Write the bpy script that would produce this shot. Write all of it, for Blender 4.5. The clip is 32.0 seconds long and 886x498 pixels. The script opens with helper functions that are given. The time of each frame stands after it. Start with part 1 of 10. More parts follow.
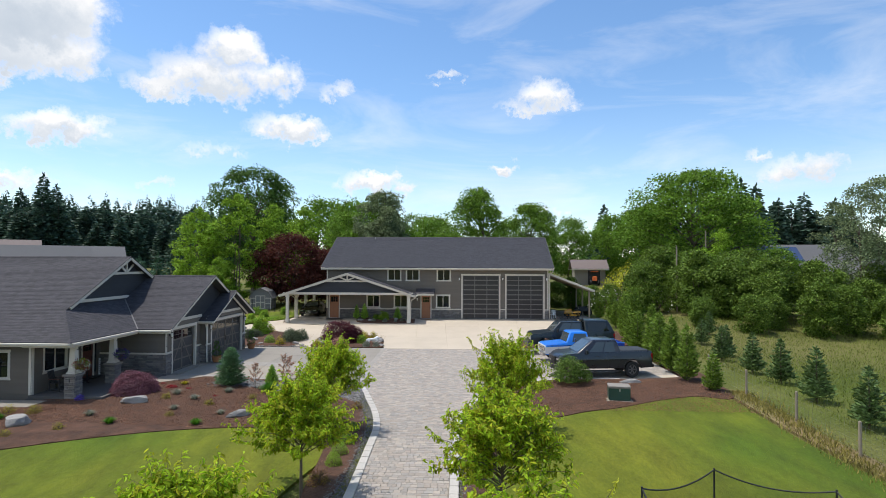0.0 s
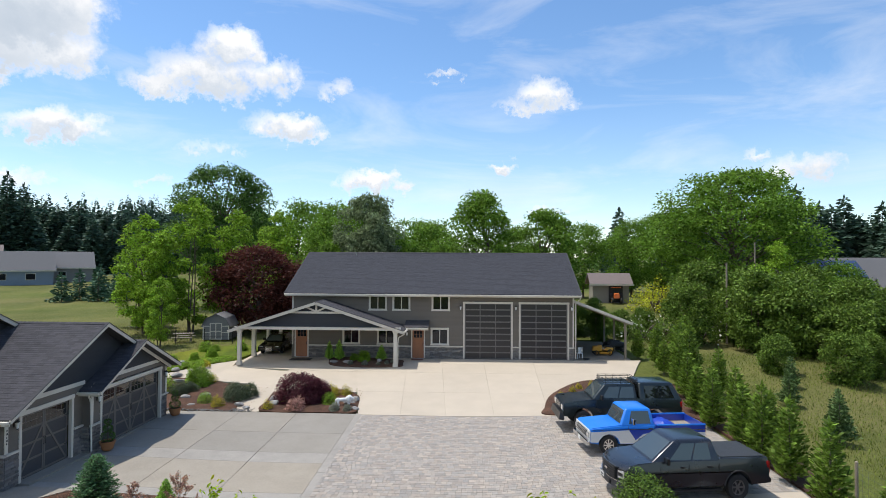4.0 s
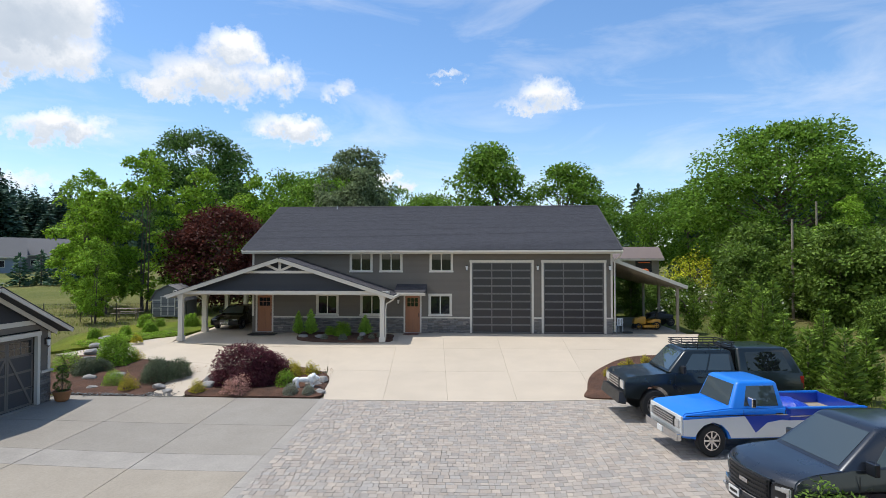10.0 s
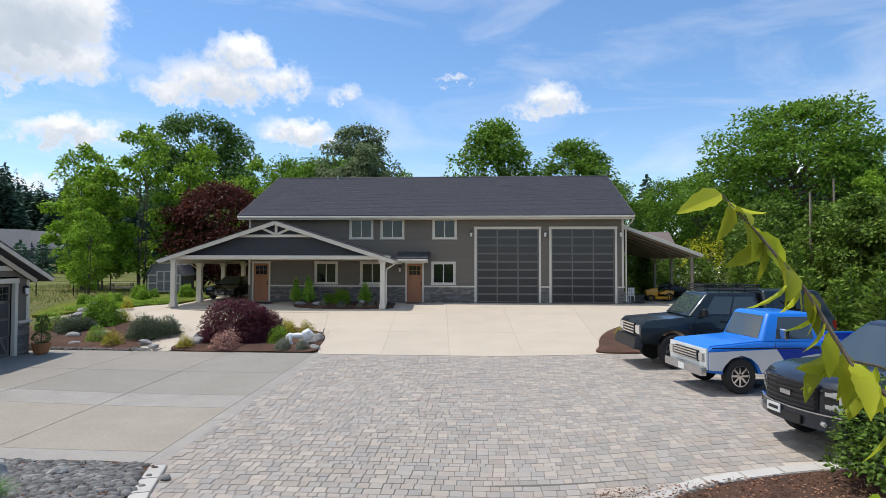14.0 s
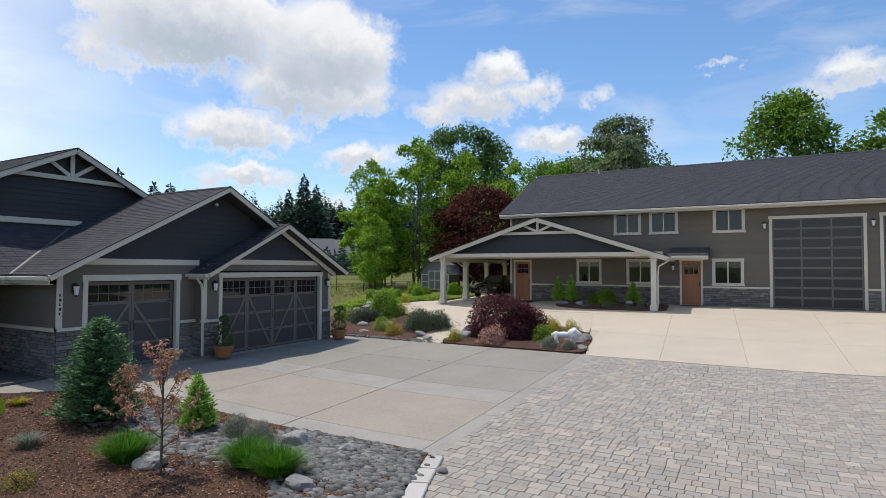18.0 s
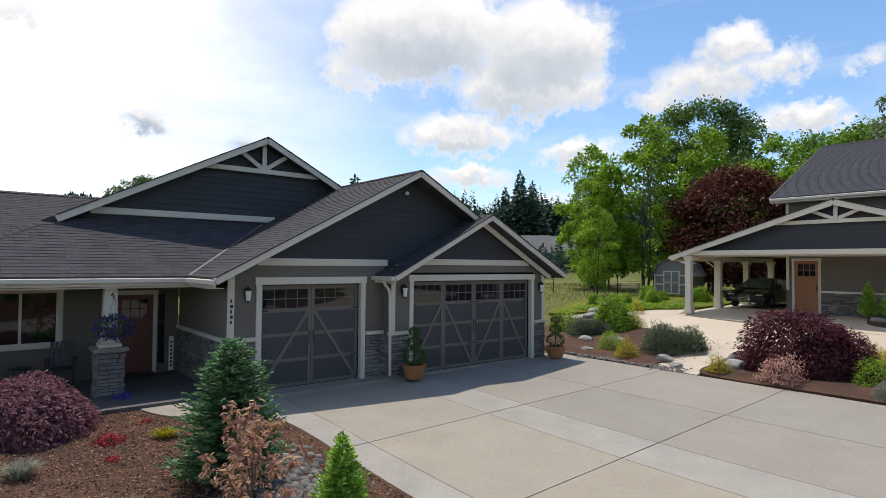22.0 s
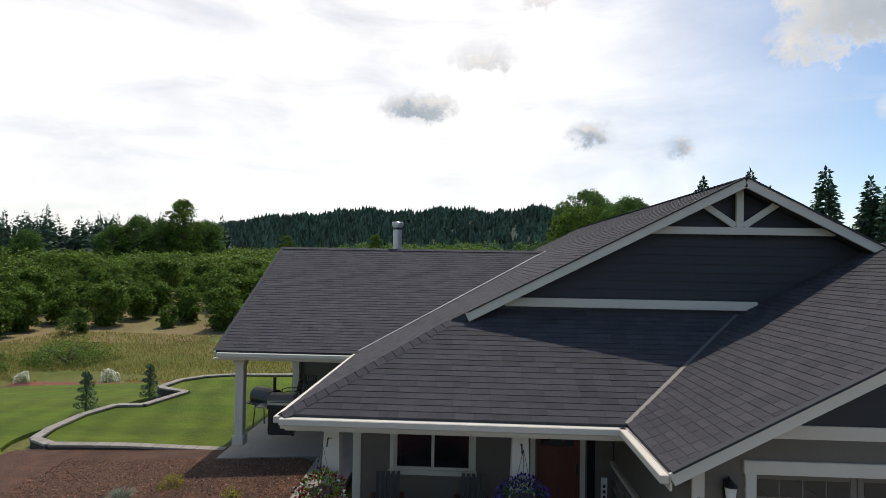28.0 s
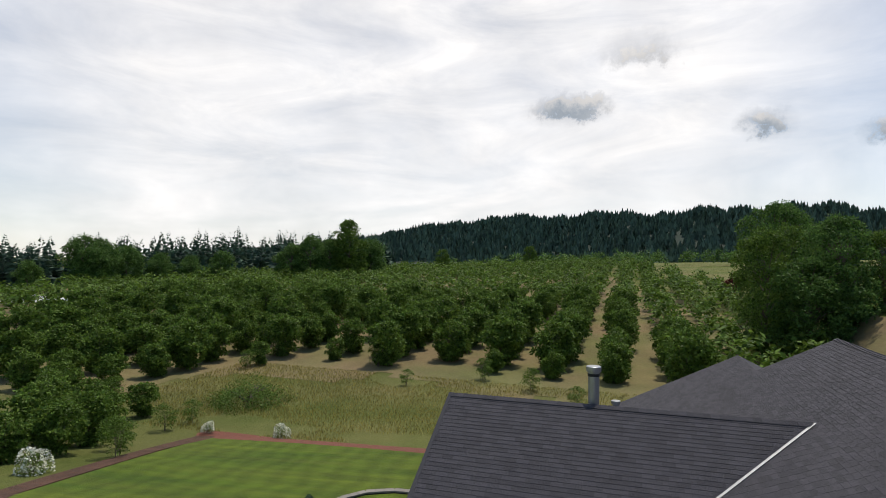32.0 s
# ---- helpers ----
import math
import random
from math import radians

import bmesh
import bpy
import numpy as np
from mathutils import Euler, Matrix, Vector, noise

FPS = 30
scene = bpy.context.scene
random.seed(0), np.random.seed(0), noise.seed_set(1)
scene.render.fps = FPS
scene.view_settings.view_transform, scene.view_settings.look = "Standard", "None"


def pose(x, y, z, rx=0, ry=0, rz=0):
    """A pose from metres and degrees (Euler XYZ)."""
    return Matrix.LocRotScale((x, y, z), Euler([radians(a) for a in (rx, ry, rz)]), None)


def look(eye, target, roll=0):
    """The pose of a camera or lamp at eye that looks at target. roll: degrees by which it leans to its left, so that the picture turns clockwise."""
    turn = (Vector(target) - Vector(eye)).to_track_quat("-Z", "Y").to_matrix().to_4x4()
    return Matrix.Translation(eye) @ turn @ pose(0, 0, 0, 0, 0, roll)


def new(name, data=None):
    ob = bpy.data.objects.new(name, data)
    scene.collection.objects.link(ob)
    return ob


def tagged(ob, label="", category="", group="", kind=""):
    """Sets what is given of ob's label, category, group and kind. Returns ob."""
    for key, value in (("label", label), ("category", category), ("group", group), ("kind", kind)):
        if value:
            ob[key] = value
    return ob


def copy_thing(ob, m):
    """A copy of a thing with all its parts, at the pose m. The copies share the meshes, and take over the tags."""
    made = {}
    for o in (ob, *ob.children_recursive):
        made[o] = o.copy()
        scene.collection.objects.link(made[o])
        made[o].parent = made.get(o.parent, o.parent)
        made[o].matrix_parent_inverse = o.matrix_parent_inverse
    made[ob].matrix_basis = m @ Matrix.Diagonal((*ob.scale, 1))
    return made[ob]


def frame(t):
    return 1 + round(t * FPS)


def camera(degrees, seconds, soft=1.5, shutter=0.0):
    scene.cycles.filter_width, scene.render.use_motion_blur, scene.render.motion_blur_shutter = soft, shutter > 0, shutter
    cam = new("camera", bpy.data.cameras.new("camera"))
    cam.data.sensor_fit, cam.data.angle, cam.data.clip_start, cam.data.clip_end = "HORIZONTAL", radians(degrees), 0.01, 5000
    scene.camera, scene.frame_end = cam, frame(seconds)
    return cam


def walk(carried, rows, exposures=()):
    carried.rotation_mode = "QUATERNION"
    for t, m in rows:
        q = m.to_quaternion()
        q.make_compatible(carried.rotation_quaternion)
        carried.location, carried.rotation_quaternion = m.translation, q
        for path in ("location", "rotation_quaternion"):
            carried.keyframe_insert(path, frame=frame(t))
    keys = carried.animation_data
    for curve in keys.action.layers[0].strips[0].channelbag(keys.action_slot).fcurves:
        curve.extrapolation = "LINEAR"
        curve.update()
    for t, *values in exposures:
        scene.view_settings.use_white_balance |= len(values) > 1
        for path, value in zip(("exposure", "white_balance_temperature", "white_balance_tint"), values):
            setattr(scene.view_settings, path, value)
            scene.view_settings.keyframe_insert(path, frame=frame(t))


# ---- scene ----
cam = camera(76.1, 32.0, soft=0.8)
PATH = [
    (0, (1.051, 0.012, 6.817), (0.951, 2.009, 6.862), 0.2),
    (1, (0.961, 2.93, 7.4), (0.864, 4.927, 7.446), 0.2),
    (2, (0.856, 5.97, 7.997), (0.763, 7.968, 8.042), 0.1),
    (3, (0.755, 9.006, 8.634), (0.66, 11.003, 8.678), 0.2),
    (3.5, (0.645, 10.482, 8.863), (0.551, 12.479, 8.906), 0.3),
    (5.5, (0.501, 16.475, 8.269), (0.401, 18.472, 8.303), 0.1),
    (6, (0.434, 17.811, 8.011), (0.331, 19.808, 8.046), 0.1),
    (7, (0.283, 20.15, 7.421), (0.177, 22.147, 7.457), 0.0),
    (8, (0.179, 21.539, 6.865), (0.074, 23.536, 6.901), 0.1),
    (9, (0.172, 21.667, 6.241), (0.067, 23.664, 6.28), 0.1),
    (10, (0.245, 21.682, 5.566), (0.14, 23.679, 5.608), 0.0),
    (11, (0.243, 21.872, 4.915), (0.138, 23.868, 4.961), -0.0),
    (12, (0.271, 22.427, 4.316), (0.166, 24.424, 4.364), -0.1),
    (13, (0.319, 22.995, 3.691), (0.212, 24.992, 3.745), 0.1),
    (15.5, (0.244, 23.265, 3.173), (-0.126, 25.229, 3.23), 0.2),
    (16, (0.106, 23.487, 3.06), (-0.463, 25.403, 3.125), 0.1),
    (16.5, (0.066, 23.602, 3.027), (-0.708, 25.445, 3.095), 0.1),
    (17, (-0.08, 23.815, 2.996), (-0.98, 25.599, 3.066), 0.2),
    (18, (-0.544, 24.454, 2.995), (-1.509, 26.204, 3.065), 0.2),
    (19, (-1.228, 25.377, 2.956), (-2.244, 27.099, 3.027), 0.1),
    (20, (-1.834, 26.508, 2.965), (-3.044, 28.098, 3.035), 0.2),
    (21, (-2.693, 27.481, 3.046), (-4.03, 28.968, 3.11), 0.3),
    (22, (-3.626, 28.278, 3.138), (-5.171, 29.548, 3.193), 0.5),
    (22.5, (-4.056, 28.545, 3.162), (-5.7, 29.684, 3.211), 0.6),
    (23, (-4.441, 28.809, 3.17), (-6.161, 29.828, 3.216), 0.6),
    (23.5, (-4.905, 29.078, 3.139), (-6.688, 29.982, 3.185), 0.6),
    (24, (-5.298, 29.341, 3.135), (-7.131, 30.138, 3.18), 0.5),
    (24.5, (-5.768, 29.564, 3.256), (-7.648, 30.245, 3.302), 0.5),
    (25, (-6.256, 29.725, 3.464), (-8.182, 30.261, 3.509), 0.6),
    (25.5, (-6.765, 29.85, 3.724), (-8.728, 30.233, 3.773), 0.6),
    (26, (-7.275, 29.91, 4.047), (-9.26, 30.153, 4.098), 0.8),
    (26.5, (-7.784, 29.925, 4.36), (-9.779, 30.046, 4.41), 0.9),
    (28.5, (-9.868, 29.775, 5.817), (-11.859, 29.583, 5.852), 0.9),
    (29, (-10.36, 29.626, 6.409), (-12.337, 29.321, 6.441), 0.8),
    (29.5, (-10.796, 29.454, 7.011), (-12.755, 29.052, 7.044), 0.7),
    (30, (-11.375, 29.246, 7.551), (-13.311, 28.746, 7.588), 0.6),
    (30.5, (-11.937, 29.008, 8.067), (-13.854, 28.44, 8.109), 0.7),
    (31, (-12.404, 28.698, 8.59), (-14.312, 28.1, 8.636), 0.8),
    (31.5, (-12.876, 28.375, 9.123), (-14.778, 27.759, 9.171), 0.7),
    (32, (-13.39, 28.049, 9.709), (-15.289, 27.421, 9.756), 0.5),
]
walk(cam, [(t, look(eye, target, roll)) for t, eye, target, roll in PATH],
     exposures=[(0, 0.0, 6450, 9), (9, -0.03, 6300, 9), (13.5, -0.05, 6300, 9), (16, -0.22, 6350, 9), (20, -0.22, 6500, 10), (23, 0.0, 6800, 10), (26, -0.02, 6900, 10), (28.5, -0.38, 6800, 10), (32, -0.52, 6750, 10)])

# ---- world, sun ----
SUN_DIR = Vector((-1.68, 0.43, 4.8)).normalized()      # towards the sun
sun_el = math.asin(SUN_DIR.z)
sun_az = math.atan2(SUN_DIR.x, SUN_DIR.y)
world = bpy.data.worlds.new("sky")
scene.world = world
world.use_nodes = True
wt = world.node_tree
for n in list(wt.nodes):
    wt.nodes.remove(n)


def wn(kind, **kw):
    n = wt.nodes.new(kind)
    for k, v in kw.items():
        n.inputs[k].default_value = v
    return n


def wmath(op, a, b=None, c=None, clamp=False):
    n = wt.nodes.new("ShaderNodeMath")
    n.operation, n.use_clamp = op, clamp
    for i, v in enumerate((a, b, c)):
        if v is None:
            continue
        if isinstance(v, (int, float)):
            n.inputs[i].default_value = v
        else:
            wt.links.new(v, n.inputs[i])
    return n.outputs[0]


sky = wt.nodes.new("ShaderNodeTexSky")
sky.sky_type, sky.sun_disc = "NISHITA", False
sky.sun_elevation, sky.sun_rotation = sun_el, sun_az
sky.air_density, sky.dust_density, sky.ozone_density = 1.0, 0.2, 3.0
coord = wt.nodes.new("ShaderNodeTexCoord")
sep = wt.nodes.new("ShaderNodeSeparateXYZ")
wt.links.new(coord.outputs["Generated"], sep.inputs[0])
# azimuth (degrees, to the left from +y) and elevation (degrees)
az = wmath("MULTIPLY", wmath("ARCTAN2", wmath("MULTIPLY", sep.outputs[0], -1.0), sep.outputs[1]), 57.2958)
el = wmath("MULTIPLY", wmath("ARCSINE", sep.outputs[2]), 57.2958)


def wnoise(scale, detail, rough, stretch=(1, 1, 1), dist=0.0):
    mp = wt.nodes.new("ShaderNodeMapping")
    mp.inputs["Scale"].default_value = stretch
    wt.links.new(coord.outputs["Generated"], mp.inputs["Vector"])
    n = wn("ShaderNodeTexNoise", Scale=scale, Detail=detail, Roughness=rough, Distortion=dist)
    wt.links.new(mp.outputs[0], n.inputs["Vector"])
    return n.outputs["Fac"]


puff = wnoise(13.0, 8.0, 0.62)
puff2 = wnoise(34.0, 7.0, 0.66)
veil = wnoise(3.2, 6.0, 0.6, (1.0, 1.0, 4.0), 0.6)
shade = wnoise(8.0, 4.0, 0.55, (1, 1, 1.6))

# fair-weather clouds: azimuth, elevation, half width, half height (degrees), density
CLOUDS = [
    (41, 21, 8.5, 5.5, 1.6), (37, 17.0, 5.0, 2.4, 1.1), (24.5, 16.8, 8.0, 2.6, 1.25), (23.5, 19.4, 3.6, 2.4, 1.2), (18.8, 17.6, 3.4, 1.8, 1.0), (29.5, 15.6, 4.0, 1.4, 1.0),
    (36.5, 11.2, 5.2, 1.8, 1.2), (18.3, 12.8, 4.4, 1.7, 1.1), (13.2, 16.5, 2.2, 1.0, 0.8), (-7.2, 16.3, 3.2, 2.0, 1.05), (-6.2, 15.3, 5.0, 1.1, 0.9), (10, 7.8, 4.0, 1.5, 1.15),
    (-2.6, 9.1, 2.3, 0.8, 1.0), (25.5, 10.2, 4, 0.9, 0.7), (41, 6.4, 4.5, 1.2, 1.0), (-30, 8.0, 4.2, 1.6, 1.1), (-27, 9.4, 2.0, 0.7, 0.9), (2.8, 18.2, 2.4, 0.6, 0.7),
    (-7, 5.0, 2.5, 0.7, 0.8), (30, 7.0, 2.5, 0.7, 0.6), (48.0, 8.8, 6.5, 1.6, 1.1),
    (53, 22.5, 12, 6.0, 1.7), (43, 17.5, 8, 4.0, 1.5), (49, 13.0, 7.5, 2.8, 1.3), (38.5, 10.9, 3.2, 1.6, 1.1), (60, 19, 5, 3, 1.0),
    (96.5, 15.2, 4.4, 1.7, 1.2), (78.3, 12.6, 2.4, 1.6, 1.2), (70.5, 10.8, 2.2, 1.4, 1.0), (89, 20, 5.5, 2.2, 0.9), (84, 25, 4, 1.6, 0.8), (-40, 20, 5, 2, 0.7),
    (-60, 25, 12, 5, 1.2), (-95, 20, 14, 5, 1.2), (-130, 28, 14, 6, 1.2), (175, 22, 14, 6, 1.2), (150, 30, 12, 6, 1.2),
]
total, under = None, None
warp_a = wmath("MULTIPLY", wmath("SUBTRACT", puff, 0.5), 8.0)
warp_e = wmath("MULTIPLY", wmath("SUBTRACT", puff2, 0.5), 4.5)
azw, elw = wmath("ADD", az, warp_a), wmath("ADD", el, warp_e)
for ca, ce, wa, we, dens in CLOUDS:
    da = wmath("MULTIPLY", wmath("SUBTRACT", azw, ca), 1.0 / wa)
    de = wmath("MULTIPLY", wmath("SUBTRACT", elw, ce), 1.0 / we)
    r2 = wmath("ADD", wmath("MULTIPLY", da, da), wmath("MULTIPLY", de, de))
    blob = wmath("MULTIPLY", wmath("SUBTRACT", 1.0, r2, clamp=True), dens)
    grey = wmath("MULTIPLY", blob, wmath("SUBTRACT", 0.35, de, clamp=True))
    total = blob if total is None else wmath("MAXIMUM", total, blob)
    under = grey if under is None else wmath("MAXIMUM", under, grey)
# two small grey clouds low in the west
dark = None
soft_a, soft_e = wmath("ADD", az, wmath("MULTIPLY", warp_a, 0.5)), wmath("ADD", el, wmath("MULTIPLY", warp_e, 0.35))
for ca, ce, wa, we in ((96.3, 14.9, 5.2, 1.7), (78.2, 12.3, 2.8, 1.7), (70.8, 10.7, 2.0, 1.2)):
    da = wmath("MULTIPLY", wmath("SUBTRACT", soft_a, ca), 1.0 / wa)
    de = wmath("MULTIPLY", wmath("SUBTRACT", soft_e, ce), 1.0 / we)
    one = wmath("SUBTRACT", 1.0, wmath("ADD", wmath("MULTIPLY", da, da), wmath("MULTIPLY", de, de)), clamp=True)
    dark = one if dark is None else wmath("MAXIMUM", dark, one)
tex = wmath("ADD", wmath("MULTIPLY", wmath("SUBTRACT", puff, 0.5), 2.6), wmath("MULTIPLY", wmath("SUBTRACT", puff2, 0.5), 2.4))
cum = wmath("MULTIPLY", wmath("ADD", total, wmath("MULTIPLY", tex, wmath("MINIMUM", total, 0.6))), 1.2)
cum = wmath("SUBTRACT", cum, 0.16, clamp=True)
cum = wmath("POWER", cum, 1.25)
# the high white veil in the west, thickest towards the sun's side
vd = wmath("MULTIPLY", wmath("SUBTRACT", az, 110.0), 1.0 / 52.0)
veil_mask = wmath("SUBTRACT", 1.25, wmath("MULTIPLY", vd, vd), clamp=True)
veil_amt = wmath("MULTIPLY", veil_mask, wmath("ADD", 0.62, wmath("MULTIPLY", veil, 0.55)), clamp=True)
thin = wmath("MULTIPLY", wmath("SUBTRACT", veil, 0.48, clamp=True), 1.3)
hazy = wmath("MULTIPLY", wmath("SUBTRACT", 1.0, wmath("MULTIPLY", el, 1 / 16.0), clamp=True), 0.14)
cover = wmath("MAXIMUM", wmath("MAXIMUM", veil_amt, cum), wmath("ADD", thin, hazy), clamp=True)
lum = wmath("ADD", 0.86, wmath("MULTIPLY", shade, 0.45))
lum = wmath("ADD", lum, wmath("MULTIPLY", wmath("MULTIPLY", veil_mask, wmath("ADD", -0.10, wmath("MULTIPLY", veil, 0.85))), wmath("SUBTRACT", 1.0, wmath("MULTIPLY", cum, 0.8))))
lum = wmath("SUBTRACT", lum, wmath("MULTIPLY", wmath("MULTIPLY", under, cum), wmath("ADD", 0.0, wmath("MULTIPLY", shade, 0.72))))
lum = wmath("SUBTRACT", lum, wmath("MULTIPLY", dark, 0.26))


def mixc(f, a, b):
    n = wt.nodes.new("ShaderNodeMix")
    n.data_type = "RGBA"
    for sock, v in ((n.inputs[0], f), (n.inputs[6], a), (n.inputs[7], b)):
        if isinstance(v, (int, float, tuple)):
            sock.default_value = v
        else:
            wt.links.new(v, sock)
    return n.outputs[2]


CLOUD_LUM, SKY_GAIN = 9.2, 0.105
cloud_tint = mixc(wmath("MULTIPLY", wmath("SUBTRACT", lum, 0.62), 2.6, clamp=True), (0.80, 0.93, 1.10, 1), (1.0, 1.0, 1.02, 1))
cloud_col = wt.nodes.new("ShaderNodeVectorMath")
cloud_col.operation = "SCALE"
wt.links.new(cloud_tint, cloud_col.inputs[0])
wt.links.new(wmath("MULTIPLY", lum, CLOUD_LUM), cloud_col.inputs["Scale"])
cloud_col = cloud_col.outputs[0]
bg = wt.nodes.new("ShaderNodeBackground")
hs = wn("ShaderNodeHueSaturation", Saturation=1.1, Value=1.75)
wt.links.new(sky.outputs[0], hs.inputs["Color"])
wt.links.new(mixc(cover, hs.outputs[0], cloud_col), bg.inputs[0])
bg.inputs[1].default_value = SKY_GAIN
out = wt.nodes.new("ShaderNodeOutputWorld")
wt.links.new(bg.outputs[0], out.inputs[0])
sun = new("sun", bpy.data.lights.new("sun", "SUN"))
sun.data.energy, sun.data.angle, sun.data.color = 4.0, radians(0.53), (1.0, 0.95, 0.88)
sun.matrix_world = look(SUN_DIR * 100, (0, 0, 0))

# ---- materials ----
def material(name, base, rough=0.8, metal=0.0, vary=0.25, scale=4.0, fine=60.0, bump=0.3, bump_scale=80.0, second=None, spec=0.5, rand=0.0, island=0.0, stretch=(1, 1, 1), coat=0.0, dist=0.02, translucent=0.0, second_scale=None):
    """A surface with variation at two scales, fine relief, and, on pieces, a random tone for each."""
    m = bpy.data.materials.new(name)
    m.use_nodes = True
    nt = m.node_tree
    bs = nt.nodes["Principled BSDF"]
    link = nt.links.new
    tc = nt.nodes.new("ShaderNodeTexCoord")
    mp = nt.nodes.new("ShaderNodeMapping")
    mp.inputs["Scale"].default_value = stretch
    geo = nt.nodes.new("ShaderNodeNewGeometry")
    link(geo.outputs["Position"], mp.inputs["Vector"])
    v = mp.outputs[0]

    def noise_at(s, detail=4.0, rough_=0.6):
        n = nt.nodes.new("ShaderNodeTexNoise")
        n.inputs["Scale"].default_value, n.inputs["Detail"].default_value, n.inputs["Roughness"].default_value = s, detail, rough_
        link(v, n.inputs["Vector"])
        return n.outputs["Fac"]

    def mth(op, a, b, clamp=False):
        n = nt.nodes.new("ShaderNodeMath")
        n.operation, n.use_clamp = op, clamp
        for i, q in enumerate((a, b)):
            if isinstance(q, (int, float)):
                n.inputs[i].default_value = q
            else:
                link(q, n.inputs[i])
        return n.outputs[0]

    big, small = noise_at(scale), noise_at(fine, 3.0)
    tone = mth("ADD", mth("MULTIPLY", mth("SUBTRACT", big, 0.5), 2.0 * vary), mth("MULTIPLY", mth("SUBTRACT", small, 0.5), 1.4 * vary))
    if rand:
        oi = nt.nodes.new("ShaderNodeObjectInfo")
        tone = mth("ADD", tone, mth("MULTIPLY", mth("SUBTRACT", oi.outputs["Random"], 0.5), 2 * rand))
    if island:
        tone = mth("ADD", tone, mth("MULTIPLY", mth("SUBTRACT", geo.outputs["Random Per Island"], 0.5), 2 * island))
    gain = mth("ADD", tone, 1.0)
    rgb = nt.nodes.new("ShaderNodeRGB")
    rgb.outputs[0].default_value = (*base, 1)
    col = rgb.outputs[0]
    if second is not None:
        mx = nt.nodes.new("ShaderNodeMix")
        mx.data_type = "RGBA"
        if island:
            f = mth("ADD", mth("MULTIPLY", mth("FRACT", mth("MULTIPLY", geo.outputs["Random Per Island"], 7.31), 0), 0.7), mth("MULTIPLY", big, 0.3), True)
        elif rand:
            f = mth("ADD", mth("MULTIPLY", mth("FRACT", mth("MULTIPLY", oi.outputs["Random"], 7.31), 0), 0.7), mth("MULTIPLY", big, 0.3), True)
        else:
            f = mth("MULTIPLY", mth("SUBTRACT", noise_at(second_scale or scale * 0.35, 5.0), 0.34), 3.2, True)
        link(f, mx.inputs[0])
        link(col, mx.inputs[6])
        mx.inputs[7].default_value = (*second, 1)
        col = mx.outputs[2]
    mul = nt.nodes.new("ShaderNodeVectorMath")
    mul.operation = "SCALE"
    link(col, mul.inputs[0])
    link(gain, mul.inputs["Scale"])
    link(mul.outputs[0], bs.inputs["Base Color"])
    link(mth("ADD", rough, mth("MULTIPLY", mth("SUBTRACT", big, 0.5), 0.22), True), bs.inputs["Roughness"])
    bs.inputs["Metallic"].default_value = metal
    bs.inputs["Specular IOR Level"].default_value = spec
    bs.inputs["Coat Weight"].default_value = coat
    bs.inputs["Coat Roughness"].default_value = 0.06
    if bump:
        b = nt.nodes.new("ShaderNodeBump")
        b.inputs["Strength"].default_value, b.inputs["Distance"].default_value = bump, dist
        link(noise_at(bump_scale, 4.0), b.inputs["Height"])
        link(b.outputs[0], bs.inputs["Normal"])
    if translucent:
        tr = nt.nodes.new("ShaderNodeBsdfTranslucent")
        link(mul.outputs[0], tr.inputs[0])
        ms = nt.nodes.new("ShaderNodeMixShader")
        ms.inputs[0].default_value = translucent
        link(bs.outputs[0], ms.inputs[1])
        link(tr.outputs[0], ms.inputs[2])
        link(ms.outputs[0], nt.nodes["Material Output"].inputs[0])
    return m


def glass_material(name, tint, rough=0.03, coat=0.15):
    m = bpy.data.materials.new(name)
    m.use_nodes = True
    bs = m.node_tree.nodes["Principled BSDF"]
    bs.inputs["Base Color"].default_value = (*tint, 1)
    bs.inputs["Roughness"].default_value = rough
    bs.inputs["Specular IOR Level"].default_value = 0.5
    bs.inputs["Coat Weight"].default_value = coat
    bs.inputs["Coat Roughness"].default_value = 0.01
    return m


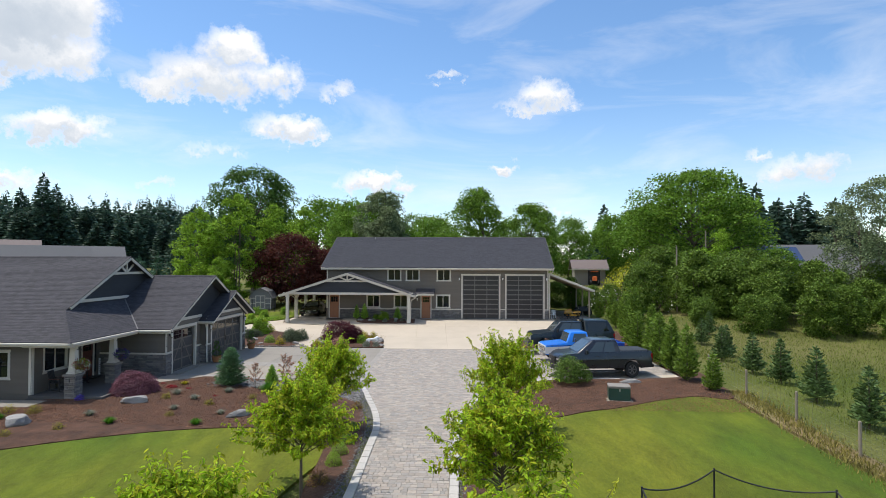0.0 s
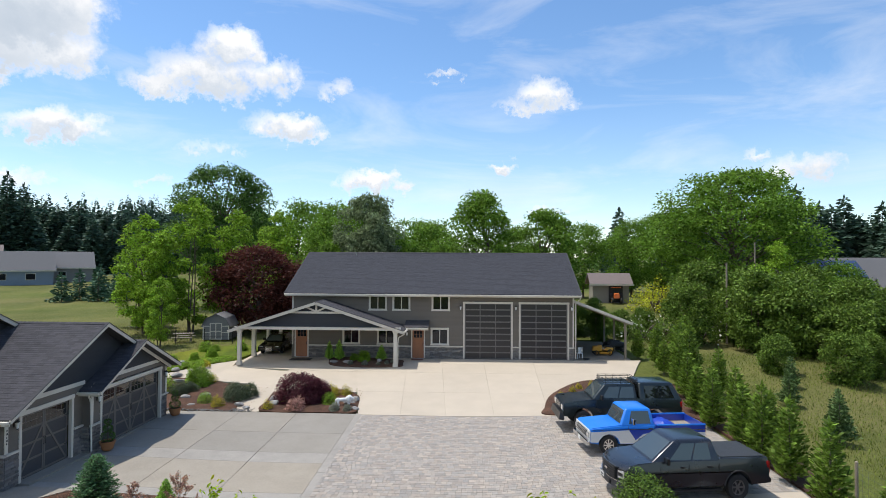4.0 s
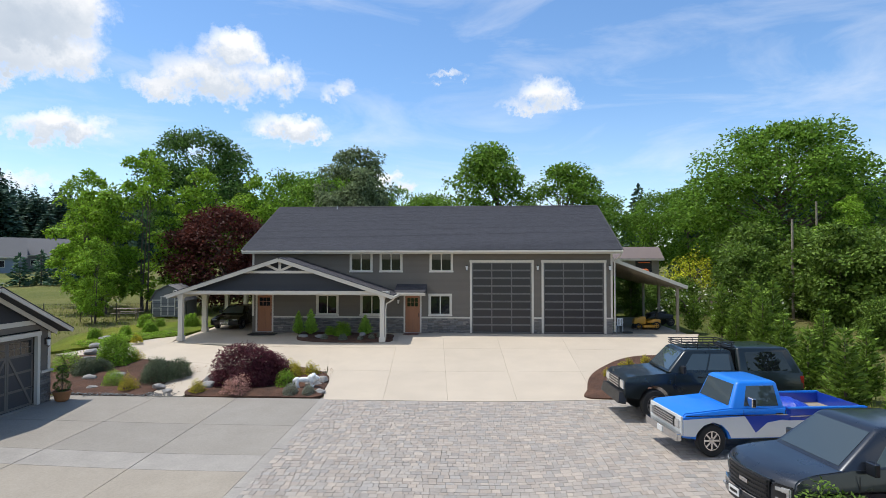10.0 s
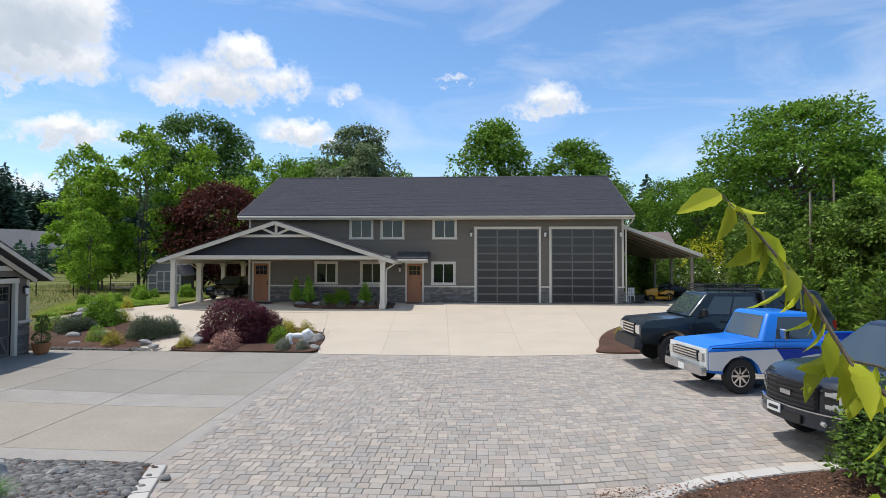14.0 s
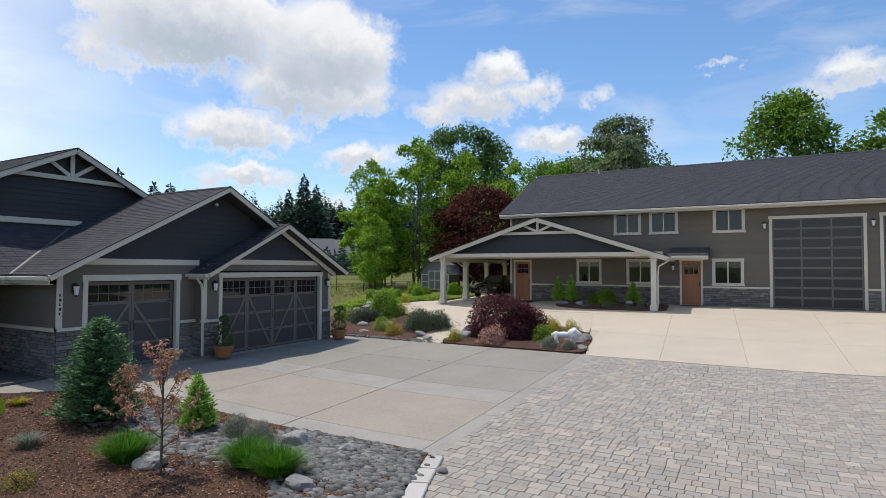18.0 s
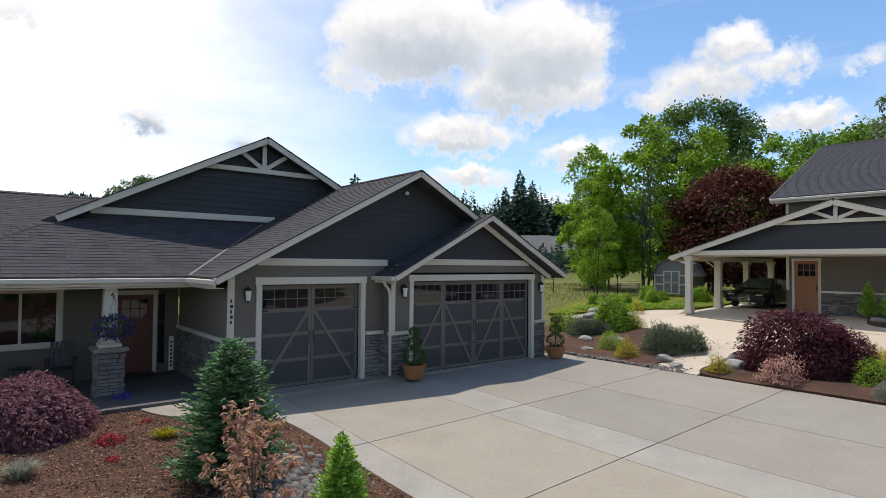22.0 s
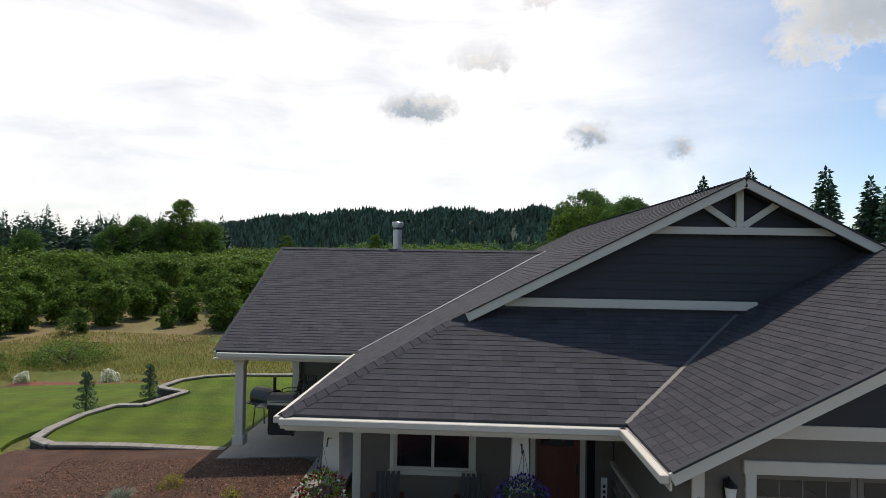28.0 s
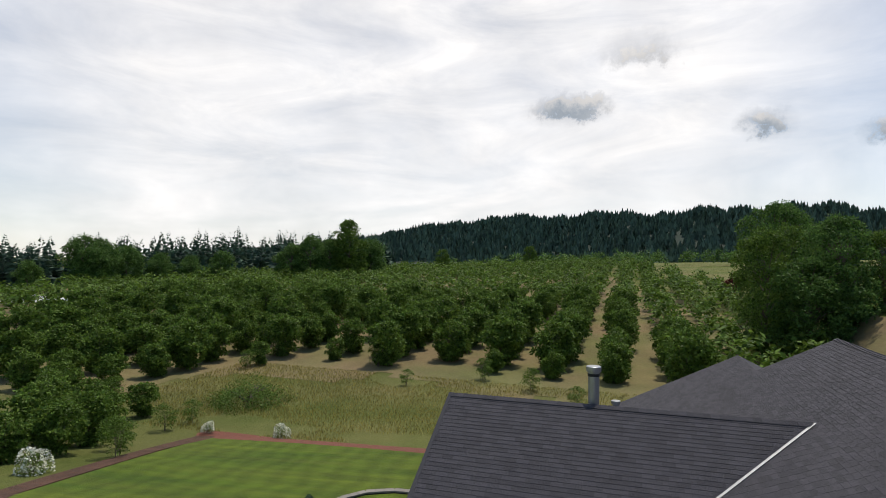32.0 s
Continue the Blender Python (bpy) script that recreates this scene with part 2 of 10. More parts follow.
M = {
    "siding": material("siding_taupe", (0.150, 0.128, 0.104), 0.72, vary=0.10, scale=1.5, fine=45, bump=0.15, bump_scale=120, rand=0.05),
    "siding_dark": material("siding_charcoal", (0.030, 0.031, 0.036), 0.62, vary=0.16, scale=1.2, fine=40, bump=0.15, bump_scale=110, rand=0.05),
    "trim": material("trim_cream", (0.62, 0.57, 0.485), 0.55, vary=0.07, scale=1.0, fine=30, bump=0.08, bump_scale=60),
    "stone": material("ledge_stone", (0.155, 0.150, 0.150), 0.88, vary=0.35, scale=9, fine=70, bump=0.7, bump_scale=45, second=(0.235, 0.205, 0.175), rand=0.32),
    "stone_far": material("ledge_stone_joined", (0.155, 0.150, 0.150), 0.88, vary=0.35, scale=9, fine=70, bump=0.7, bump_scale=45, second=(0.235, 0.205, 0.175), island=0.32),
    "mortar": material("mortar", (0.07, 0.068, 0.066), 0.95, vary=0.2),
    "shingle": material("shingle_piece", (0.065, 0.062, 0.068), 0.92, vary=0.22, scale=2.0, fine=130, bump=0.6, bump_scale=260, rand=0.16, spec=0.25),
    "shingle_shop": material("shingle_shop", (0.050, 0.051, 0.060), 0.92, vary=0.14, scale=1.2, fine=130, bump=0.5, bump_scale=260, island=0.10, spec=0.25),
    "shingle_far": material("shingle_joined", (0.065, 0.062, 0.068), 0.92, vary=0.22, scale=2.0, fine=130, bump=0.6, bump_scale=260, island=0.16, spec=0.25),
    "roof_deck": material("roof_deck", (0.05, 0.049, 0.054), 0.95, vary=0.2),
    "door_wood": material("door_wood", (0.33, 0.135, 0.060), 0.5, vary=0.3, scale=3, fine=40, bump=0.15, stretch=(1, 1, 0.1)),
    "door_red": material("door_mahogany", (0.12, 0.035, 0.022), 0.45, vary=0.3, scale=3, fine=40, bump=0.15, stretch=(1, 1, 0.1)),
    "garage_panel": material("garage_panel_dark", (0.060, 0.058, 0.060), 0.55, vary=0.12, scale=2, bump=0.15, bump_scale=90),
    "garage_frame": material("garage_overlay", (0.150, 0.132, 0.112), 0.55, vary=0.10, scale=2, bump=0.1),
    "alu": material("bronze_aluminium", (0.155, 0.145, 0.138), 0.45, 0.35, vary=0.1, bump=0.05),
    "tinted": glass_material("tinted_pane", (0.030, 0.025, 0.027), 0.28),
    "glass": glass_material("window_glass", (0.012, 0.014, 0.016), 0.02),
    # opaque base lifted to blue-grey, part of the sky's reflection put into colour
    "car_glass": glass_material("car_glass", (0.050, 0.066, 0.072), 0.015, 0.5),
    "metal": material("galvanised", (0.42, 0.43, 0.44), 0.35, 0.9, vary=0.12, bump=0.05),
    "chrome": material("chrome", (0.62, 0.62, 0.62), 0.12, 1.0, vary=0.05, bump=0),
    "black": material("black_paint", (0.016, 0.016, 0.017), 0.45, vary=0.15, bump=0.1),
    "rubber": material("tyre_rubber", (0.02, 0.02, 0.02), 0.85, vary=0.2, bump=0.3),
    "concrete_new": material("concrete_pale", (0.475, 0.405, 0.315), 0.85, vary=0.13, scale=0.7, fine=30, bump=0.2, bump_scale=140, rand=0.03),
    "concrete_old": material("concrete_weathered", (0.335, 0.288, 0.222), 0.85, vary=0.26, scale=0.9, fine=14, bump=0.25, bump_scale=120, rand=0.06, second=(0.225, 0.208, 0.182), second_scale=0.45),
    "concrete_stamp": material("concrete_band", (0.30, 0.275, 0.24), 0.85, vary=0.26, scale=1.3, fine=16, bump=0.3, bump_scale=14),
    # plain concrete with the porch's shade put into its colour
    "concrete_shade": material("concrete_shaded", (0.095, 0.090, 0.084), 0.8, vary=0.2, scale=0.9, fine=25, bump=0.2, bump_scale=120),
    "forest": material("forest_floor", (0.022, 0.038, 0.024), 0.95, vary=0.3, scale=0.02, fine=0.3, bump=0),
    "joint": material("joint_shadow", (0.06, 0.055, 0.05), 0.95, vary=0.2),
    "paver": material("paver_piece", (0.385, 0.322, 0.262), 0.9, vary=0.16, scale=4, fine=60, bump=0.4, bump_scale=150, second=(0.285, 0.270, 0.248), rand=0.13),
    "paver_far": material("paver_joined", (0.385, 0.322, 0.262), 0.9, vary=0.16, scale=4, fine=60, bump=0.4, bump_scale=150, second=(0.285, 0.270, 0.248), island=0.13),
    "kerb": material("kerb_stone", (0.46, 0.43, 0.39), 0.88, vary=0.14, scale=2, fine=50, bump=0.3, rand=0.06),
    "sand": material("joint_sand", (0.19, 0.172, 0.15), 0.95, vary=0.2),
    "mulch": material("bark_mulch", (0.072, 0.034, 0.019), 0.97, vary=0.75, scale=2.2, fine=34, bump=1.0, bump_scale=30, dist=0.07, second=(0.120, 0.058, 0.034)),
    "mulch_red": material("red_bark", (0.19, 0.065, 0.04), 0.97, vary=0.4, scale=2.2, fine=26, bump=1.0, bump_scale=26, dist=0.06),
    "lawn": material("lawn", (0.165, 0.178, 0.016), 0.9, vary=0.55, scale=0.9, fine=11, bump=1.0, bump_scale=40, dist=0.06, second=(0.082, 0.130, 0.011), second_scale=0.16, spec=0.2, stretch=(1.0, 0.45, 1.0)),
    # darker and greener mix than the front lawns
    "lawn_back": material("lawn_dark_green", (0.060, 0.104, 0.009), 0.9, vary=0.55, scale=0.7, fine=10, bump=1.0, bump_scale=40, dist=0.06, second=(0.105, 0.140, 0.015), second_scale=0.55, spec=0.2, stretch=(1.0, 0.16, 1.0)),
    "meadow": material("meadow", (0.098, 0.132, 0.020), 0.95, vary=0.5, scale=0.10, fine=4, bump=1.0, bump_scale=7, dist=0.2, second=(0.165, 0.150, 0.055), second_scale=0.05, spec=0.2),
    "dry": material("dry_orchard_floor", (0.225, 0.165, 0.085), 0.95, vary=0.45, scale=0.12, fine=3, bump=0.8, bump_scale=6, dist=0.15, second=(0.155, 0.155, 0.055), second_scale=0.07, spec=0.2),
    "gravel": material("river_gravel", (0.20, 0.19, 0.175), 0.85, vary=0.35, scale=5, fine=50, bump=0.5, second=(0.085, 0.085, 0.085), island=0.45),
    "rock": material("boulder", (0.36, 0.345, 0.32), 0.9, vary=0.3, scale=2.5, fine=20, bump=0.8, bump_scale=12, dist=0.06, second=(0.22, 0.21, 0.2)),
    "bark": material("tree_bark", (0.12, 0.095, 0.072), 0.95, vary=0.35, scale=6, fine=40, bump=0.8, bump_scale=30, stretch=(1, 1, 0.3)),
    "terracotta": material("terracotta", (0.36, 0.15, 0.055), 0.6, vary=0.2, scale=4, bump=0.2),
    "white": material("white_paint", (0.72, 0.72, 0.70), 0.6, vary=0.08, bump=0.1),
    "post_wood": material("weathered_post", (0.28, 0.235, 0.18), 0.9, vary=0.3, scale=6, stretch=(1, 1, 0.2)),
    "green_box": material("green_steel", (0.022, 0.070, 0.048), 0.5, vary=0.15),
    "block": material("retaining_block", (0.075, 0.066, 0.062), 0.92, vary=0.3, scale=6, bump=0.6, bump_scale=40, rand=0.2),
    "cap": material("wall_cap", (0.26, 0.235, 0.205), 0.9, vary=0.2, bump=0.4, rand=0.1),
    "yellow": material("yellow_enamel", (0.62, 0.30, 0.012), 0.4, vary=0.1, bump=0, coat=0.5),
}


def striped(m, angle, period, amount):
    """Faint mower stripes: a wavering band pattern over the lawn's own colour."""
    nt = m.node_tree
    bs = nt.nodes["Principled BSDF"]
    src = bs.inputs["Base Color"].links[0].from_socket
    geo = nt.nodes.new("ShaderNodeNewGeometry")
    mp = nt.nodes.new("ShaderNodeMapping")
    mp.inputs["Rotation"].default_value = (0, 0, radians(angle))
    nt.links.new(geo.outputs["Position"], mp.inputs["Vector"])
    wv = nt.nodes.new("ShaderNodeTexWave")
    wv.bands_direction = "X"
    wv.inputs["Scale"].default_value = 0.314 / period
    wv.inputs["Distortion"].default_value, wv.inputs["Detail"].default_value, wv.inputs["Detail Scale"].default_value = 5.0, 4.0, 1.6
    nt.links.new(mp.outputs[0], wv.inputs["Vector"])
    rng_ = nt.nodes.new("ShaderNodeMapRange")
    rng_.inputs["To Min"].default_value, rng_.inputs["To Max"].default_value = 1.0 - amount, 1.0 + amount
    nt.links.new(wv.outputs["Fac"], rng_.inputs["Value"])
    mul = nt.nodes.new("ShaderNodeVectorMath")
    mul.operation = "SCALE"
    nt.links.new(src, mul.inputs[0])
    nt.links.new(rng_.outputs[0], mul.inputs["Scale"])
    nt.links.new(mul.outputs[0], bs.inputs["Base Color"])


striped(M["lawn"], -20, 0.9, 0.05)
striped(M["lawn_back"], 75, 1.6, 0.12)


def leaf_material(name, a, b, tone=0.52, trans=0.42, rough=0.55):
    a, b = tuple(1.14 * q for q in a), tuple(1.14 * q for q in b)
    return material(name, a, rough, vary=0.18, scale=0.6, fine=9, bump=0, second=b, island=tone, spec=0.16, translucent=trans)


L = {
    "maple": leaf_material("leaf_maple", (0.090, 0.180, 0.020), (0.165, 0.275, 0.034)),
    "deep": leaf_material("leaf_deep", (0.057, 0.117, 0.027), (0.099, 0.177, 0.039)),
    "bright": leaf_material("leaf_bright", (0.15, 0.27, 0.022), (0.25, 0.38, 0.038)),
    "grey": leaf_material("leaf_greygreen", (0.128, 0.173, 0.083), (0.180, 0.225, 0.112)),
    "copper": leaf_material("leaf_copper", (0.058, 0.018, 0.015), (0.105, 0.034, 0.024)),
    "purple": leaf_material("leaf_purple", (0.066, 0.017, 0.026), (0.118, 0.033, 0.042)),
    "rose": leaf_material("leaf_rose", (0.150, 0.058, 0.082), (0.22, 0.105, 0.130)),
    "lime": leaf_material("leaf_lime", (0.34, 0.38, 0.022), (0.46, 0.46, 0.04), trans=0.5),
    "spruce": leaf_material("needle_spruce", (0.045, 0.094, 0.053), (0.069, 0.125, 0.073), trans=0.1),
    "spruce_field": leaf_material("needle_field", (0.075, 0.125, 0.040), (0.115, 0.175, 0.06), trans=0.15),
    # base raised a little, so the colour carries the skyline's haze
    "fir": leaf_material("needle_fir_hazed", (0.038, 0.075, 0.050), (0.070, 0.115, 0.075), trans=0.15),
    "cedar": leaf_material("needle_cedar", (0.100, 0.172, 0.022), (0.17, 0.25, 0.038), trans=0.3),
    "hazel": leaf_material("leaf_hazel", (0.058, 0.115, 0.017), (0.120, 0.182, 0.029), trans=0.35),
    "gold": leaf_material("leaf_gold", (0.28, 0.26, 0.018), (0.42, 0.35, 0.035)),
    "sage": leaf_material("leaf_sage", (0.075, 0.098, 0.055), (0.115, 0.14, 0.08)),
    "blue_tuft": leaf_material("grass_blue", (0.18, 0.20, 0.15), (0.25, 0.26, 0.20)),
    "tuft": leaf_material("grass_tuft", (0.055, 0.165, 0.012), (0.085, 0.215, 0.02)),
    "coral": leaf_material("leaf_coral", (0.50, 0.27, 0.20), (0.40, 0.30, 0.15)),
    "red": leaf_material("petal_red", (0.22, 0.010, 0.016), (0.32, 0.018, 0.028), trans=0.2),
    "violet_dark": leaf_material("petal_violet_dark", (0.05, 0.03, 0.15), (0.08, 0.05, 0.22), trans=0.2),
    "violet": leaf_material("petal_violet", (0.09, 0.05, 0.36), (0.15, 0.09, 0.50), trans=0.2),
    "blossom": leaf_material("petal_white", (0.68, 0.68, 0.56), (0.75, 0.74, 0.66), trans=0.2),
    "straw": leaf_material("grass_straw", (0.21, 0.21, 0.045), (0.33, 0.26, 0.09)),
    "lime_deep": leaf_material("leaf_limegreen", (0.25, 0.375, 0.018), (0.38, 0.50, 0.036), trans=0.5),
    "blush": leaf_material("leaf_blush", (0.50, 0.27, 0.25), (0.36, 0.22, 0.15)),
    "bronze": leaf_material("leaf_bronze", (0.17, 0.15, 0.03), (0.20, 0.095, 0.035)),
    "chartreuse": leaf_material("leaf_chartreuse", (0.20, 0.22, 0.022), (0.28, 0.22, 0.03)),
    "fresh": leaf_material("needle_fresh", (0.20, 0.36, 0.045), (0.30, 0.46, 0.08), trans=0.3),
    "meadow_blade": leaf_material("grass_meadow", (0.125, 0.180, 0.024), (0.20, 0.215, 0.052), trans=0.35),
    "lawn_blade": leaf_material("grass_lawn", (0.125, 0.165, 0.014), (0.20, 0.215, 0.03), trans=0.3),
    # paler than the nearer firs: distance haze put into the needle colour
    "hazy_fir": leaf_material("needle_hill_hazed", (0.058, 0.098, 0.068), (0.085, 0.13, 0.085), trans=0.08),
    "spruce_fresh": leaf_material("needle_spruce_fresh", (0.070, 0.150, 0.058), (0.130, 0.235, 0.10), trans=0.12),
    "thicket": leaf_material("leaf_thicket", (0.058, 0.110, 0.016), (0.15, 0.225, 0.034), trans=0.3),
    "mulch_chip": material("bark_chip", (0.13, 0.058, 0.032), 0.97, vary=0.3, bump=0, second=(0.33, 0.175, 0.10), island=0.6),
}

# ---- builders ----
def thing(name, label, category, at=(0, 0, 0), rz=0.0, group="", kind=""):
    ob = new(name)
    ob.matrix_world = pose(*at, 0, 0, rz)
    return tagged(ob, label, category, group, kind)


def mesh_of(bm, name, mat, smooth=False):
    me = bpy.data.meshes.new(name)
    bm.to_mesh(me)
    bm.free()
    for m in mat if isinstance(mat, (list, tuple)) else [mat]:
        me.materials.append(m)
    if smooth:
        me.polygons.foreach_set("use_smooth", [True] * len(me.polygons))
        me.set_sharp_from_angle(angle=radians(38))
    return me


def part(name, bm, mat, parent=None, label="", smooth=False, kind="", at=None):
    """Links a bmesh as one mesh object, under a thing or a part."""
    ob = new(name, mesh_of(bm, name, mat, smooth) if isinstance(bm, bmesh.types.BMesh) else bm)
    if parent is not None:
        ob.parent = parent
    if at is not None:
        ob.matrix_basis = at
    return tagged(ob, label, kind=kind)


def raw(name, verts, faces, mat, parent=None, label="", kind="", smooth=False):
    me = bpy.data.meshes.new(name)
    me.from_pydata(verts, [], faces)
    for m in mat if isinstance(mat, (list, tuple)) else [mat]:
        me.materials.append(m)
    if smooth:
        me.polygons.foreach_set("use_smooth", [True] * len(me.polygons))
    ob = new(name, me)
    if parent is not None:
        ob.parent = parent
    return tagged(ob, label, kind=kind)


def add_box(bm, x0, x1, y0, y1, z0, z1, m=None):
    vs = [bm.verts.new(p) for p in ((x0, y0, z0), (x1, y0, z0), (x1, y1, z0), (x0, y1, z0), (x0, y0, z1), (x1, y0, z1), (x1, y1, z1), (x0, y1, z1))]
    if m is not None:
        for q in vs:
            q.co = m @ q.co
    for f in ((3, 2, 1, 0), (4, 5, 6, 7), (0, 1, 5, 4), (1, 2, 6, 5), (2, 3, 7, 6), (3, 0, 4, 7)):
        bm.faces.new([vs[i] for i in f])
    return vs


def box(x0, x1, y0, y1, z0, z1, bevel=0.0, m=None):
    bm = bmesh.new()
    add_box(bm, min(x0, x1), max(x0, x1), min(y0, y1), max(y0, y1), min(z0, z1), max(z0, z1), m)
    if bevel:
        bmesh.ops.bevel(bm, geom=bm.edges[:], offset=bevel, segments=2, affect="EDGES", clamp_overlap=True)
    return bm


def boxes(rows, bevel=0.0):
    bm = bmesh.new()
    for r in rows:
        add_box(bm, *r)
    if bevel:
        bmesh.ops.bevel(bm, geom=bm.edges[:], offset=bevel, segments=1, affect="EDGES", clamp_overlap=True)
    return bm


def bar(a, b, w, h, up=(0, 0, 1), bevel=0.0):
    """A rectangular bar from a to b, w wide, h high."""
    a, b = Vector(a), Vector(b)
    d = (b - a).normalized()
    side = d.cross(Vector(up)).normalized()
    top = side.cross(d)
    bm = bmesh.new()
    ends = []
    for p in (a, b):
        ends.append([bm.verts.new(p + side * sx * w / 2 + top * sz * h / 2) for sx, sz in ((-1, -1), (1, -1), (1, 1), (-1, 1))])
    bm.faces.new(ends[0][::-1])
    bm.faces.new(ends[1])
    for i in range(4):
        j = (i + 1) % 4
        bm.faces.new((ends[0][i], ends[0][j], ends[1][j], ends[1][i]))
    bmesh.ops.recalc_face_normals(bm, faces=bm.faces[:])
    if bevel:
        bmesh.ops.bevel(bm, geom=bm.edges[:], offset=bevel, segments=1, affect="EDGES", clamp_overlap=True)
    return bm


def turned(profile, steps=20, bm=None, at=(0, 0, 0)):
    """A turned form from (radius, height) pairs."""
    bm = bm or bmesh.new()
    rings = []
    for r, z in profile:
        rings.append([bm.verts.new((at[0] + max(r, 0.0005) * math.cos(2 * math.pi * i / steps), at[1] + max(r, 0.0005) * math.sin(2 * math.pi * i / steps), at[2] + z)) for i in range(steps)])
    for a, b in zip(rings, rings[1:]):
        for i in range(steps):
            j = (i + 1) % steps
            bm.faces.new((a[i], a[j], b[j], b[i]))
    bm.faces.new(rings[0][::-1])
    bm.faces.new(rings[-1])
    return bm


def tube(points, radii, steps=6, bm=None):
    """A tapered tube along points."""
    bm = bm or bmesh.new()
    rings = []
    n = len(points)
    for i, p in enumerate(points):
        p = Vector(p)
        d = (Vector(points[min(i + 1, n - 1)]) - Vector(points[max(i - 1, 0)])).normalized()
        s = d.cross(Vector((0.31, 0.87, 0.38))).normalized()
        u = d.cross(s)
        r = radii[i] if isinstance(radii, (list, tuple)) else radii
        rings.append([bm.verts.new(p + (s * math.cos(2 * math.pi * k / steps) + u * math.sin(2 * math.pi * k / steps)) * r) for k in range(steps)])
    for a, b in zip(rings, rings[1:]):
        for k in range(steps):
            j = (k + 1) % steps
            bm.faces.new((a[k], a[j], b[j], b[k]))
    bm.faces.new(rings[0][::-1])
    bm.faces.new(rings[-1])
    return bm


def prism(poly, axis, a, b, bevel=0.0):
    """A polygon of (u, z) swept along axis x or y from a to b; u is the other ground axis."""
    bm = bmesh.new()

    def at(u, z, s):
        return (s, u, z) if axis == "x" else (u, s, z)

    lo = [bm.verts.new(at(u, z, a)) for u, z in poly]
    hi = [bm.verts.new(at(u, z, b)) for u, z in poly]
    bm.faces.new(lo)
    bm.faces.new(hi[::-1])
    n = len(poly)
    for i in range(n):
        j = (i + 1) % n
        bm.faces.new((lo[i], hi[i], hi[j], lo[j]))
    bmesh.ops.recalc_face_normals(bm, faces=bm.faces[:])
    if bevel:
        bmesh.ops.bevel(bm, geom=bm.edges[:], offset=bevel, segments=1, affect="EDGES", clamp_overlap=True)
    return bm


def smoothstep(a, b, x):
    t = min(max((x - a) / (b - a), 0.0), 1.0)
    return t * t * (3 - 2 * t)


def lerp(a, b, t):
    return a + (b - a) * t


def ramp(x, *pts):
    """Piecewise linear through (x, value) pairs."""
    if x <= pts[0][0]:
        return pts[0][1]
    for (a, va), (b, vb) in zip(pts, pts[1:]):
        if x <= b:
            return lerp(va, vb, (x - a) / (b - a))
    return pts[-1][1]


# ---- the lie of the land ----
WEST = Vector((-0.957, -0.287))
NORTH = Vector((-0.287, 0.957))


def land(x, y):
    """Height of the ground: level by the house, a rise to the shop, a dip to the west and an orchard slope beyond it."""
    drive = ramp(y, (-20, -0.85), (18, -0.52), (33, -0.32), (44, 0.0), (45.5, 0.10), (54.6, 1.14), (56.3, 1.16), (90, 1.5), (160, 0.5), (400, 4.0))
    w = smoothstep(-16.5, -8.0, x)
    yard = lerp(ramp(y, (-20, -0.9), (20, -0.55), (27, -0.12), (44, 0.0), (54, 1.05), (60, 1.2), (90, 1.5), (160, 0.5), (400, 4.0)), drive, w)
    u = (x + 13) * WEST.x + (y - 28) * WEST.y
    v = (x + 13) * NORTH.x + (y - 28) * NORTH.y
    west = ramp(u, (8, 0.0), (16, -0.6), (24, -1.2), (36, -3.2), (48, -5.3), (60, -5.9), (85, -5.2), (130, -2.2), (260, 4.0 + 0.03 * v), (420, 5.0 + 0.03 * v), (900, 12.0), (3000, 20.0))
    k = smoothstep(12, 30, u) * smoothstep(34.0, 12.0, y - 0.55 * max(u - 20, 0))
    kk = max(k, smoothstep(45, 75, u) * smoothstep(95.0, 30.0, v - 0.25 * u))
    east = -0.9 * smoothstep(14, 40, x) * smoothstep(60, 30, y) + smoothstep(0.3, 7.0, x) * ramp(y, (16, 0.0), (27, 0.48), (34, 0.52), (39, 0.34), (44, 0.16), (52, 0.0))
    north = 4.4 * smoothstep(72, 185, y) * smoothstep(-14, -45, x) + 1.9 * smoothstep(66, 88, y) * smoothstep(10, 17, x) + 4.6 * smoothstep(-105, -118, x) * smoothstep(118, 138, y)
    terrace = smoothstep(50, 66, y) * smoothstep(-80, -100, x) * smoothstep(-270, -215, x) * smoothstep(150, 120, y)
    return lerp(lerp(yard + east + north, west, kk), 3.2 - 0.014 * (x + 85), terrace)

# ---- ground ----
def axis_steps(lo, hi, step, reach):
    out, s, p = [], step, lo
    inner = list(np.arange(lo, hi + 1e-6, step))
    left = []
    while p > -reach:
        s *= 1.35
        p -= s
        left.append(p)
    p, s = hi, step
    while p < reach:
        s *= 1.35
        p += s
        out.append(p)
    return left[::-1] + inner + out


def sheet(name, xs, ys, mat, lift, parent=None, inside=None, wobble=0.0, kind="structure"):
    """A sheet that lies on the land; inside(x, y) picks the cells that are kept."""
    verts, faces, index = [], [], {}

    def vert(i, j):
        if (i, j) not in index:
            x, y = xs[i], ys[j]
            index[(i, j)] = len(verts)
            z = land(x, y) + lift
            if wobble:
                z += wobble * noise.noise(Vector((x * 0.9, y * 0.9, 3.1)))
            verts.append((x, y, z))
        return index[(i, j)]

    for i in range(len(xs) - 1):
        for j in range(len(ys) - 1):
            if inside is None or inside((xs[i] + xs[i + 1]) / 2, (ys[j] + ys[j + 1]) / 2):
                faces.append((vert(i, j), vert(i + 1, j), vert(i + 1, j + 1), vert(i, j + 1)))
    return raw(name, verts, faces, mat, parent, kind=kind, smooth=True)


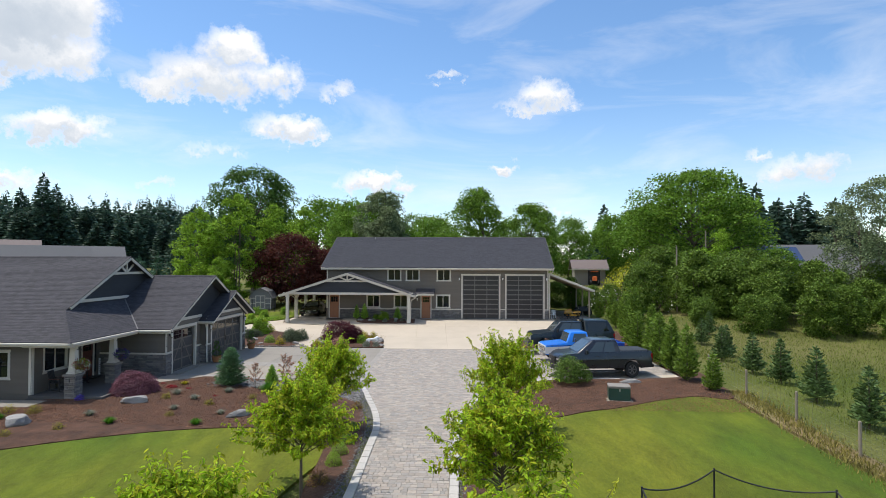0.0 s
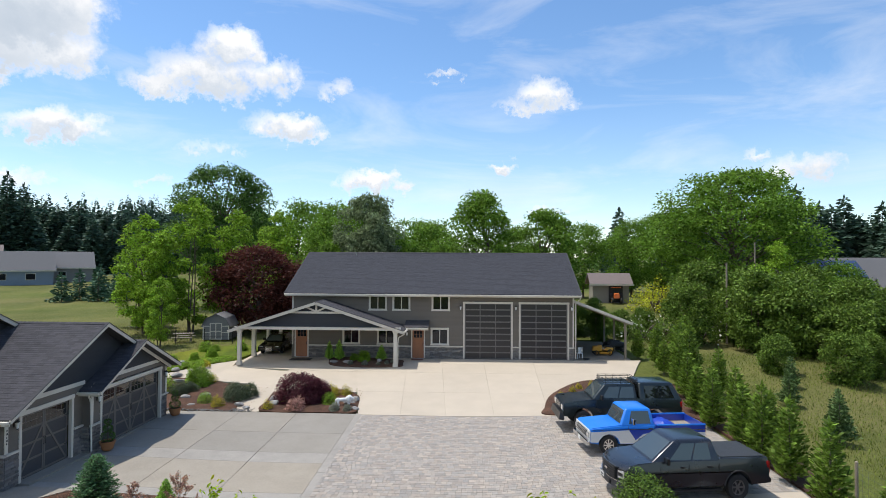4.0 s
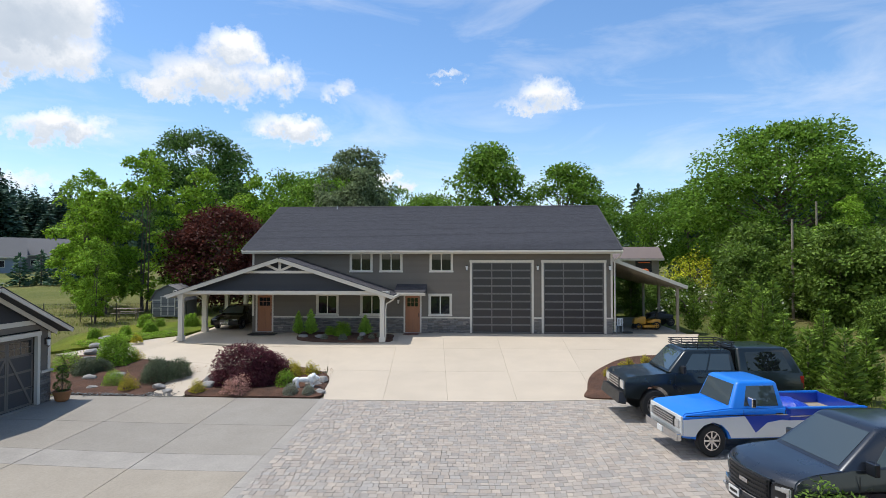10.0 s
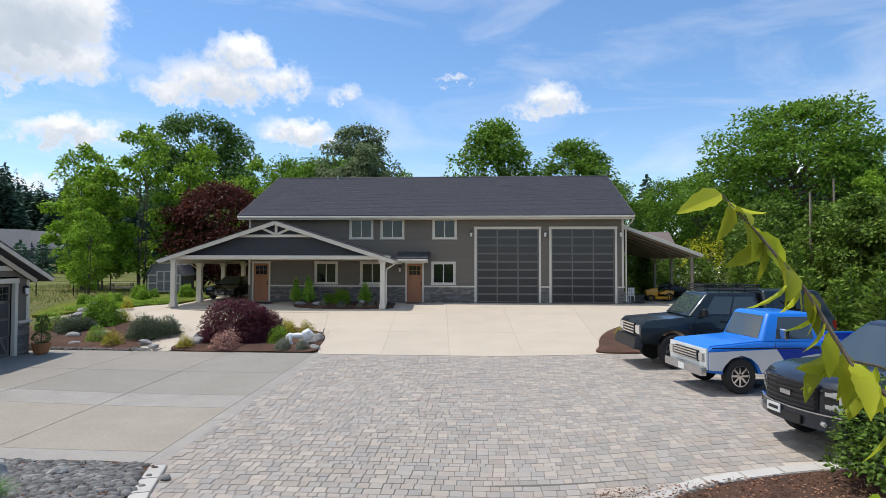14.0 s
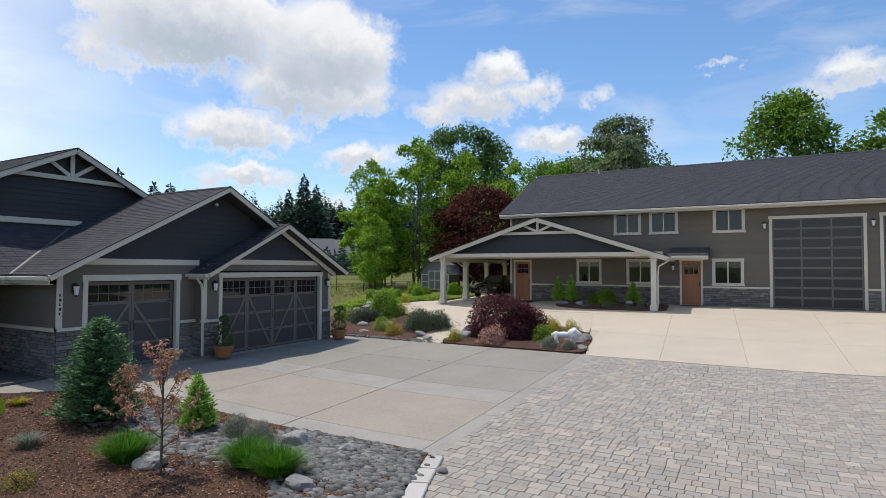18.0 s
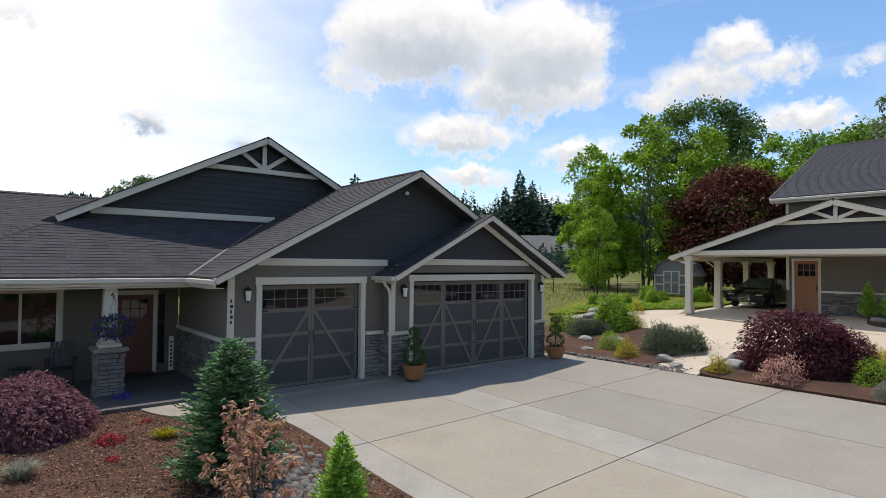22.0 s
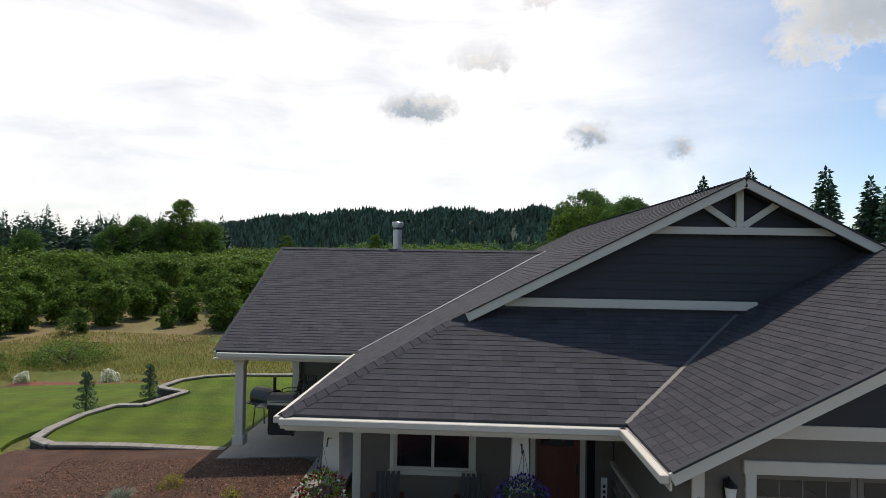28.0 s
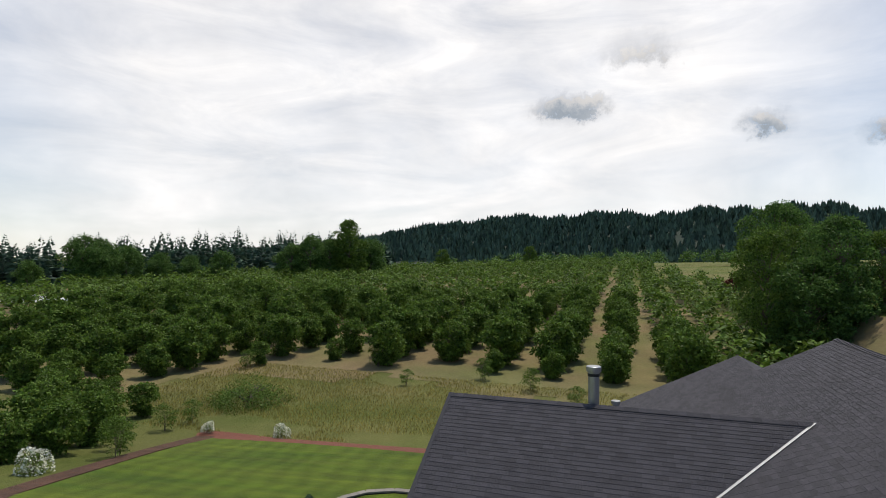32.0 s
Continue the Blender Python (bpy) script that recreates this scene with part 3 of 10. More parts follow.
def bezier_loop(pts, per=8):
    """A closed smooth outline through a few corner points."""
    n, out = len(pts), []
    for i in range(n):
        p0, p1, p2, p3 = (Vector(pts[(i + k - 1) % n]) for k in range(4))
        for s in range(per):
            t = s / per
            out.append(0.5 * ((2 * p1) + (p2 - p0) * t + (2 * p0 - 5 * p1 + 4 * p2 - p3) * t * t + (3 * p1 - p0 - 3 * p2 + p3) * t ** 3))
    return [(p.x, p.y) for p in out]


def bed(name, outline, mat, lift, label, category, step=0.6, smooth=True, skirt=0.12, hump=0.0, kind="structure"):
    """A planting bed or lawn: a sheet with a smooth outline, draped over the land, with a small edge."""
    loop = bezier_loop(outline) if smooth else outline
    bm = bmesh.new()
    ring = [bm.verts.new((x, y, 0)) for x, y in loop]
    face = bm.faces.new(ring)
    if face.normal.z < 0:
        face.normal_flip()
    xs = [p[0] for p in loop]
    ys = [p[1] for p in loop]
    for axis, lo, hi in ((0, min(xs), max(xs)), (1, min(ys), max(ys))):
        c = lo + step
        while c < hi:
            co, no = (Vector((c, 0, 0)), Vector((1, 0, 0))) if axis == 0 else (Vector((0, c, 0)), Vector((0, 1, 0)))
            bmesh.ops.bisect_plane(bm, geom=bm.verts[:] + bm.edges[:] + bm.faces[:], plane_co=co, plane_no=no)
            c += step
    bmesh.ops.triangulate(bm, faces=[f for f in bm.faces if len(f.verts) > 4])
    edge_verts = {q for e in bm.edges if e.is_boundary for q in e.verts}
    for q in bm.verts:
        x, y = q.co.x, q.co.y
        q.co.z = land(x, y) + lift + (0.0 if q in edge_verts else hump * (0.6 + 0.6 * noise.noise(Vector((x * 1.3, y * 1.3, 7)))))
    outer = [e for e in bm.edges if e.is_boundary]
    ext = bmesh.ops.extrude_edge_only(bm, edges=outer)
    for q in ext["geom"]:
        if isinstance(q, bmesh.types.BMVert):
            q.co.z -= skirt
    bmesh.ops.recalc_face_normals(bm, faces=bm.faces[:])
    ob = part(name, bm, mat, smooth=True)
    return tagged(ob, label, category, kind=kind)


gx, gy = axis_steps(-340, 70, 2.5, 2600), axis_steps(-200, 120, 2.5, 2600)
ground = sheet("ground", gx, gy, M["meadow"], -0.10)
tagged(ground, "rough meadow grass with yellowing patches", "ground")


def in_orchard(x, y):
    u = (x + 13) * WEST.x + (y - 28) * WEST.y
    v = (x + 13) * NORTH.x + (y - 28) * NORTH.y
    return x < ramp(y, (-60, -56), (-34, -60), (-24, -76), (-6, -82), (4, -84), (12, -78), (40, -79)) + 6 * noise.noise(Vector((x * 0.12, y * 0.12, 0))) and u < 300 and -150 < v < 62


orchard_floor = sheet("orchard_floor", gx, gy, M["dry"], -0.055, inside=in_orchard)
tagged(orchard_floor, "dry mown straw-coloured orchard floor", "ground")

lawn_left = bed("lawn", [(-3.9, 25.0), (-5.2, 14.0), (-4.0, -12.0), (-16.0, -14.0), (-29.0, -6.0), (-31.0, 8.0), (-24.3, 17.2), (-16.0, 22.2), (-9.5, 24.7)], M["lawn"], 0.008, "short mown green lawn with faint mower stripes", "lawn", step=1.0)
lawn_right = bed("lawn", [(1.5, 21.5), (2.7, 25.1), (5.6, 26.5), (7.9, 27.4), (10.1, 28.8), (12.3, 29.6), (13.8, 29.0), (13.8, 26.0), (14.3, 21.0), (16.4, 10.0), (18.5, -6.0), (10.0, -12.0), (1.6, -12.0), (1.5, 6.0)], M["lawn"], 0.008, "short mown green lawn with faint mower stripes", "lawn", step=1.0)
lawn_back = bed("lawn", [(-24.3, 15.6), (-27.0, 15.4), (-30.5, 15.7), (-33.5, 15.7), (-37.0, 16.4), (-44.0, 18.0), (-52.0, 15.5), (-53.0, 8.0), (-53.2, 1.0), (-53.0, -5.0), (-47.0, -4.2), (-40.0, -2.2), (-34.0, -0.4), (-29.5, 2.0), (-25.0, 8.0)], M["lawn_back"], 0.036, "sloping mown lawn below the house", "lawn", step=1.2)

lawn_far = bed("lawn", [(-104, 64), (-125, 66), (-160, 72), (-190, 84), (-190, 115), (-150, 116), (-110, 104), (-100, 82)], M["lawn"], 0.04, "sunny mown lawn of the neighbours beyond the orchard", "lawn", step=4.0)

# ---- driveway, concrete, kerbs ----
DRIVE_Y = [(-14, -2.9, 0.72), (17.6, -2.9, 0.68), (24.5, -3.17, 0.55), (26.2, -3.45, 0.66), (28.0, -3.95, 1.0), (29.4, -4.4, 1.42), (30.6, -4.75, 1.95), (31.7, -5.15, 2.75), (32.1, -5.3, 3.35), (32.4, -5.4, 4.1), (32.55, -5.45, 5.0), (32.68, -5.5, 7.0), (32.8, -5.52, 13.3), (33.2, -5.65, 13.3)]


def drive_edges(y):
    return ramp(y, *[(a, b) for a, b, c in DRIVE_Y]), ramp(y, *[(a, c) for a, b, c in DRIVE_Y])


def paved(x, y):
    if y < 33.2:
        a, b = drive_edges(y)
        return a + 0.30 < x < b - 0.32 and y > -14
    return -5.57 < x < 13.0 and y < 44.15


ROWS = sorted({round(float(y), 2) for y in (*np.arange(-14, 44.6, 0.5), *np.arange(31.0, 33.6, 0.1))})
pav = tagged(raw("pavement", *(lambda v, f: (v, f))(*(
    [(lerp(*e, k / 60), y, land(lerp(*e, k / 60), y) - 0.016) for y in ROWS for e in [drive_edges(y) if y < 33.2 else (-5.9, 13.1)] for k in range(61)],
    [(61 * i + k, 61 * i + k + 1, 61 * i + k + 62, 61 * i + k + 61) for i in range(len(ROWS) - 1) for k in range(60)])), M["sand"]), "paver driveway of pale tan and grey concrete setts", "driveway", kind="structure")
rng = random.Random(4)
PV, PF, NEAR_PAVERS = [], [], []
# courses across the drive: oblongs, squares and small stones, the joints staggered
COURSES = ((0.225, (0.15, 0.225, 0.225, 0.30)), (0.225, (0.15, 0.225, 0.30)), (0.15, (0.15, 0.225, 0.225)))
row, yy = 0, -13.9
while yy < 44.1:
    dd, widths = COURSES[(0, 1, 2, 0, 1, 0, 2)[row % 7]]
    cy = yy + dd / 2
    a, b = drive_edges(cy)
    lo, hi = (a + 0.30, b - 0.32) if cy < 33.2 else (-5.57, 13.0)
    u0 = lo
    while u0 < hi - 0.03:
        w = rng.choice(widths) * (rng.choice((0.6, 1.0)) if u0 == lo else 1.0)
        u1 = min(u0 + w, hi)
        cx = (u0 + u1) / 2
        if paved(cx, cy):
            g = h = 0.0028
            if -4.6 < cx < -0.6 and 35.6 < cy < 40.6 and len(NEAR_PAVERS) < 300 and rng.random() < 0.6:
                NEAR_PAVERS.append((cx, cy, round(u1 - u0, 3), dd))
            else:
                z = land(cx, cy) + rng.uniform(-0.003, 0.003)
                sl, sx_ = land(cx, cy + 0.08) - land(cx, cy), land(cx + 0.08, cy) - land(cx, cy)
                n = len(PV)
                e_ = 0.005
                for px, py, pz in ((u0 + g, yy + h, -0.016), (u1 - g, yy + h, -0.016), (u1 - g, yy + dd - h, -0.016), (u0 + g, yy + dd - h, -0.016), (u0 + g + e_, yy + h + e_, 0), (u1 - g - e_, yy + h + e_, 0), (u1 - g - e_, yy + dd - h - e_, 0), (u0 + g + e_, yy + dd - h - e_, 0)):
                    PV.append((px, py, z + pz + sl * (py - cy) / 0.08 + sx_ * (px - cx) / 0.08))
                PF += [(n + 4, n + 5, n + 6, n + 7), (n, n + 1, n + 5, n + 4), (n + 1, n + 2, n + 6, n + 5), (n + 2, n + 3, n + 7, n + 6), (n + 3, n, n + 4, n + 7)]
        u0 = u1
    yy += dd
    row += 1
raw("pavers", PV, PF, M["paver_far"], pav, kind="stuff")


PAVER_MESHES = {}


def paver_mesh(w, d):
    if (w, d) in PAVER_MESHES:
        return PAVER_MESHES[(w, d)]
    bm = box(-w / 2 + 0.0028, w / 2 - 0.0028, -d / 2 + 0.0028, d / 2 - 0.0028, -0.03, 0.0)
    bmesh.ops.bevel(bm, geom=[e for e in bm.edges if all(q.co.z > -0.001 for q in e.verts)], offset=0.006, segments=1, affect="EDGES")
    PAVER_MESHES[(w, d)] = mesh_of(bm, "paver", M["paver"])
    return PAVER_MESHES[(w, d)]


for cx, cy, w, d in NEAR_PAVERS:
    sl = (land(cx, cy + 0.08) - land(cx, cy)) / 0.08
    part("paver", paver_mesh(w, d), None, pav, at=pose(cx, cy, land(cx, cy) + rng.uniform(-0.003, 0.003), math.degrees(math.atan(sl)), 0, 0))


def kerb_run(points, width=0.30, height=0.07, piece=0.62):
    """Kerb stones laid end to end along a line."""
    pts = [Vector(p) for p in points]
    lens = [0.0]
    for a, b in zip(pts, pts[1:]):
        lens.append(lens[-1] + (b - a).length)

    def at(s):
        for i in range(len(pts) - 1):
            if s <= lens[i + 1] or i == len(pts) - 2:
                t = (s - lens[i]) / max(lens[i + 1] - lens[i], 1e-6)
                return pts[i].lerp(pts[i + 1], t)

    n = max(1, int(lens[-1] / piece))
    step = lens[-1] / n
    me = mesh_of(box(-width / 2, width / 2, -step / 2 + 0.006, step / 2 - 0.006, -0.06, height * 0.5, 0.012), "kerb_stone", M["kerb"])
    for k in range(n):
        a, b = at(k * step), at((k + 1) * step)
        c = (a + b) / 2
        d = b - a
        part("kerb_stone", me, None, pav, at=pose(c.x, c.y, land(c.x, c.y) + 0.01, math.degrees(math.atan2(land(b.x, b.y) - land(a.x, a.y), d.length)), 0, math.degrees(math.atan2(-d.x, d.y))))


LINE = [*np.arange(-14, 30, 1.2), *np.arange(30.0, 32.5, 0.3)]
kerb_run([(drive_edges(y)[0] + 0.15, y) for y in (*LINE, 33.2)])
kerb_run([(drive_edges(y)[1] - 0.15, y) for y in LINE] + [(4.6, 32.5), (5.6, 32.62), (7.0, 32.7), (9.5, 32.76)])



def slab(name_parent, quad, mat, lift=0.0, thick=0.14, cut=0.006, step=1.2):
    """One concrete slab between four corners on the land, with eased edges."""
    a, b, c, d = (Vector(q) for q in quad)
    n = max(1, int(((b - a).length + (c - d).length) / 2 / step))
    m = max(1, int(((d - a).length + (c - b).length) / 2 / step))
    mid = (a + b + c + d) / 4
    a, b, c, d = (q + (mid - q).normalized() * cut for q in (a, b, c, d))
    bm = bmesh.new()
    grid = [[None] * (m + 1) for _ in range(n + 1)]
    for i in range(n + 1):
        for j in range(m + 1):
            p = a.lerp(b, i / n).lerp(d.lerp(c, i / n), j / m)
            grid[i][j] = bm.verts.new((p.x, p.y, land(p.x, p.y) + lift))
    for i in range(n):
        for j in range(m):
            bm.faces.new((grid[i][j], grid[i + 1][j], grid[i + 1][j + 1], grid[i][j + 1]))
    ext = bmesh.ops.extrude_edge_only(bm, edges=[e for e in bm.edges if e.is_boundary])
    for q in ext["geom"]:
        if isinstance(q, bmesh.types.BMVert):
            q.co.z -= thick
    bmesh.ops.recalc_face_normals(bm, faces=bm.faces[:])
    return part("slab", bm, mat, name_parent)


apron = thing("apron", "pale sand-coloured concrete apron before the shop, with cut joints", "pavement", kind="structure")
# rows of slabs from the pavers up to the shop, fanned as the joints run
AX0 = [-5.75, -3.35, -0.75, 2.0, 5.1, 9.3]
AX1 = [-8.3, -4.2, -1.6, 1.6, 5.4, 9.3]
for r in range(3):
    t0, t1 = r / 3, (r + 1) / 3
    for i in range(len(AX0) - 1):
        x00, x10 = lerp(AX0[i], AX1[i], t0), lerp(AX0[i + 1], AX1[i + 1], t0)
        x01, x11 = lerp(AX0[i], AX1[i], t1), lerp(AX0[i + 1], AX1[i + 1], t1)
        y0, y1 = lerp(44.2, 56.2, t0), lerp(44.2, 56.2, t1)
        slab(apron, [(x00, y0), (x10, y0), (x11, y1), (x01, y1)], M["concrete_new"])
# the part that runs on to the carport, the walk between the beds, and the carport floor
slab(apron, [(-9.3, 48.0), (-6.6, 48.0), (-7.45, 52.2), (-10.0, 52.2)], M["concrete_new"])
slab(apron, [(-12.2, 47.6), (-9.3, 48.0), (-10.0, 52.2), (-13.0, 52.2)], M["concrete_new"])
slab(apron, [(-17.6, 49.9), (-12.2, 48.9), (-13.0, 52.2), (-16.8, 53.0)], M["concrete_new"])
slab(apron, [(-10.0, 52.25), (-7.45, 52.25), (-8.3, 56.2), (-10.6, 56.2)], M["concrete_new"])
slab(apron, [(-16.8, 53.0), (-10.0, 52.25), (-10.6, 56.2), (-16.9, 56.2)], M["concrete_new"])
slab(apron, [(-16.9, 56.2), (-13.5, 56.2), (-13.5, 63.5), (-16.9, 63.5)], M["concrete_new"])
slab(apron, [(-13.05, 44.35), (-11.62, 44.35), (-12.0, 48.35), (-13.6, 48.7)], M["concrete_new"])
slab(apron, [(-13.6, 48.7), (-12.0, 48.35), (-12.0, 49.0), (-13.7, 49.5)], M["concrete_new"], lift=-0.004)
slab(apron, [(-21.6, 50.35), (-17.6, 49.9), (-16.8, 53.0), (-17.2, 55.0)], M["concrete_new"])
slab(apron, [(9.3, 44.2), (9.9, 47.0), (13.8, 56.6), (9.3, 56.2)], M["concrete_new"])

raw("apron_bed", [(x, y, land(x, y) - 0.012) for y in np.arange(48.8, 56.21, 0.6) for x in np.arange(-12.4, -4.8, 0.8)], [(i * 10 + j, i * 10 + j + 1, i * 10 + 11 + j, i * 10 + 10 + j) for i in range(12) for j in range(9)], M["concrete_new"], apron)
house_drive = thing("driveway", "weathered grey concrete driveway before the garages, with dark cut joints", "driveway", kind="structure")
HX = [-16.9, -12.65, -9.3, -5.9]
HY = [33.95, 37.0, 38.2, 40.95, 44.3]
raw("joint_bed", [(x, y, land(x, y) - 0.03) for y in np.arange(33.3, 44.31, 0.5) for x in np.arange(-17.6, -5.7, 0.65)],
    [(i * 19 + j, i * 19 + j + 1, i * 19 + 20 + j, i * 19 + 19 + j) for i in range(len(np.arange(33.3, 44.31, 0.5)) - 1) for j in range(18)], M["joint"], house_drive)
for j in range(len(HY) - 1):
    for i in range(len(HX) - 1):
        mat = M["concrete_stamp"] if j == 1 else M["concrete_old"]
        slab(house_drive, [(HX[i], HY[j]), (HX[i + 1], HY[j]), (HX[i + 1], HY[j + 1]), (HX[i], HY[j + 1])], mat, cut=0.014, step=0.9)
for i in range(len(HX) - 1):
    slab(house_drive, [(HX[i], 33.25), (HX[i + 1], 33.25), (HX[i + 1], 33.95), (HX[i], 33.95)], M["concrete_stamp"], cut=0.014, step=0.9)
for k in range(4):
    slab(house_drive, [(-5.9, lerp(33.2, 44.3, k / 4)), (-5.56, lerp(33.3, 44.3, k / 4)), (-5.56, lerp(33.3, 44.3, (k + 1) / 4)), (-5.9, lerp(33.2, 44.3, (k + 1) / 4))], M["concrete_stamp"], cut=0.01, step=1.0)
for x0, x1, y0, y1 in ((5.3, 7.9, 32.30, 32.42), (7.9, 10.5, 32.42, 32.95), (10.5, 13.0, 32.95, 33.4)):
    slab(house_drive, [(x0, y0), (x1, y1), (x1, y1 + 0.55), (x0, y0 + 0.62)], M["concrete_new"], lift=0.012)
entry_walk = thing("walkway", "grey concrete entry walk to the front door, darkened for porch shade", "walkway", kind="structure")
# porch shade darkens these two slabs in colour; lit slabs keep concrete_old
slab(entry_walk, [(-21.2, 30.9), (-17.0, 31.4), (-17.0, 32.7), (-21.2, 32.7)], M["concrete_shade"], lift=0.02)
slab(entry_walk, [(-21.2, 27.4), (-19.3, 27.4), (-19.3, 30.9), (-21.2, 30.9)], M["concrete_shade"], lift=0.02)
bed("walkway", [(-18.7, 31.2), (-17.3, 31.05), (-16.3, 31.35), (-15.75, 31.9), (-15.1, 32.6), (-14.9, 33.2), (-17.0, 33.25), (-18.7, 32.7)], M["concrete_old"], 0.075, "curved sunlit concrete landing where the entry walk meets the drive", "walkway", step=0.7)
slab(entry_walk, [(-24.9, 25.7), (-19.9, 25.9), (-19.7, 26.9), (-24.9, 26.9)], M["concrete_old"], lift=0.075)
slab(entry_walk, [(-32.0, 22.6), (-24.9, 22.8), (-24.9, 27.0), (-32.0, 27.0)], M["concrete_old"], lift=0.08)

bed_left = bed("mulch_bed", [(-5.8, 33.2), (-5.5, 31.7), (-4.9, 29.8), (-4.0, 26.6), (-3.45, 24.0), (-3.3, 18.0), (-4.2, 17.5), (-5.2, 23.5), (-9.5, 24.2), (-16.0, 21.6), (-24.4, 16.5), (-25.9, 17.6), (-25.8, 22.4), (-24.7, 25.5), (-21.0, 26.3), (-19.4, 28.6), (-18.9, 31.2), (-17.2, 31.3), (-16.0, 31.7), (-15.0, 32.8), (-14.4, 33.2), (-12.0, 33.23), (-9.0, 33.23)], M["mulch"], 0.04, "reddish brown bark mulch bed with scattered shrubs", "mulch bed", step=0.7, hump=0.03)
bed_right = bed("mulch_bed", [(1.35, 28.0), (2.4, 31.0), (3.5, 32.0), (5.6, 32.42), (9.5, 32.6), (12.6, 33.2), (14.0, 33.6), (14.5, 30.2), (13.7, 28.6), (12.3, 29.0), (10.3, 28.2), (8.0, 26.8), (5.5, 25.8), (2.9, 24.2), (1.9, 20.0), (1.9, 9.0), (0.95, 9.0), (0.85, 24.0)], M["mulch"], 0.04, "reddish brown bark mulch bed under young trees", "mulch bed", step=0.7, hump=0.03)
bed_strip = bed("dry_strip", [(14.2, 30.0), (14.1, 26.0), (14.6, 21.0), (16.7, 10.0), (17.4, 10.0), (15.6, 21.0), (15.0, 26.0), (15.0, 30.2)], M["dry"], 0.02, "strip of dry straw-coloured grass along the fence", "ground", step=1.0)
bed_island = bed("mulch_bed", [(-11.45, 44.45), (-8.0, 44.4), (-6.1, 44.45), (-6.05, 45.6), (-6.4, 47.4), (-8.0, 48.5), (-10.4, 48.3), (-11.7, 47.8), (-11.75, 46.2)], M["mulch"], 0.04, "island bed of dark bark mulch", "mulch bed", step=0.5, hump=0.12)
bed_garage = bed("mulch_bed", [(-16.6, 44.5), (-14.6, 44.4), (-13.2, 44.5), (-13.35, 46.5), (-13.85, 48.5), (-15.4, 49.1), (-17.5, 49.75), (-20.0, 50.1), (-20.4, 48.0), (-18.4, 45.0)], M["mulch"], 0.04, "dark bark mulch bed with shrubs beside the garage", "mulch bed", step=0.5, hump=0.08)
bed_upper = bed("grass_bank", [(-19.5, 53.3), (-17.4, 55.0), (-17.4, 60.0), (-20.5, 61.0), (-23.6, 56.0), (-22.6, 50.9), (-20.8, 51.7)], M["lawn"], 0.05, "green grassy bank edged with rocks above the garage", "grass", step=0.6, hump=0.1)
bed_shop = bed("mulch_bed", [(-10.1, 54.9), (-9.6, 53.6), (-7.5, 53.2), (-4.6, 53.4), (-4.4, 54.3), (-4.7, 55.3), (-7.5, 56.0), (-10.0, 56.0)], M["mulch"], 0.05, "bark mulch bed before the shop wall", "mulch bed", step=0.5, hump=0.05)
bed_trucks = bed("mulch_bed", [(5.0, 44.3), (5.0, 45.6), (5.5, 47.4), (6.5, 49.0), (7.8, 50.4), (9.4, 51.0), (12.8, 51.0), (14.6, 48.0), (14.6, 33.4), (13.2, 33.4), (13.1, 43.9), (9.0, 44.3)], M["mulch"], 0.05, "bark mulch bed behind the parked trucks", "mulch bed", step=0.6, hump=0.08)
bed_orchard = bed("mulch_bed", [(-54.2, 15.0), (-54.6, 8.0), (-54.8, 1.0), (-54.9, -7.0), (-52.8, -6.4), (-53.0, 1.0), (-52.9, 8.0), (-52.4, 15.0)], M["mulch_red"], 0.04, "strip of red bark along the lawn", "mulch bed", step=1.0)
bed_slope = bed("mulch_bed", [(-54.0, -7.2), (-47.0, -5.8), (-40.0, -3.8), (-34.0, -2.0), (-30.0, 0.4), (-30.2, 1.7), (-34.2, -0.6), (-40.2, -2.4), (-47.0, -4.4), (-53.0, -5.3)], M["mulch"], 0.04, "strip of brown bark along the sloping lawn", "mulch bed", step=1.0)

# ---- wall kit: walls with openings, lap siding, stone, windows, doors, roofs ----
class Face:
    """A wall face: axis along which it runs, its plane, and the side it looks to."""

    def __init__(self, axis, plane, sign):
        self.axis, self.plane, self.sign = axis, plane, sign

    def at(self, u, z, out=0.0):
        p = self.plane + self.sign * out
        return (u, p, z) if self.axis == "x" else (p, u, z)

    def box(self, u0, u1, o0, o1, z0, z1, bevel=0.0):
        a, b = self.plane + self.sign * o0, self.plane + self.sign * o1
        lo, hi = min(a, b), max(a, b)
        return box(u0, u1, lo, hi, z0, z1, bevel) if self.axis == "x" else box(lo, hi, u0, u1, z0, z1, bevel)

    def add(self, bm, u0, u1, o0, o1, z0, z1):
        a, b = self.plane + self.sign * o0, self.plane + self.sign * o1
        lo, hi = min(a, b), max(a, b)
        if self.axis == "x":
            add_box(bm, u0, u1, lo, hi, z0, z1)
        else:
            add_box(bm, lo, hi, u0, u1, z0, z1)


def wall_core(name, face, u0, u1, z0, z1, openings, mat, parent, depth=0.16):
    us = sorted({u0, u1, *[o[0] for o in openings], *[o[1] for o in openings]})
    zs = sorted({z0, z1, *[min(max(o[2], z0), z1) for o in openings], *[min(o[3], z1) for o in openings]})
    bm = bmesh.new()
    for a, b in zip(us, us[1:]):
        for c, d in zip(zs, zs[1:]):
            mu, mz = (a + b) / 2, (c + d) / 2
            if not any(o[0] < mu < o[1] and o[2] < mz < o[3] for o in openings):
                face.add(bm, a, b, -depth, 0, c, d)
    return part(name, bm, mat, parent, kind="structure" if parent is None else "")


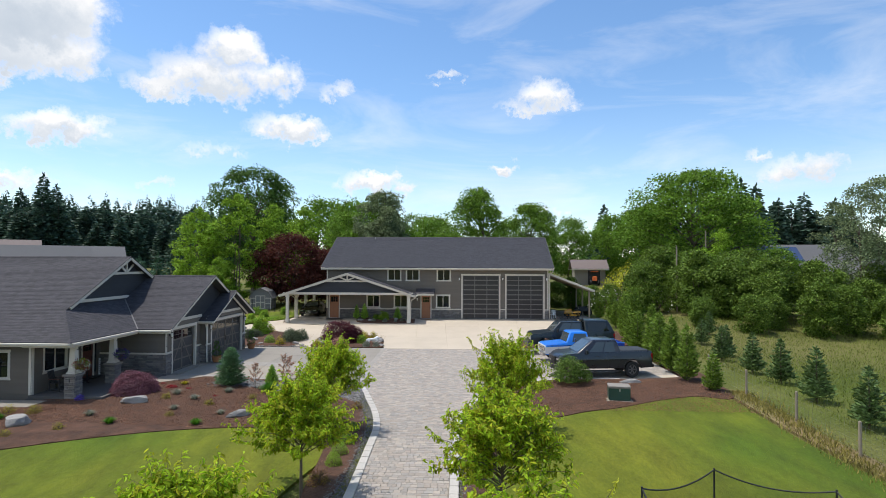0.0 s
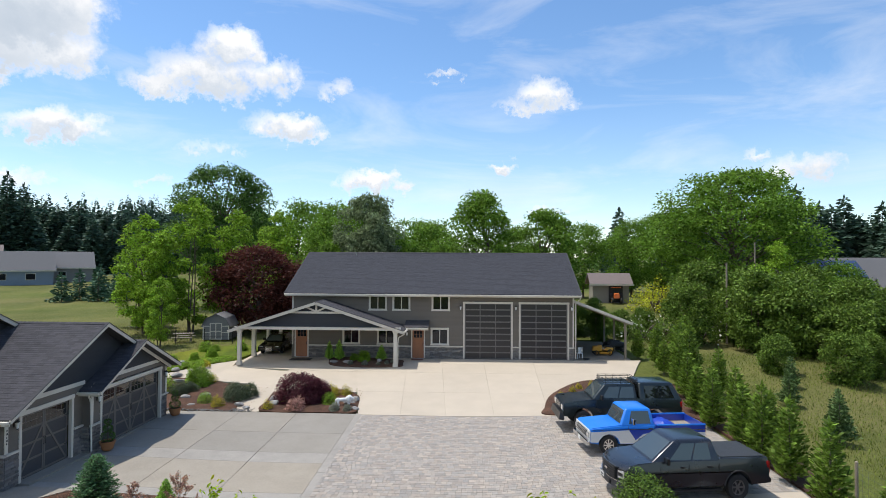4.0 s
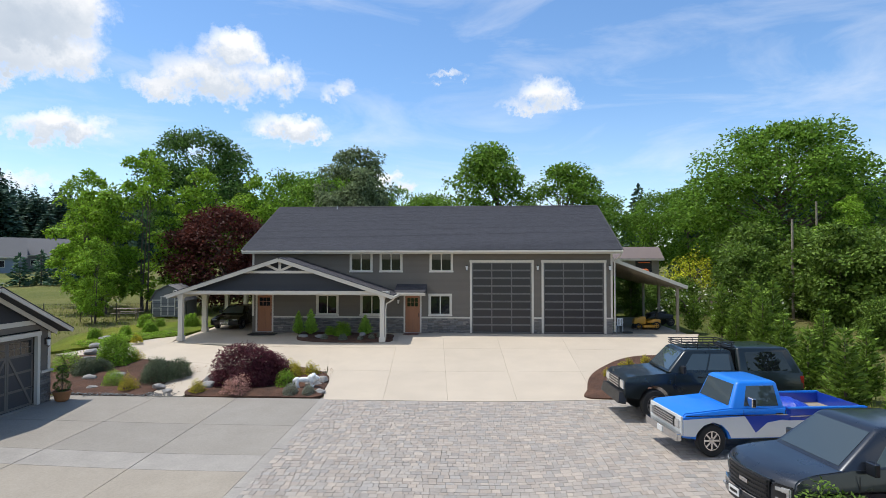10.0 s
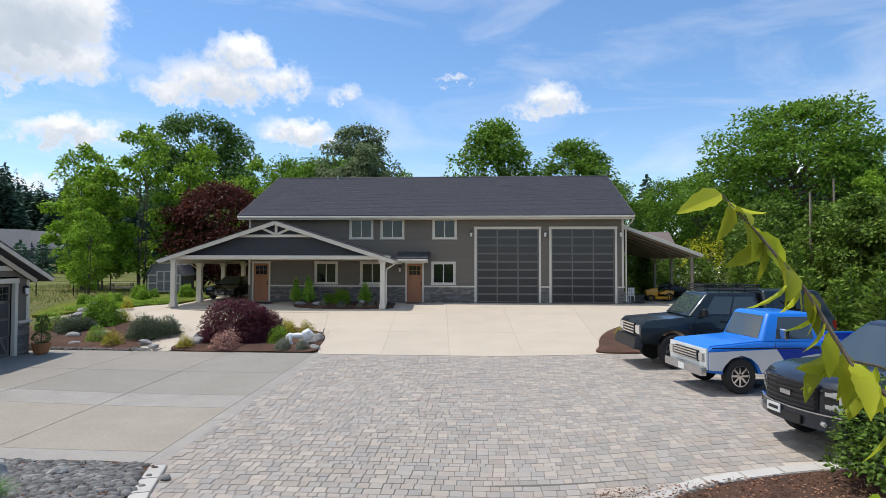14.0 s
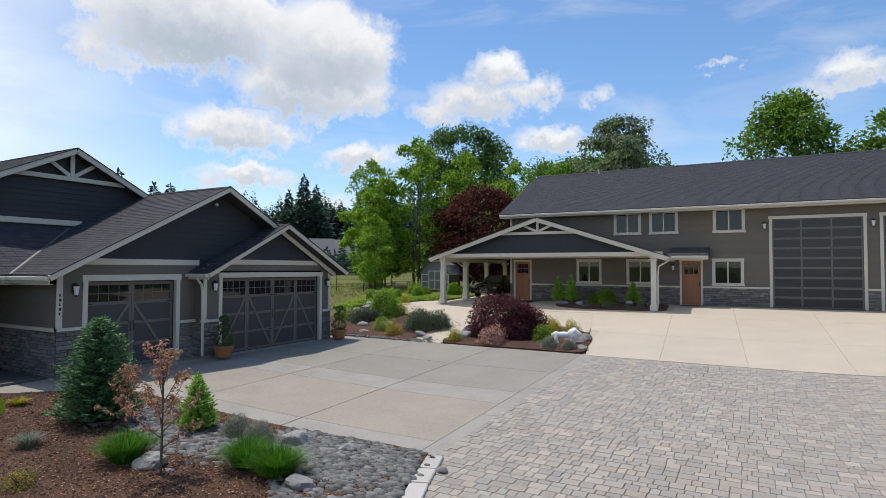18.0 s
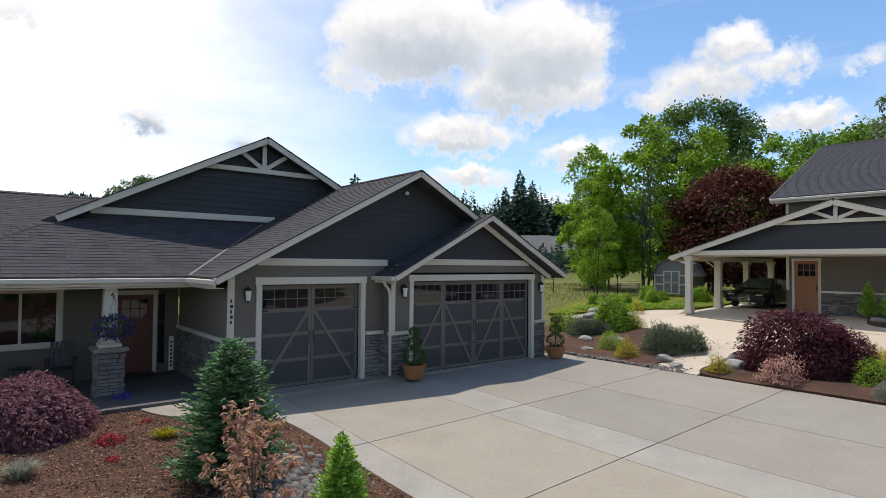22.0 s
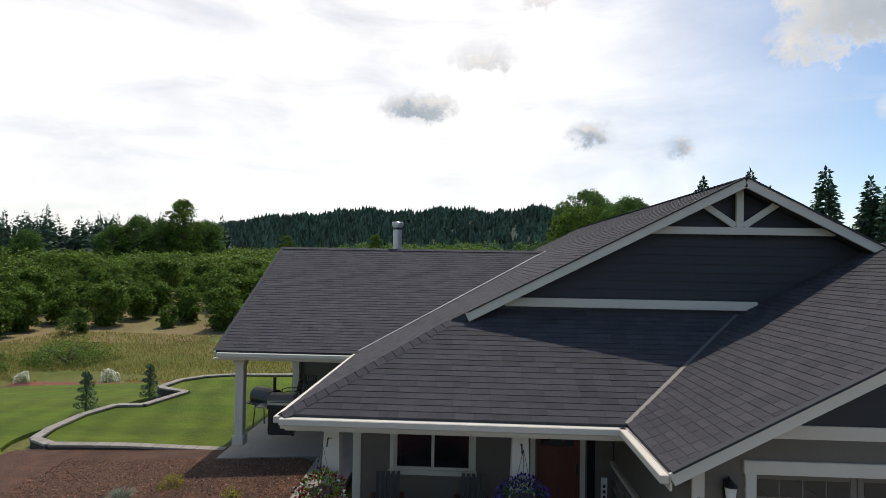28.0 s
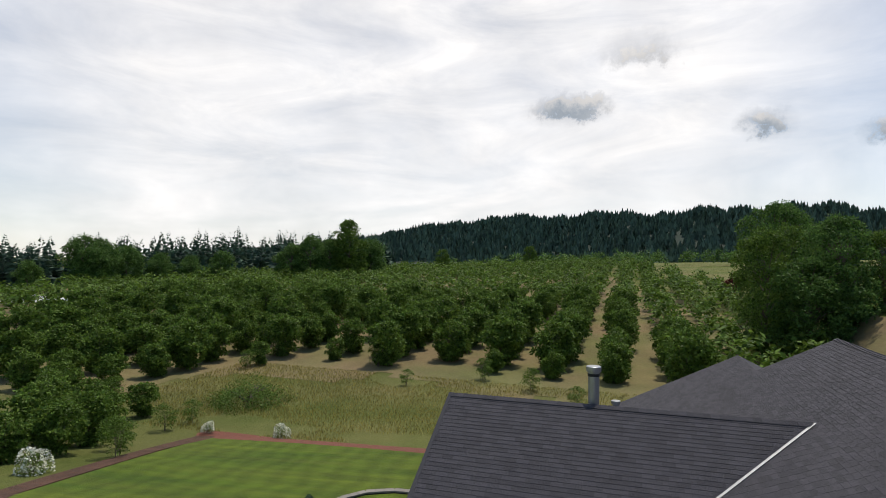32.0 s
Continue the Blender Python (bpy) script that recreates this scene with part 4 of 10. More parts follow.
def siding(parent, face, u0, u1, z0, z1, openings, mat, left=None, right=None, step=0.178):
    """Lap boards, each a piece of its own. left(z), right(z): slanted ends of a gable."""
    z = z0
    while z < z1 - 0.02:
        zt = min(z + step, z1)
        spans = [(u0, u1)]
        for o in openings:
            if o[2] < zt - 0.01 and o[3] > z + 0.01:
                cut = []
                for a, b in spans:
                    if o[0] > a + 0.02:
                        cut.append((a, min(b, o[0])))
                    if o[1] < b - 0.02:
                        cut.append((max(a, o[1]), b))
                spans = [(a, b) for a, b in cut if b - a > 0.02]
        for a, b in spans:
            al, au = (max(a, left(z)), max(a, left(zt))) if left else (a, a)
            bl, bu = (min(b, right(z)), min(b, right(zt))) if right else (b, b)
            if bl - al < 0.05:
                continue
            bu, au = (bu, au) if bu > au else ((bu + au) / 2 + 0.01, (bu + au) / 2 - 0.01)
            vs = [face.at(al, z, 0.003), face.at(bl, z, 0.003), face.at(bl, z, 0.026), face.at(al, z, 0.026), face.at(au, zt, 0.003), face.at(bu, zt, 0.003), face.at(bu, zt, 0.009), face.at(au, zt, 0.009)]
            raw("siding_board", vs, [(0, 1, 2, 3), (3, 2, 6, 7), (0, 3, 7, 4), (2, 1, 5, 6), (4, 7, 6, 5)], mat, parent)
        z = zt


def ledge_stones(parent, face, spans, z0, z1, seed, limit=300, first=None):
    """Dry-laid ledge stone in courses; the first ones as pieces, what goes past the limit joined."""
    r = random.Random(seed)
    count, V, F = 0, [], []
    for a, b in spans:
        face_bm = face.box(a, b, 0.0, 0.012, z0, z1)
        part("stone_backing", face_bm, M["mortar"], parent)
        z = z0
        while z < z1 - 0.03:
            h = min(r.uniform(0.055, 0.125), z1 - z)
            u = a
            while u < b - 0.01:
                w = min(r.uniform(0.16, 0.46), b - u)
                if b - u - w < 0.08:
                    w = b - u
                o = r.uniform(0.035, 0.075)
                j = r.uniform(-0.008, 0.008)
                g = 0.004
                vs = [face.at(u + g, z + g, 0.0), face.at(u + w - g, z + g, 0.0), face.at(u + w - g, z + h - g, 0.0), face.at(u + g, z + h - g, 0.0),
                      face.at(u + g + 0.006, z + g + 0.006, o + j), face.at(u + w - g - 0.006, z + g + 0.006, o - j), face.at(u + w - g - 0.006, z + h - g - 0.006, o - j * 0.5), face.at(u + g + 0.006, z + h - g - 0.006, o + j * 0.6)]
                fs = [(4, 5, 6, 7), (0, 1, 5, 4), (1, 2, 6, 5), (2, 3, 7, 6), (3, 0, 4, 7)]
                if count < limit:
                    raw("stone", vs, fs, M["stone"], parent)
                else:
                    n = len(V)
                    V += vs
                    F += [tuple(n + i for i in f) for f in fs]
                count += 1
                u += w
            z += h
    if V:
        raw("stone_facing", V, F, M["stone_far"], parent, kind="stuff")


def window(name, label, face, u0, u1, z0, z1, parts=2, sill=True, grid=None, frame_mat=None):
    """A window unit in its opening: cream casing, vinyl sash, panes. Bounds are those of the casing."""
    w = thing(name, label, "window", kind="structure")
    t = 0.10
    part("casing", face.box(u0, u0 + t, 0.0, 0.04, z0, z1, 0.006), M["trim"], w)
    part("casing", face.box(u1 - t, u1, 0.0, 0.04, z0, z1, 0.006), M["trim"], w)
    part("casing", face.box(u0 - 0.015, u1 + 0.015, 0.0, 0.048, z1 - t, z1 + 0.015, 0.006), M["trim"], w)
    part("window_sill", face.box(u0 - 0.03, u1 + 0.03, 0.0, 0.07, z0 - 0.03, z0 + 0.07, 0.008), M["trim"], w)
    a, b, c, d = u0 + t, u1 - t, z0 + 0.07, z1 - t
    bm = bmesh.new()
    s = 0.045
    for q in ((a, a + s, c, d), (b - s, b, c, d), (a + s, b - s, c, c + s), (a + s, b - s, d - s, d)):
        face.add(bm, q[0], q[1], -0.07, 0.012, q[2], q[3])
    part("window_frame", bm, M["trim"], w)
    span = (b - a) / parts
    for k in range(1, parts):
        part("mullion", face.box(a + k * span - 0.03, a + k * span + 0.03, -0.06, 0.008, c + s, d - s, 0.004), M["trim"], w)
    for k in range(parts):
        p = part("pane", face.box(a + k * span + (0.045 if k == 0 else 0.03), a + (k + 1) * span - (0.045 if k == parts - 1 else 0.03), -0.035, -0.027, c + s, d - s), M["glass"], w)
    # added black plate, standing in for the room's darkness behind the panes
    rm = bmesh.new()
    face.add(rm, a, b, -0.62, -0.60, c, d)
    part("blind", rm, M["black"], w)
    return w


def panel_door(name, label, face, u0, u1, z0, z1, mat, lite=True, flip=False):
    """A craftsman door with casing, leaf, three upper lites, panels and a lever."""
    w = thing(name, label, "door", kind="structure")
    t = 0.10
    part("casing", face.box(u0, u0 + t, 0.0, 0.05, z0, z1, 0.006), M["trim"], w)
    part("casing", face.box(u1 - t, u1, 0.0, 0.05, z0, z1, 0.006), M["trim"], w)
    part("casing", face.box(u0 - 0.02, u1 + 0.02, 0.0, 0.058, z1 - t - 0.02, z1, 0.006), M["trim"], w)
    a, b, c, d = u0 + t + 0.005, u1 - t - 0.005, z0 + 0.015, z1 - t - 0.025
    leaf = part("leaf", face.box(a, b, -0.06, -0.02, c, d, 0.004), mat, w)
    H = d - c
    bm = bmesh.new()
    st = 0.11
    for q in ((a, a + st, c, d), (b - st, b, c, d), (a + st, b - st, c, c + 0.2), (a + st, b - st, d - 0.12, d), (a + st, b - st, c + H * 0.66, c + H * 0.66 + 0.1), ((a + b) / 2 - 0.045, (a + b) / 2 + 0.045, c + 0.2, c + H * 0.66)):
        face.add(bm, q[0], q[1], -0.02, -0.006, q[2], q[3])
    part("rail", bm, mat, leaf)
    if lite:
        la, lb, lc, ld = a + st, b - st, c + H * 0.66 + 0.1, d - 0.12
        for k in range(3):
            for j in range(2):
                g = (lb - la) / 3
                h = (ld - lc) / 2
                part("pane", face.box(la + k * g + 0.012, la + (k + 1) * g - 0.012, -0.018, -0.012, lc + j * h + 0.012, lc + (j + 1) * h - 0.012), M["glass"], leaf)
        part("shelf", face.box(la - 0.03, lb + 0.03, -0.02, 0.015, lc - 0.045, lc - 0.015, 0.004), mat, leaf)
    hx = (a + 0.06) if flip else (b - 0.06)
    part("door_handle", face.box(hx - 0.02, hx + 0.02, -0.02, 0.03, c + 0.95, c + 1.18, 0.008), M["black"], leaf, "black lever set")
    part("threshold", face.box(u0 + t, u1 - t, -0.06, 0.08, z0 - 0.02, z0 + 0.014, 0.004), M["metal"], w)
    return w


def wall_lamp(face, u, z, label="dark carriage wall lantern with pale glass"):
    w = thing("wall_lamp", label, "wall lamp", group="wall lanterns")
    p = Vector(face.at(u, z, 0.0))
    q = Vector(face.at(u, z, 0.16))
    part("backplate", face.box(u - 0.045, u + 0.045, 0.02, 0.05, z - 0.10, z + 0.16, 0.01), M["black"], w)
    part("arm", tube([face.at(u, z + 0.10, 0.03), face.at(u, z + 0.20, 0.10), face.at(u, z + 0.17, 0.16)], 0.011), M["black"], w)
    part("cap", turned([(0.09, 0.10), (0.085, 0.12), (0.03, 0.165), (0.012, 0.19)], 10, at=q), M["black"], w)
    part("lantern_glass", turned([(0.045, -0.14), (0.075, 0.10)], 10, at=q), M["white"], w)
    part("base", turned([(0.02, -0.19), (0.05, -0.155), (0.05, -0.14)], 10, at=q), M["black"], w)
    return w


def in_poly(px, py, poly):
    inside, n = False, len(poly)
    for i in range(n):
        (x0, y0), (x1, y1) = poly[i], poly[(i + 1) % n]
        if (y0 > py) != (y1 > py) and px < (x1 - x0) * (py - y0) / (y1 - y0) + x0:
            inside = not inside
    return inside


def roof_slope(parent, pts, up, seed, tabs=True, near=None, expose=0.145, thick=0.14, mat_deck=None, cover="shingle_far"):
    """One roof plane: pts are its corners, up the horizontal way towards the ridge. A deck, and shingles in courses."""
    P = [Vector(p) for p in pts]
    nrm = Vector((0, 0, 0))
    for i in range(len(P)):
        nrm += (P[i] - P[0]).cross(P[(i + 1) % len(P)] - P[0])
    nrm.normalize()
    if nrm.z < 0:
        nrm = -nrm
    up = Vector((up[0], up[1], 0)).normalized()
    sdir = Vector((up.y, -up.x, 0))
    tdir = (up - nrm * up.dot(nrm)).normalized()
    bm = bmesh.new()
    top = [bm.verts.new(p) for p in P]
    bot = [bm.verts.new(p - Vector((0, 0, thick))) for p in P]
    bm.faces.new(top)
    bm.faces.new(bot[::-1])
    for i in range(len(P)):
        j = (i + 1) % len(P)
        bm.faces.new((top[i], bot[i], bot[j], top[j]))
    bmesh.ops.recalc_face_normals(bm, faces=bm.faces[:])
    slope = part("roof_slope", bm, mat_deck or M["roof_deck"], parent)
    if not tabs:
        return slope
    o = P[0]
    poly = [((p - o).dot(sdir), (p - o).dot(tdir)) for p in P]
    t, t1 = min(q[1] for q in poly), max(q[1] for q in poly)
    r = random.Random(seed)
    V, F, pieces, course = [], [], 0, 0
    while t < t1 - 0.02:
        course += 1
        tm = min(t + expose * 0.5, t1 - 0.005)
        xs = []
        for i in range(len(poly)):
            (a, b), (c, d) = poly[i], poly[(i + 1) % len(poly)]
            if (b > tm) != (d > tm):
                xs.append(a + (c - a) * (tm - b) / (d - b))
        xs.sort()
        te = min(t + expose, t1)
        for s0, s1 in zip(xs[::2], xs[1::2]):
            s = s0 - r.random() * 0.001
            firstw = 0.305 * ((course % 2) * 0.5 + 0.45) + r.uniform(-0.01, 0.01)
            while s < s1 - 0.01:
                w = min(firstw, s1 - s)
                firstw = 0.305 + r.uniform(-0.006, 0.006)
                lift = 0.011 + r.uniform(0, 0.003)
                d = r.uniform(-0.003, 0.003)
                g = 0.0045
                q = lambda ss, tt, n: o + sdir * ss + tdir * tt + nrm * n
                vs = [q(s + g, t + d, 0.001), q(s + w - g, t + d, 0.001), q(s + g, t + d, lift), q(s + w - g, t + d, lift), q(s + w - g, te + 0.01, 0.004), q(s + g, te + 0.01, 0.004), q(s + g, te, 0.0), q(s + w - g, te, 0.0)]
                fs = [(0, 1, 3, 2), (2, 3, 4, 5), (0, 2, 5, 6), (3, 1, 7, 4)]
                if near and pieces < 300 and near(vs[2]):
                    raw("shingle", vs, fs, M["shingle"], slope)
                    pieces += 1
                else:
                    n = len(V)
                    V += vs
                    F += [tuple(n + i for i in f) for f in fs]
                s += w
        t += expose
    if V:
        raw("shingles", V, F, M[cover], slope, kind="stuff")
    return slope


def caps(parent, a, b, seed, name="ridge_cap"):
    """Ridge or hip caps, folded over the line from a to b."""
    a, b = Vector(a), Vector(b)
    n = max(1, int((b - a).length / 0.2))
    d = (b - a) / n
    side = d.cross(Vector((0, 0, 1))).normalized()
    zero = Vector((0, 0, 0))
    V = []
    for p, dz in ((zero, 0.0), (d * 1.15, -0.015)):
        V += [p + side * 0.15 + Vector((0, 0, -0.04 + dz)), p + Vector((0, 0, 0.035 + dz)), p - side * 0.15 + Vector((0, 0, -0.04 + dz))]
    V += [side * 0.15 + Vector((0, 0, -0.06)), Vector((0, 0, 0.012)), side * -0.15 + Vector((0, 0, -0.06))]
    me = bpy.data.meshes.new(name)
    me.from_pydata([tuple(v) for v in V], [], [(0, 3, 4, 1), (1, 4, 5, 2), (0, 1, 7, 6), (1, 2, 8, 7)])
    me.materials.append(M["shingle"])
    for k in range(n):
        last = part(name, me, None, parent, at=Matrix.Translation(a + d * k))
    return last


def rake(parent, a, b, w=0.05, h=0.20):
    """A cream barge board from a to b (its upper edge), and a thin drip edge."""
    a, b = Vector(a), Vector(b)
    part("rake_board", bar(a - Vector((0, 0, h / 2 + 0.022)), b - Vector((0, 0, h / 2 + 0.022)), w, h, bevel=0.006), M["trim"], parent)
    part("drip_edge", bar(a - Vector((0, 0, 0.006)), b - Vector((0, 0, 0.006)), w + 0.05, 0.03), M["roof_deck"], parent)


def gutter(parent, a, b, out):
    """A cream box gutter along an eave."""
    a, b, out = Vector(a), Vector(b), Vector(out).normalized()
    part("fascia", bar(a - Vector((0, 0, 0.13)), b - Vector((0, 0, 0.13)), 0.03, 0.19), M["trim"], parent)
    g0, g1 = a + out * 0.075 - Vector((0, 0, 0.09)), b + out * 0.075 - Vector((0, 0, 0.09))
    part("gutter", bar(g0, g1, 0.115, 0.11, bevel=0.012), M["trim"], parent)


def downspout(parent, pts):
    part("downspout", tube(pts, 0.042, 6), M["trim"], parent)


def truss(parent, face, u, z_band, z_apex, half, out):
    """King post and two struts over a tie band, in a gable's head."""
    part("tie_band", face.box(u - half, u + half, out, out + 0.06, z_band - 0.075, z_band + 0.075, 0.006), M["trim"], parent)
    part("king_post", face.box(u - 0.07, u + 0.07, out, out + 0.065, z_band + 0.075, z_apex - 0.12, 0.006), M["trim"], parent)
    h = z_apex - z_band
    for sgn in (-1, 1):
        a = Vector(face.at(u + sgn * 0.08, z_band + 0.10, out + 0.03))
        b = Vector(face.at(u + sgn * half * 0.42, z_band + h * 0.56, out + 0.03))
        n = Vector(face.at(0, 0, 1)) - Vector(face.at(0, 0, 0))
        part("strut", bar(a, b, 0.05, 0.13, up=n.cross((b - a).normalized()), bevel=0.005), M["trim"], parent)

# ---- the shop ----
SY, SZ = 56.28, 1.18
shop = thing("house", "two-storey taupe workshop building with charcoal shingle roof and twin tall doors", "building")
SF = Face("x", SY, -1)
S_OPEN = [(0.20, 3.80, SZ, 5.46), (4.53, 8.14, SZ, 5.46), (-13.12, -12.20, SZ, 3.44), (-3.89, -2.99, SZ, 3.44),
          (-9.32, -8.12, 2.30, 3.45), (-6.58, -5.33, 2.30, 3.45), (-2.36, -1.13, 2.30, 3.45), (-7.24, -6.01, 4.97, 6.02), (-5.38, -4.16, 4.97, 6.02), (-2.30, -1.06, 4.97, 6.02)]
wall_core("wall", SF, -13.45, 8.65, SZ - 0.4, 6.15, S_OPEN, M["siding"], shop)
trimmed = [(-13.45, -13.33, SZ, 7), (8.53, 8.65, SZ, 7)]
cased = [(0.07, 3.93, SZ, 5.6), (4.40, 8.27, SZ, 5.6), (-13.22, -12.10, SZ, 3.55), (-3.99, -2.89, SZ, 3.55), (-9.42, -8.02, 2.22, 3.55), (-6.68, -5.23, 2.22, 3.55), (-2.46, -1.03, 2.22, 3.55), (-7.34, -5.91, 4.89, 6.12), (-5.48, -4.06, 4.89, 6.12), (-2.40, -0.96, 4.89, 6.12)]
siding(shop, SF, -13.45, 8.65, 2.15, 6.15, trimmed + cased, M["siding"])
for u0, u1 in ((-13.45, -13.33), (8.53, 8.65)):
    part("corner_board", SF.box(u0, u1, 0.0, 0.035, 2.15, 6.12, 0.006), M["trim"], shop)
ledge_stones(shop, SF, [(8.27, 8.65), (3.93, 4.40), (-2.89, 0.07), (-12.10, -3.99)], SZ - 0.05, 2.07, 11)
for u0, u1 in ((-12.10, -9.42), (-9.42, -6.68), (-6.68, -3.99), (-2.89, 0.07), (3.93, 4.40), (8.27, 8.67)):
    part("stone_cap", SF.box(u0, u1, 0.0, 0.11, 2.065, 2.155, 0.008), M["trim"], shop)
part("wall", box(-13.45, -13.29, SY + 0.16, 68.6, SZ - 0.4, 6.2), M["siding"], shop)
part("wall", box(8.49, 8.65, SY + 0.16, 68.6, SZ - 0.4, 6.2), M["siding"], shop)
part("wall", box(-13.45, 8.65, 68.6, 68.76, SZ - 0.4, 6.2), M["siding"], shop)
for gx0, gx1 in ((-13.45, -13.29), (8.49, 8.65)):
    part("gable_wall", prism([(SY, 6.2), (68.7, 6.2), (62.45, 9.22)], "x", gx0, gx1), M["siding"], shop)
part("floor", box(-13.4, 8.6, SY + 0.05, 68.6, SZ - 0.3, SZ - 0.02), M["concrete_old"], shop)
SR = [(-13.85, 55.65), (9.08, 55.65), (9.08, 62.45), (-13.85, 62.45)]
roof_slope(shop, [(x, y, 6.24 + (y - 55.65) * 0.478) for x, y in SR], (0, 1), 21, expose=0.145, cover="shingle_shop")
roof_slope(shop, [(x, 62.45 + (62.45 - y), 6.24 + (y - 55.65) * 0.478) for x, y in SR[::-1]], (0, -1), 22, tabs=False)
caps(shop, (-13.85, 62.45, 9.50), (9.08, 62.45, 9.50), 3)
gutter(shop, (-13.85, 55.65, 6.22), (9.08, 55.65, 6.22), (0, -1, 0))
part("soffit", box(-13.8, 9.05, 55.68, SY - 0.03, 6.02, 6.05), M["trim"], shop)
for gx0 in (-13.86, 9.09):
    rake(shop, (gx0, 55.6, 6.24), (gx0, 62.45, 9.5))
    rake(shop, (gx0, 69.3, 6.24), (gx0, 62.45, 9.5))
part("roof_vent", turned([(0.05, 0), (0.05, 0.25)], 10, at=(-9.5, 62.0, 9.28)), M["metal"], shop)

# tall sectional doors of bronze frames and dark panes
def tall_door(name, u0, u1):
    d = thing(name, "tall bronze-framed overhead door of dark smoked panes, closed", "garage door", group="tall shop doors", kind="structure")
    part("casing", SF.box(u0 - 0.13, u0, 0.0, 0.05, SZ, 5.46, 0.006), M["trim"], d)
    part("casing", SF.box(u1, u1 + 0.13, 0.0, 0.05, SZ, 5.46, 0.006), M["trim"], d)
    part("casing", SF.box(u0 - 0.15, u1 + 0.15, 0.0, 0.058, 5.46, 5.61, 0.006), M["trim"], d)
    rows = 9
    h = (5.46 - SZ - 0.02) / rows
    for k in range(rows):
        z = SZ + 0.02 + k * h
        sec = part("door_section", boxes([(u0, u1, SY + 0.05, SY + 0.10, z + 0.006, z + 0.05), (u0, u1, SY + 0.05, SY + 0.10, z + h - 0.05, z + h - 0.004)] +
              [(a - 0.035, a + 0.035, SY + 0.052, SY + 0.098, z + 0.05, z + h - 0.05) for a in (u0 + 0.035, u0 + (u1 - u0) / 3, u0 + 2 * (u1 - u0) / 3, u1 - 0.035)]), M["alu"], d)
        for c in range(3):
            w = (u1 - u0) / 3
            part("pane", box(u0 + c * w + 0.035, u0 + (c + 1) * w - 0.035, SY + 0.068, SY + 0.076, z + 0.05, z + h - 0.05), M["tinted"], sec)
    part("bottom_seal", box(u0, u1, SY + 0.05, SY + 0.10, SZ - 0.02, SZ + 0.02), M["rubber"], d)


tall_door("garage_door", 0.20, 3.80)
tall_door("garage_door", 4.53, 8.14)
panel_door("door", "copper-stained wooden entry door with small top lites, under the porch", SF, -13.22, -12.10, SZ, 3.55, M["door_wood"])
panel_door("door", "copper-stained wooden entry door with small top lites, under the awning", SF, -3.99, -2.89, SZ, 3.55, M["door_wood"])
for q in cased[4:]:
    window("window", "white-framed two-light sliding window in taupe siding", SF, q[0], q[1], q[2], q[3])
for u in (-0.12, 4.16, 8.46):
    wall_lamp(SF, u, 5.15)
wall_lamp(SF, -4.3, 3.1)

# porch with a wide low gable, running back as a carport beside the shop
PY = 53.30
porch = thing("porch", "open porch and carport with low white-trimmed gable and dark shingle roof", "porch")
PF_ = Face("x", PY + 0.25, -1)
pz, px, psl = 5.74, -10.74, 0.322
pe = pz - psl * 6.5
for sgn, back in ((-1, 63.6), (1, SY)):
    e = px + sgn * 6.5
    if sgn < 0:
        roof_slope(porch, [(e, PY - 0.1, pe), (e, 63.6, pe), (-13.6, 63.6, pz - psl * 2.86), (-13.6, SY, pz - psl * 2.86), (px, SY, pz), (px, PY - 0.1, pz)], (1, 0), 31)
    else:
        roof_slope(porch, [(e, PY - 0.1, pe), (px, PY - 0.1, pz), (px, SY, pz), (e, SY, pe)], (-1, 0), 32)
    rake(porch, (e - sgn * 0.0, PY - 0.13, pe + 0.01), (px, PY - 0.13, pz + 0.02), h=0.22)
    gutter(porch, (e, PY - 0.1, pe - 0.02), (e, back, pe - 0.02), (sgn, 0, 0))
caps(porch, (px, PY - 0.1, pz), (px, SY, pz), 5)
left = lambda z: px - (pz - 0.16 - z) / psl
right = lambda z: px + (pz - 0.16 - z) / psl
part("gable_wall", prism([(left(3.86), 3.86), (right(3.86), 3.86), (px, pz - 0.16)], "y", PY + 0.25, PY + 0.40), M["siding_dark"], porch)
siding(porch, PF_, left(3.86), right(3.86), 3.88, pz - 0.2, [], M["siding_dark"], left, right)
part("beam", box(-16.9, -4.45, PY - 0.02, PY + 0.27, 3.66, 3.86, 0.01), M["trim"], porch)
part("beam", box(-16.75, -16.55, PY + 0.3, 63.2, 3.44, 3.62, 0.01), M["trim"], porch)
part("ceiling_board", box(-17.0, -4.6, PY + 0.3, SY - 0.02, 3.62, 3.66), M["trim"], porch)
part("ceiling_board", box(-17.0, -13.5, SY, 63.3, 3.70, 3.74), M["trim"], porch)
truss(porch, PF_, px, 4.93, pz, 2.1, 0.10)


def porch_post(parent, x, y, z0, z1, w=0.26):
    p = part("post", boxes([(x - w / 2, x + w / 2, y - w / 2, y + w / 2, z0 + 0.25, z1 - 0.2)], 0.012), M["trim"], parent)
    part("plinth", box(x - w * 0.68, x + w * 0.68, y - w * 0.68, y + w * 0.68, z0, z0 + 0.27, 0.015), M["trim"], p)
    part("capital", boxes([(x - w * 0.62, x + w * 0.62, y - w * 0.62, y + w * 0.62, z1 - 0.24, z1 - 0.12), (x - w * 0.78, x + w * 0.78, y - w * 0.78, y + w * 0.78, z1 - 0.12, z1)], 0.01), M["trim"], p)


